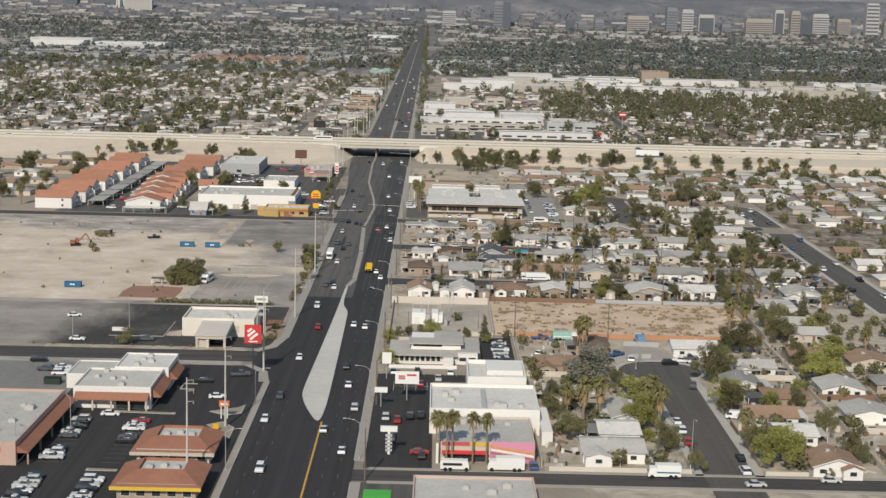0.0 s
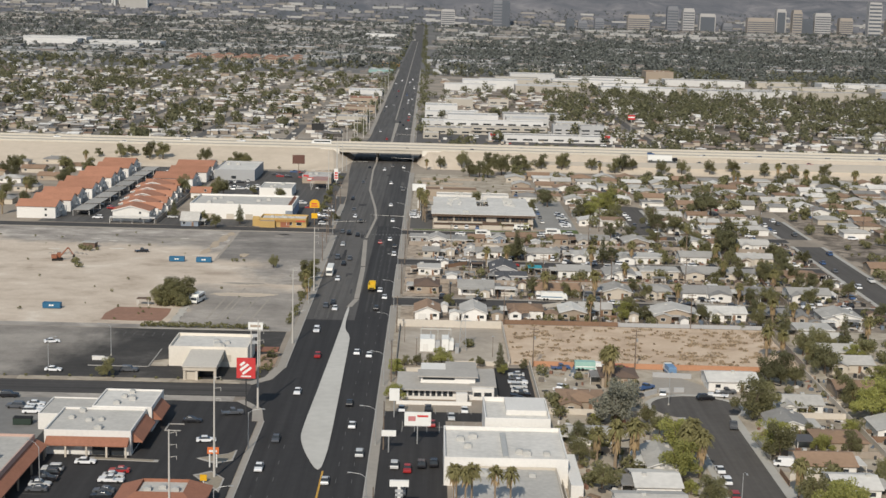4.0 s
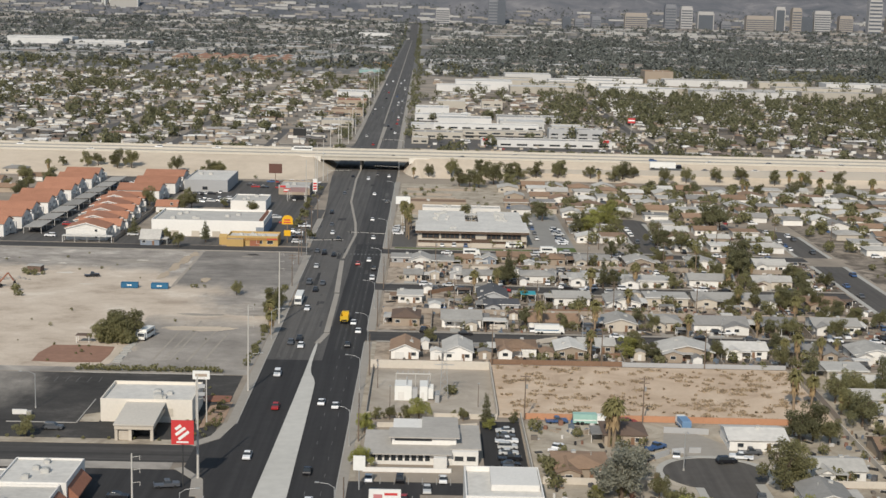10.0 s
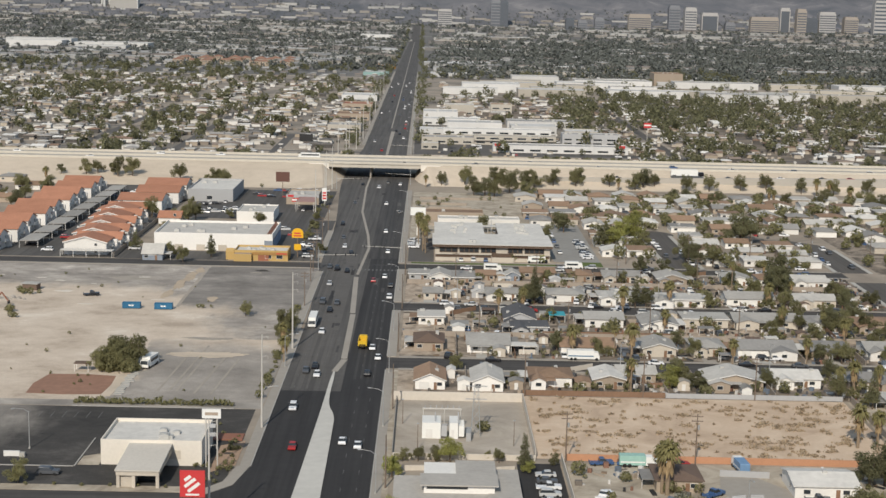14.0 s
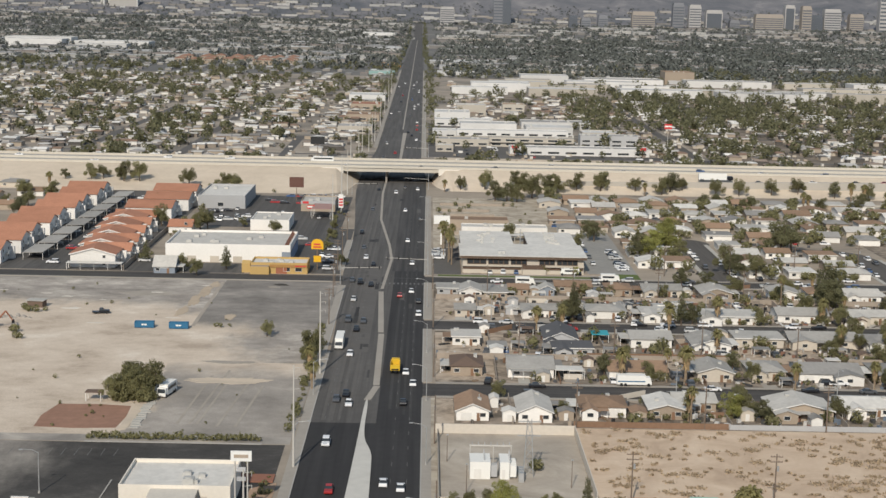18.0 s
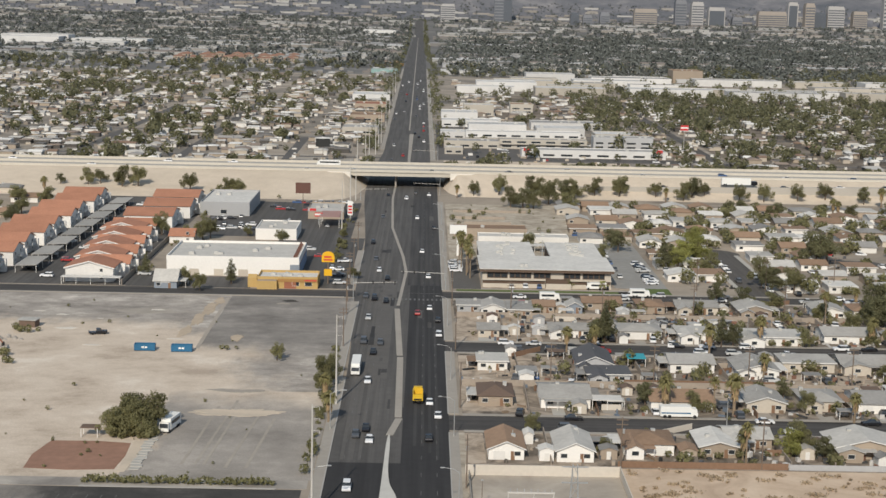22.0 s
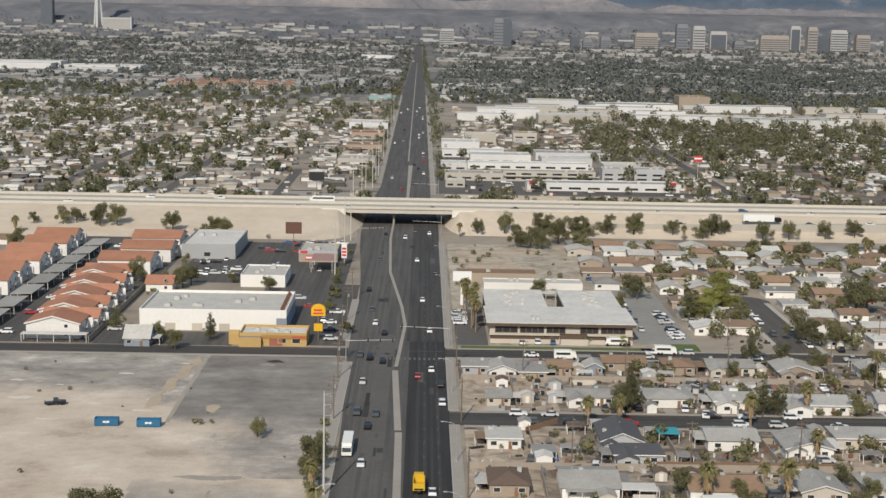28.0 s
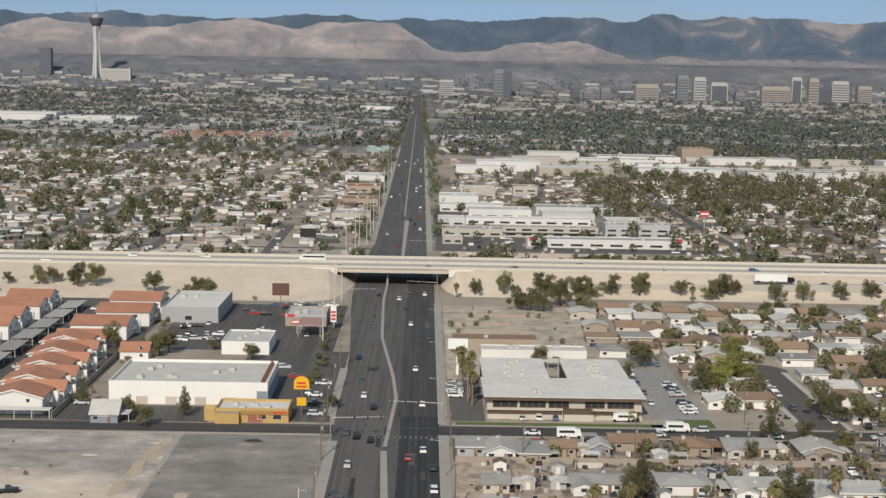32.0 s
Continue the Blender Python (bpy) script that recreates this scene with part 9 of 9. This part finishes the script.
def far_crown(x, y, r, h, n=26, z0=0.0):
    d = rs.normal(size=(n, 3))
    d /= np.linalg.norm(d, axis=1)[:, None]
    c = np.array([x, y, z0 + h * 0.55]) + d * rs.uniform(0.6, 1.05, (n, 1)) * np.array([r, r, h * 0.45])
    u = rs.normal(size=(n, 3))
    u /= np.linalg.norm(u, axis=1)[:, None]
    w = np.cross(u, d)
    q = (0.26 if n > 100 else 0.42 if n == 34 else 0.3 if n in (70, 50) else 0.46 if n in (18, 20) else 0.5) * r
    k0 = len(crowns.v)
    for i in range(n):
        crowns.v += [tuple(c[i] - u[i] * q), tuple(c[i] - w[i] * q * 0.7), tuple(c[i] + u[i] * q), tuple(c[i] + w[i] * q * 0.7)]
        crowns.f.append([k0 + 4 * i, k0 + 4 * i + 1, k0 + 4 * i + 2, k0 + 4 * i + 3])


near_crowns, crowns = crowns, Shape()
for (x, y, r) in grove:
    y = clear_of_plots(x, y, 0.3)
    far_crown(x, y, r, r * rs.uniform(1.3, 2.3), 34 if r < 1.2 else 110, tree_z(x, y))
crowns.s = [0] * len(crowns.f)
tagged(new("garden_shrubs", crowns.mesh("garden_shrubs", M_LEAF)), "olive and dusty green garden shrubs and small trees", "shrubs", kind="stuff")
crowns = near_crowns
def thicket(x, y):
    """How thickly trees grow in a block of the far districts."""
    return noise.noise(Vector((x / 75, y / 130, 4.4))) + 0.6 * noise.noise(Vector((x / 26, y / 45, 9.1)))


for k in range(9000):
    y = 1016 + 1250 * rs.random_sample() ** 0.9
    x = rs.uniform(-1, 1) * (110 + 0.31 * y)
    if abs(x + 6) < 24 or not street_free(x, y, 4) or (40 < x < 640 and 1720 < y < 1990 and rs.random_sample() < 0.9):
        continue
    if 0 < x < 160 and y < 1330 and rs.random_sample() < 0.75:
        continue
    grow = thicket(x, y) + (0.3 if x > 150 and y > 1250 else 0.14 if x > 150 else -0.02)
    if rs.random_sample() > 0.34 + 0.9 * grow:
        continue
    r = (1.3 + 2.9 * rs.random_sample() ** 1.3) * (1 + 0.45 * max(grow, 0))
    far_crown(x, y, r, r * rs.uniform(1.5, 2.7), 70 if y < 1400 else 50)
for k in range(190):
    x, y = rs.uniform(-650, -75), 1070 + 1300 * rs.random_sample() ** 0.8
    if street_free(x, y, 4):
        for j in range(rs.randint(1, 4)):
            r = rs.uniform(2.6, 5.2)
            far_crown(x + rs.normal() * 6, y + rs.normal() * 8, r, r * rs.uniform(1.4, 2.2), 70)
low_crowns, crowns = crowns, Shape()
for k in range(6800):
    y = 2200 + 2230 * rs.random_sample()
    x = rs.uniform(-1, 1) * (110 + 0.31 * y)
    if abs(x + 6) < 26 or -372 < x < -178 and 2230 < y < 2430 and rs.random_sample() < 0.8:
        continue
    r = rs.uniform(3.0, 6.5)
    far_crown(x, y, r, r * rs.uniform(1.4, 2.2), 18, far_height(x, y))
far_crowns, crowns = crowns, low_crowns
for k in range(1100):
    x, y = rs.uniform(130, 720), rs.normal(1480, 190)
    if y < 1020:
        continue
    r = rs.uniform(3.0, 5.0)
    if street_free(x, y, 4):
        far_crown(x, y, r, r * rs.uniform(1.8, 3.0), 50)
low_crowns, crowns = crowns, far_crowns
# Extra crowns on the far right; their density stands in for cloud shade.
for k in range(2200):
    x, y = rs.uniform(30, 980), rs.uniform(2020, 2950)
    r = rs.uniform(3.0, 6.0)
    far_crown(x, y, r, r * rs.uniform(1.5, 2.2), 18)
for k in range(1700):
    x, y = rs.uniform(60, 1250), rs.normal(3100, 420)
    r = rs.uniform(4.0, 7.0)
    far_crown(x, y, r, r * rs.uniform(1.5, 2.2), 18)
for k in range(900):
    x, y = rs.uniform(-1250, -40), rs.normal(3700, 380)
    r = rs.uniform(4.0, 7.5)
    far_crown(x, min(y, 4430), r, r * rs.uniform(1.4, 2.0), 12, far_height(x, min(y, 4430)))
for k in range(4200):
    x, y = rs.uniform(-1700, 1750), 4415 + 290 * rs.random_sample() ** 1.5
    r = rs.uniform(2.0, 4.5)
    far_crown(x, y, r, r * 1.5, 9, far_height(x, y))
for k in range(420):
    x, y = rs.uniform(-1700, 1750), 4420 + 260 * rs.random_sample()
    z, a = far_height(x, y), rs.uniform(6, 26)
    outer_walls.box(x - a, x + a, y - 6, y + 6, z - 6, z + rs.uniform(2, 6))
far_crowns, crowns = crowns, low_crowns
for k in range(620):
    y = rs.uniform(1120, 4400)
    far_crown(rs.choice([-33, 10, -37, 15] if y < 2600 else [-31, 5, -34, 9]) - 0.003 * (y - 1200) + rs.uniform(-3, 3), y, rs.uniform(1.5, 3.2), rs.uniform(4, 8), 14, far_height(0, y))
for k in range(36):
    x, y = rs.uniform(-440, -44), 1070 + 900 * rs.random_sample() ** 1.3
    r = rs.uniform(3.4, 6.0)
    far_crown(x, y, r, r * 1.55, 26)
for k in range(160):
    x, y = rs.uniform(14, 330), rs.normal(1054, 3)
    if x < 90 and rs.random_sample() < 0.6:
        continue
    r = rs.uniform(1.6, 3.0)
    far_crown(x, y, r, r * 1.6)
M_FARW = palette_mat("far walls", [(0.58, 0.555, 0.51), (0.36, 0.30, 0.235), (0.66, 0.64, 0.60), (0.24, 0.205, 0.17), (0.44, 0.385, 0.315), (0.09, 0.083, 0.076)])
M_FARR = palette_mat("far roofs", [(0.42, 0.395, 0.355), (0.19, 0.178, 0.165), (0.23, 0.155, 0.112), (0.72, 0.70, 0.66), (0.54, 0.515, 0.47), (0.46, 0.44, 0.41), (0.25, 0.20, 0.165), (0.33, 0.31, 0.29), (0.68, 0.66, 0.62), (0.15, 0.14, 0.13)])
tagged(new("far_housing", near_walls.mesh("far_housing", M_FARW)), "pale walls of distant low houses", "houses", kind="stuff")
tagged(new("far_roofs", near_roofs.mesh("far_roofs", M_FARR)), "grey, white and brown roofs of distant low houses", "roofs", kind="stuff")
# Past two kilometres the palettes are muted: haze is put into the colours.
M_OUTW = palette_mat("hazed outer walls", [(0.34, 0.335, 0.32), (0.26, 0.24, 0.215), (0.40, 0.39, 0.37), (0.20, 0.19, 0.18), (0.30, 0.28, 0.255)])
M_OUTR = palette_mat("hazed outer roofs", [(0.33, 0.32, 0.305), (0.24, 0.23, 0.22), (0.26, 0.215, 0.185), (0.54, 0.53, 0.51), (0.40, 0.39, 0.37), (0.30, 0.295, 0.285), (0.47, 0.46, 0.44)])
tagged(new("outer_housing", outer_walls.mesh("outer_housing", M_OUTW)), "walls of low houses far across the valley, greyed for haze", "houses", kind="stuff")
tagged(new("outer_roofs", outer_roofs.mesh("outer_roofs", M_OUTR)), "roofs of low houses far across the valley, greyed for haze", "roofs", kind="stuff")
# Distance haze is put into this foliage as a lighter, greyer base colour.
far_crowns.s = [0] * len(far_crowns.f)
tagged(new("distant_trees", far_crowns.mesh("distant_trees", mat("far hazed foliage", (0.104, 0.111, 0.10), 0.85, var=0.22, fine=0.03, broad=0.006, isle=0.3))), "dark green crowns of trees towards the mountains, greyed for haze", "trees", kind="stuff")
crown_me = crowns
crown_me.s = [0] * len(crown_me.f)
M_FARL = leafy("distant foliage", (0.185, 0.18, 0.10), var=0.22, isle=0.25)
tagged(new("far_trees", crown_me.mesh("far_trees", M_FARL)), "dark olive crowns of distant street and garden trees", "trees", kind="stuff")

# Greyer copies of the nearer paints: dimmer far light put into the colour.
M_FWHITE = mat("dimmed white render", (0.56, 0.55, 0.53), 0.85, var=0.14, rnd=0.12)
M_FCREAM = mat("dimmed cream render", (0.42, 0.385, 0.33), 0.85, var=0.12, rnd=0.1)
M_FROOF = mat("dimmed weathered white roofing", (0.50, 0.49, 0.47), 0.85, var=0.22, fine=0.3, broad=0.05, rnd=0.12)
M_FROOF_G = mat("dimmed weathered grey roofing", (0.33, 0.32, 0.305), 0.85, var=0.22, fine=0.3, broad=0.05, rnd=0.12)
# large roofs and roadside buildings beyond the freeway
for lab, x0, x1, y0, y1, h, w, r in (
    ("tan big-box store with arched openings", 306, 343, 1990, 2030, 22, M_TAN, M_ROOF_B), ("pale store with a flat roof", 235, 300, 1980, 2020, 8, M_FWHITE, M_FROOF_G),
    ("long white exhibition hall with a flat roof", -740, -640, 2760, 2810, 20, M_FWHITE, M_FROOF), ("white exhibition annexe with a flat roof", -610, -520, 2730, 2770, 12, M_FWHITE, M_FROOF), ("long white exhibition hall with a flat roof", -760, -640, 2830, 2880, 22, M_FWHITE, M_FROOF), ("long white exhibition hall with a flat roof", -635, -500, 2830, 2890, 14, M_FWHITE, M_FROOF),
    ("white flat-roofed roadside shop", 14, 60, 1330, 1350, 5, M_FWHITE, M_FROOF), ("two-storey motel with a pale roof", 30, 112, 1215, 1228, 7, M_FWHITE, M_FROOF),
    ("two-storey motel with a grey roof", 52, 112, 1172, 1184, 6, M_FCREAM, M_FROOF_G), ("white roadside shop with a flat roof", 34, 78, 1285, 1310, 6, M_FWHITE, M_FROOF), ("white stepped shop building with a flat roof", 84, 120, 1262, 1290, 6, M_FWHITE, M_FROOF), ("pale shop building with a grey roof", 84, 140, 1320, 1345, 5, M_FWHITE, M_FROOF_G), ("low white shop by the car park", 12, 30, 1230, 1250, 5, M_FWHITE, M_FROOF), ("cream shop building with a flat roof", 122, 150, 1212, 1236, 7, M_FCREAM, M_FROOF), ("white roadside block with grey units", 14, 44, 1380, 1410, 7, M_FWHITE, M_FROOF), ("pale roadside block with a grey roof", 14, 52, 1170, 1190, 4.5, M_FCREAM, M_FROOF_G),
    ("long white shopping strip with red ends", 64, 158, 1120, 1136, 4.6, M_FWHITE, M_FROOF_G), ("pale roadside diner with a flat roof", 14, 26, 1130, 1142, 4, M_FCREAM, M_FROOF),
    ("grey apartment block with white upper floor", 117, 134, 1177, 1192, 8, M_GREYW, M_FROOF_G), ("grey apartment block with white upper floor", 138, 158, 1177, 1192, 8, M_GREYW, M_FROOF_G),
    ("tan low apartment block with a brown roof", 76, 96, 1470, 1490, 8, M_FCREAM, M_ROOF_B), ("tan roadside block with a pale roof", 34, 60, 1440, 1460, 9, M_FCREAM, M_FROOF), ("brown-roofed tan roadside shop building", -60, -32, 1360, 1390, 5, M_TAN, M_ROOF_B),
    ("tan shop with a dark red roof", -62, -34, 1480, 1510, 5, M_TAN, M_TILE_R), ("white roadside shop with a flat roof", -70, -34, 1600, 1640, 5, M_FWHITE, M_FROOF), ("roadside shop with a pale roof", -60, -34, 1250, 1275, 5, M_FCREAM, M_FROOF_G),
    ("orange-fronted roadside shop with a grey roof", -60, -32, 2280, 2310, 7, mat("orange stucco", (0.5, 0.27, 0.08), 0.8), M_FROOF_G), ("teal-fronted shop with a grey roof", -70, -36, 2080, 2110, 6, mat("teal stucco", (0.25, 0.38, 0.36), 0.8), M_FROOF_G),
    ("white roadside block with a flat roof", 20, 70, 2080, 2120, 7, M_FWHITE, M_FROOF), ("grey commercial block with a flat roof", 24, 110, 2250, 2290, 7, M_GREYW, M_FROOF_G), ("pale commercial block with a flat roof", 130, 260, 2180, 2230, 7, M_FCREAM, M_FROOF_G),
    ("white block far down the boulevard", -150, -70, 3700, 3760, 18, M_FWHITE, M_FROOF), ("pale block far down the boulevard", 40, 160, 3560, 3620, 10, M_FCREAM, M_FROOF_G),
):
    if y0 > 1700:
        h *= 0.68
    b = flat_building("commercial_building", lab, "building", x0, x1, y0, y1, h, w, r, 0.6, 3, group="roadside buildings")
    cw = (x1 - x0) / 2
    n = max(2, int((x1 - x0) / 9))
    if y0 < 1500:
        for z in (1.0, 3.9) if "motel" in lab or "apartment" in lab else (1.0,):
            for k in range(min(n, 8)):
                window(b, -cw + (k + 0.5) * 2 * cw / min(n, 8), -(y1 - y0) / 2, z, 1.3 * cw / min(n, 8), 1.5)
        if "motel" in lab:
            part("walkway", Shape().box(-cw, cw, -(y1 - y0) / 2 - 1.5, -(y1 - y0) / 2, 3.0, 3.2), M_CONC_D, b)
    else:
        part("door_band", Shape().box(-cw * 0.8, cw * 0.8, -(y1 - y0) / 2 - 0.3, -(y1 - y0) / 2, 0.3, h * 0.35), M_GREYW, b)
wr_ = random.Random(8)
for row, y in enumerate((1725, 1780, 1840, 1900, 1965)):
    x = 34 + 22 * row
    while x < 690:
        w = wr_.uniform(48, 105)
        yy = y - 0.06 * x + wr_.uniform(-9, 9)
        if wr_.random() < 0.8:
            flat_building("warehouse", wr_.choice(["white warehouse with a flat roof", "pale warehouse with a low grey roof"]), "warehouse", x, x + w, yy, yy + wr_.uniform(22, 38), wr_.uniform(6, 10), wr_.choice([M_FWHITE, M_FWHITE, M_FWHITE, M_FCREAM]), wr_.choice([M_FROOF, M_FROOF, M_FROOF_G]), 0.6, 1, group="warehouses")
        x += w + wr_.uniform(6, 30)
for x0, x1 in ((64, 70), (150, 157)):
    panel_sign("wall_sign", (x0 + x1) / 2, 1119, 4.0, 1.8, 4.6, M_RED, "red block sign over the shopping strip", M_RED)
panel_sign("pylon_sign", 178, 1170, 5.4, 3.6, 15, M_RED, "red sign high on a white pole", M_WPOLE, [(0, 1.4, 5, 1.0, M_SIGN_W)])
panel_sign("billboard", -62, 1075, 9, 5, 9, mat("black billboard", (0.03, 0.03, 0.03), 0.7), "black-backed billboard on a steel post", M_POLE)
for x, y in ((-40, 1062), (-36, 1084), (-33, 1066), (-31, 1120), (-30, 1150)):
    tall_pole(x, y, 90)
for k in range(14):
    street_lamp(7.0 - 0.17 * k, 1100 + 60 * k, 0)
for k in range(5):
    tall_pole(-29.5 - 0.3 * k, 1190 + 130 * k, 0)

def tile_block(m):
    t = thing("apartment_block", m, "apartment block with a red-brown tile roof", "apartments", "tiled apartments")
    part("wall", Shape().box(-8, 8, -7, 7, 0, 7), M_TAN, t)
    part("roof", Shape().hip_roof(-8, 8, -7, 7, 7.2, 2.4), mat("faded red-brown tile", (0.27, 0.155, 0.11), 0.9, var=0.2), t)
    for k in (-4, 0, 4):
        window(t, k, -7, 4.2, 2.0, 1.6)
    return t


for k in range(24):
    again("tile_block", pose(-352 + 22 * (k % 8) + 5 * math.sin(3 * k), 2290 + 55 * (k // 8) + 14 * math.sin(5 * k), 0), tile_block)

# ---------------------------------------------------------------- towers of the centre
# Tower paints pulled together towards grey: distance haze put into the colours.
M_TOWER_D = mat("dark glass tower", (0.10, 0.11, 0.125), 0.35, var=0.1, spec=0.5)
M_TOWER_G = mat("grey tower", (0.20, 0.205, 0.22), 0.7, var=0.08)
M_TOWER_L = mat("pale tower", (0.40, 0.385, 0.37), 0.8, var=0.06)
M_TOWER_T = mat("sand tower", (0.33, 0.29, 0.25), 0.8, var=0.06)


def tower(x, y, w, d, h, wall, label, bands=True, crown=0.0, dark_face=None, z=0.0):
    """A high-rise with window bands floor by floor."""
    t = thing("high_rise", pose(x, y, z), label, "high-rise", "towers of the centre")
    part("shaft", Shape().box(-w / 2, w / 2, -d / 2, d / 2, -12, h), wall, t)
    if dark_face:
        part("glass_face", Shape().box(-w / 2 + 2.5, w / 2 - 2.5, -d / 2 - 0.3, -d / 2, 4, h - 5), dark_face, t)
    if bands:
        s = max(6.0, h / 9)
        k = 5.0
        while k < h - 4:
            part("window_band", Shape().box(-w / 2 + 1, w / 2 - 1, -d / 2 - 0.5, -d / 2, k, k + s * 0.45), M_TOWER_D, t)
            k += s
    part("roof_cap", Shape().box(-w / 2 + 2, w / 2 - 2, -d / 2 + 2, d / 2 - 2, h, h + 3 + crown), wall, t)
    return t


for x, w, h, wall, lab, kind in (
    (62, 50, 62, M_TOWER_L, "pale hotel tower with window bands", 0), (215, 34, 104, M_TOWER_G, "grey twin apartment tower", 0), (240, 30, 100, M_TOWER_D, "dark twin apartment tower", 0),
    (432, 30, 40, M_TOWER_D, "dark glass mid-rise office block", 0), (470, 34, 32, M_TOWER_G, "grey concrete mid-rise office block", 0), (520, 34, 44, M_TOWER_G, "grey concrete mid-rise office block", 0), (640, 80, 60, M_TOWER_T, "broad sand-coloured hotel block", 0),
    (745, 40, 96, M_TOWER_G, "grey hotel tower with dark bands", 0), (790, 42, 90, M_TOWER_L, "pale hotel tower with narrow bands", 0), (862, 60, 70, M_TOWER_L, "office tower framed in white round dark glass", 1),
    (925, 36, 34, M_TOWER_G, "grey concrete mid-rise office block", 0), (1010, 100, 60, M_TOWER_T, "broad sand-coloured hotel block", 0), (1088, 36, 96, M_TOWER_L, "hotel tower with a black glass face", 1), (1128, 34, 94, M_TOWER_T, "sand-coloured hotel tower with dark bands", 0),
    (1165, 46, 60, M_TOWER_D, "dark glass casino tower with a flat roof", 0), (1215, 60, 84, M_TOWER_L, "pale hotel tower with a stepped roof", 0), (1290, 50, 66, M_TOWER_T, "sand-coloured mid-rise block with dark bands", 0), (1370, 48, 132, M_TOWER_L, "tall pale hotel tower with dark bands", 0), (1440, 60, 60, M_TOWER_T, "sand-coloured mid-rise block with dark bands", 0),
):
    y = 4420 + 40 * math.sin(x)
    tower(x * 0.97, y, w * 0.8, 30, h * 0.74, wall, lab, kind == 0, 2, M_TOWER_D if kind else None, far_height(x, y))
tower(-1120, 4640, 34, 30, 98, M_TOWER_D, "dark slab tower on the horizon", False, 2, None, 40)
tower(-1075, 4640, 70, 40, 18, M_TOWER_G, "low grey casino block", False, 0, None, 40)
# Slight shade on the slab's broad face is put into its beige.
hotel = tower(-905, 4600, 84, 30, 45, mat("shaded beige hotel concrete", (0.36, 0.345, 0.32), 0.8, var=0.06), "long beige hotel slab beside the tower", False, 0, None, 38)
M_STW = mat("pale concrete tower", (0.50, 0.50, 0.48), 0.8, var=0.06)
part("end_wall", Shape().box(40, 43, -16, 16, -12, 50), M_STW, hotel)
part("parapet", Shape().box(-42, 40, -16, -15, 43.5, 46), M_STW, hotel)
part("podium", Shape().box(-44, 20, -24, -15, -12, 6), M_STW, hotel)
part("porch", Shape().box(-6, 8, -32, -24, -12, 14), M_STW, hotel)
st = thing("observation_tower", pose(-965, 4610, 42), "slender white concrete observation tower with a dark pod", "observation tower")
part("shaft", Shape().lathe([(7.0, -10), (6.4, 50), (6.0, 105), (6.0, 148), (9.0, 162), (11.5, 168)], 14), M_STW, st)
for k in range(3):
    a = math.pi * (0.17 + 0.667 * k)
    lg = Shape()
    for (ra, za), (rb, zb) in (((16.5, -10), (12.5, 30)), ((12.5, 30), (8.5, 80)), ((8.5, 80), (6.2, 112)), ((6.2, 112), (8.5, 145)), ((8.5, 145), (11.0, 166))):
        lg.tube((ra * math.cos(a), ra * math.sin(a), za), (rb * math.cos(a), rb * math.sin(a), zb), 3.6 - za * 0.006, 3.6 - zb * 0.006, 8)
    part("leg", lg, M_STW, st)
part("pod", Shape().lathe([(11, 166), (15, 172), (20, 185), (21, 189), (16, 190)], 24), mat("dark pod", (0.09, 0.09, 0.10), 0.6), st)
part("dome", Shape().lathe([(13, 189), (13, 193), (10.5, 198), (6, 201), (2, 202)], 20), mat("glazed dome", (0.30, 0.32, 0.34), 0.4), st)
part("mast", Shape().tube((0, 0, 201), (0, 0, 236), 1.6, 0.7, 8), M_TOWER_G, st)
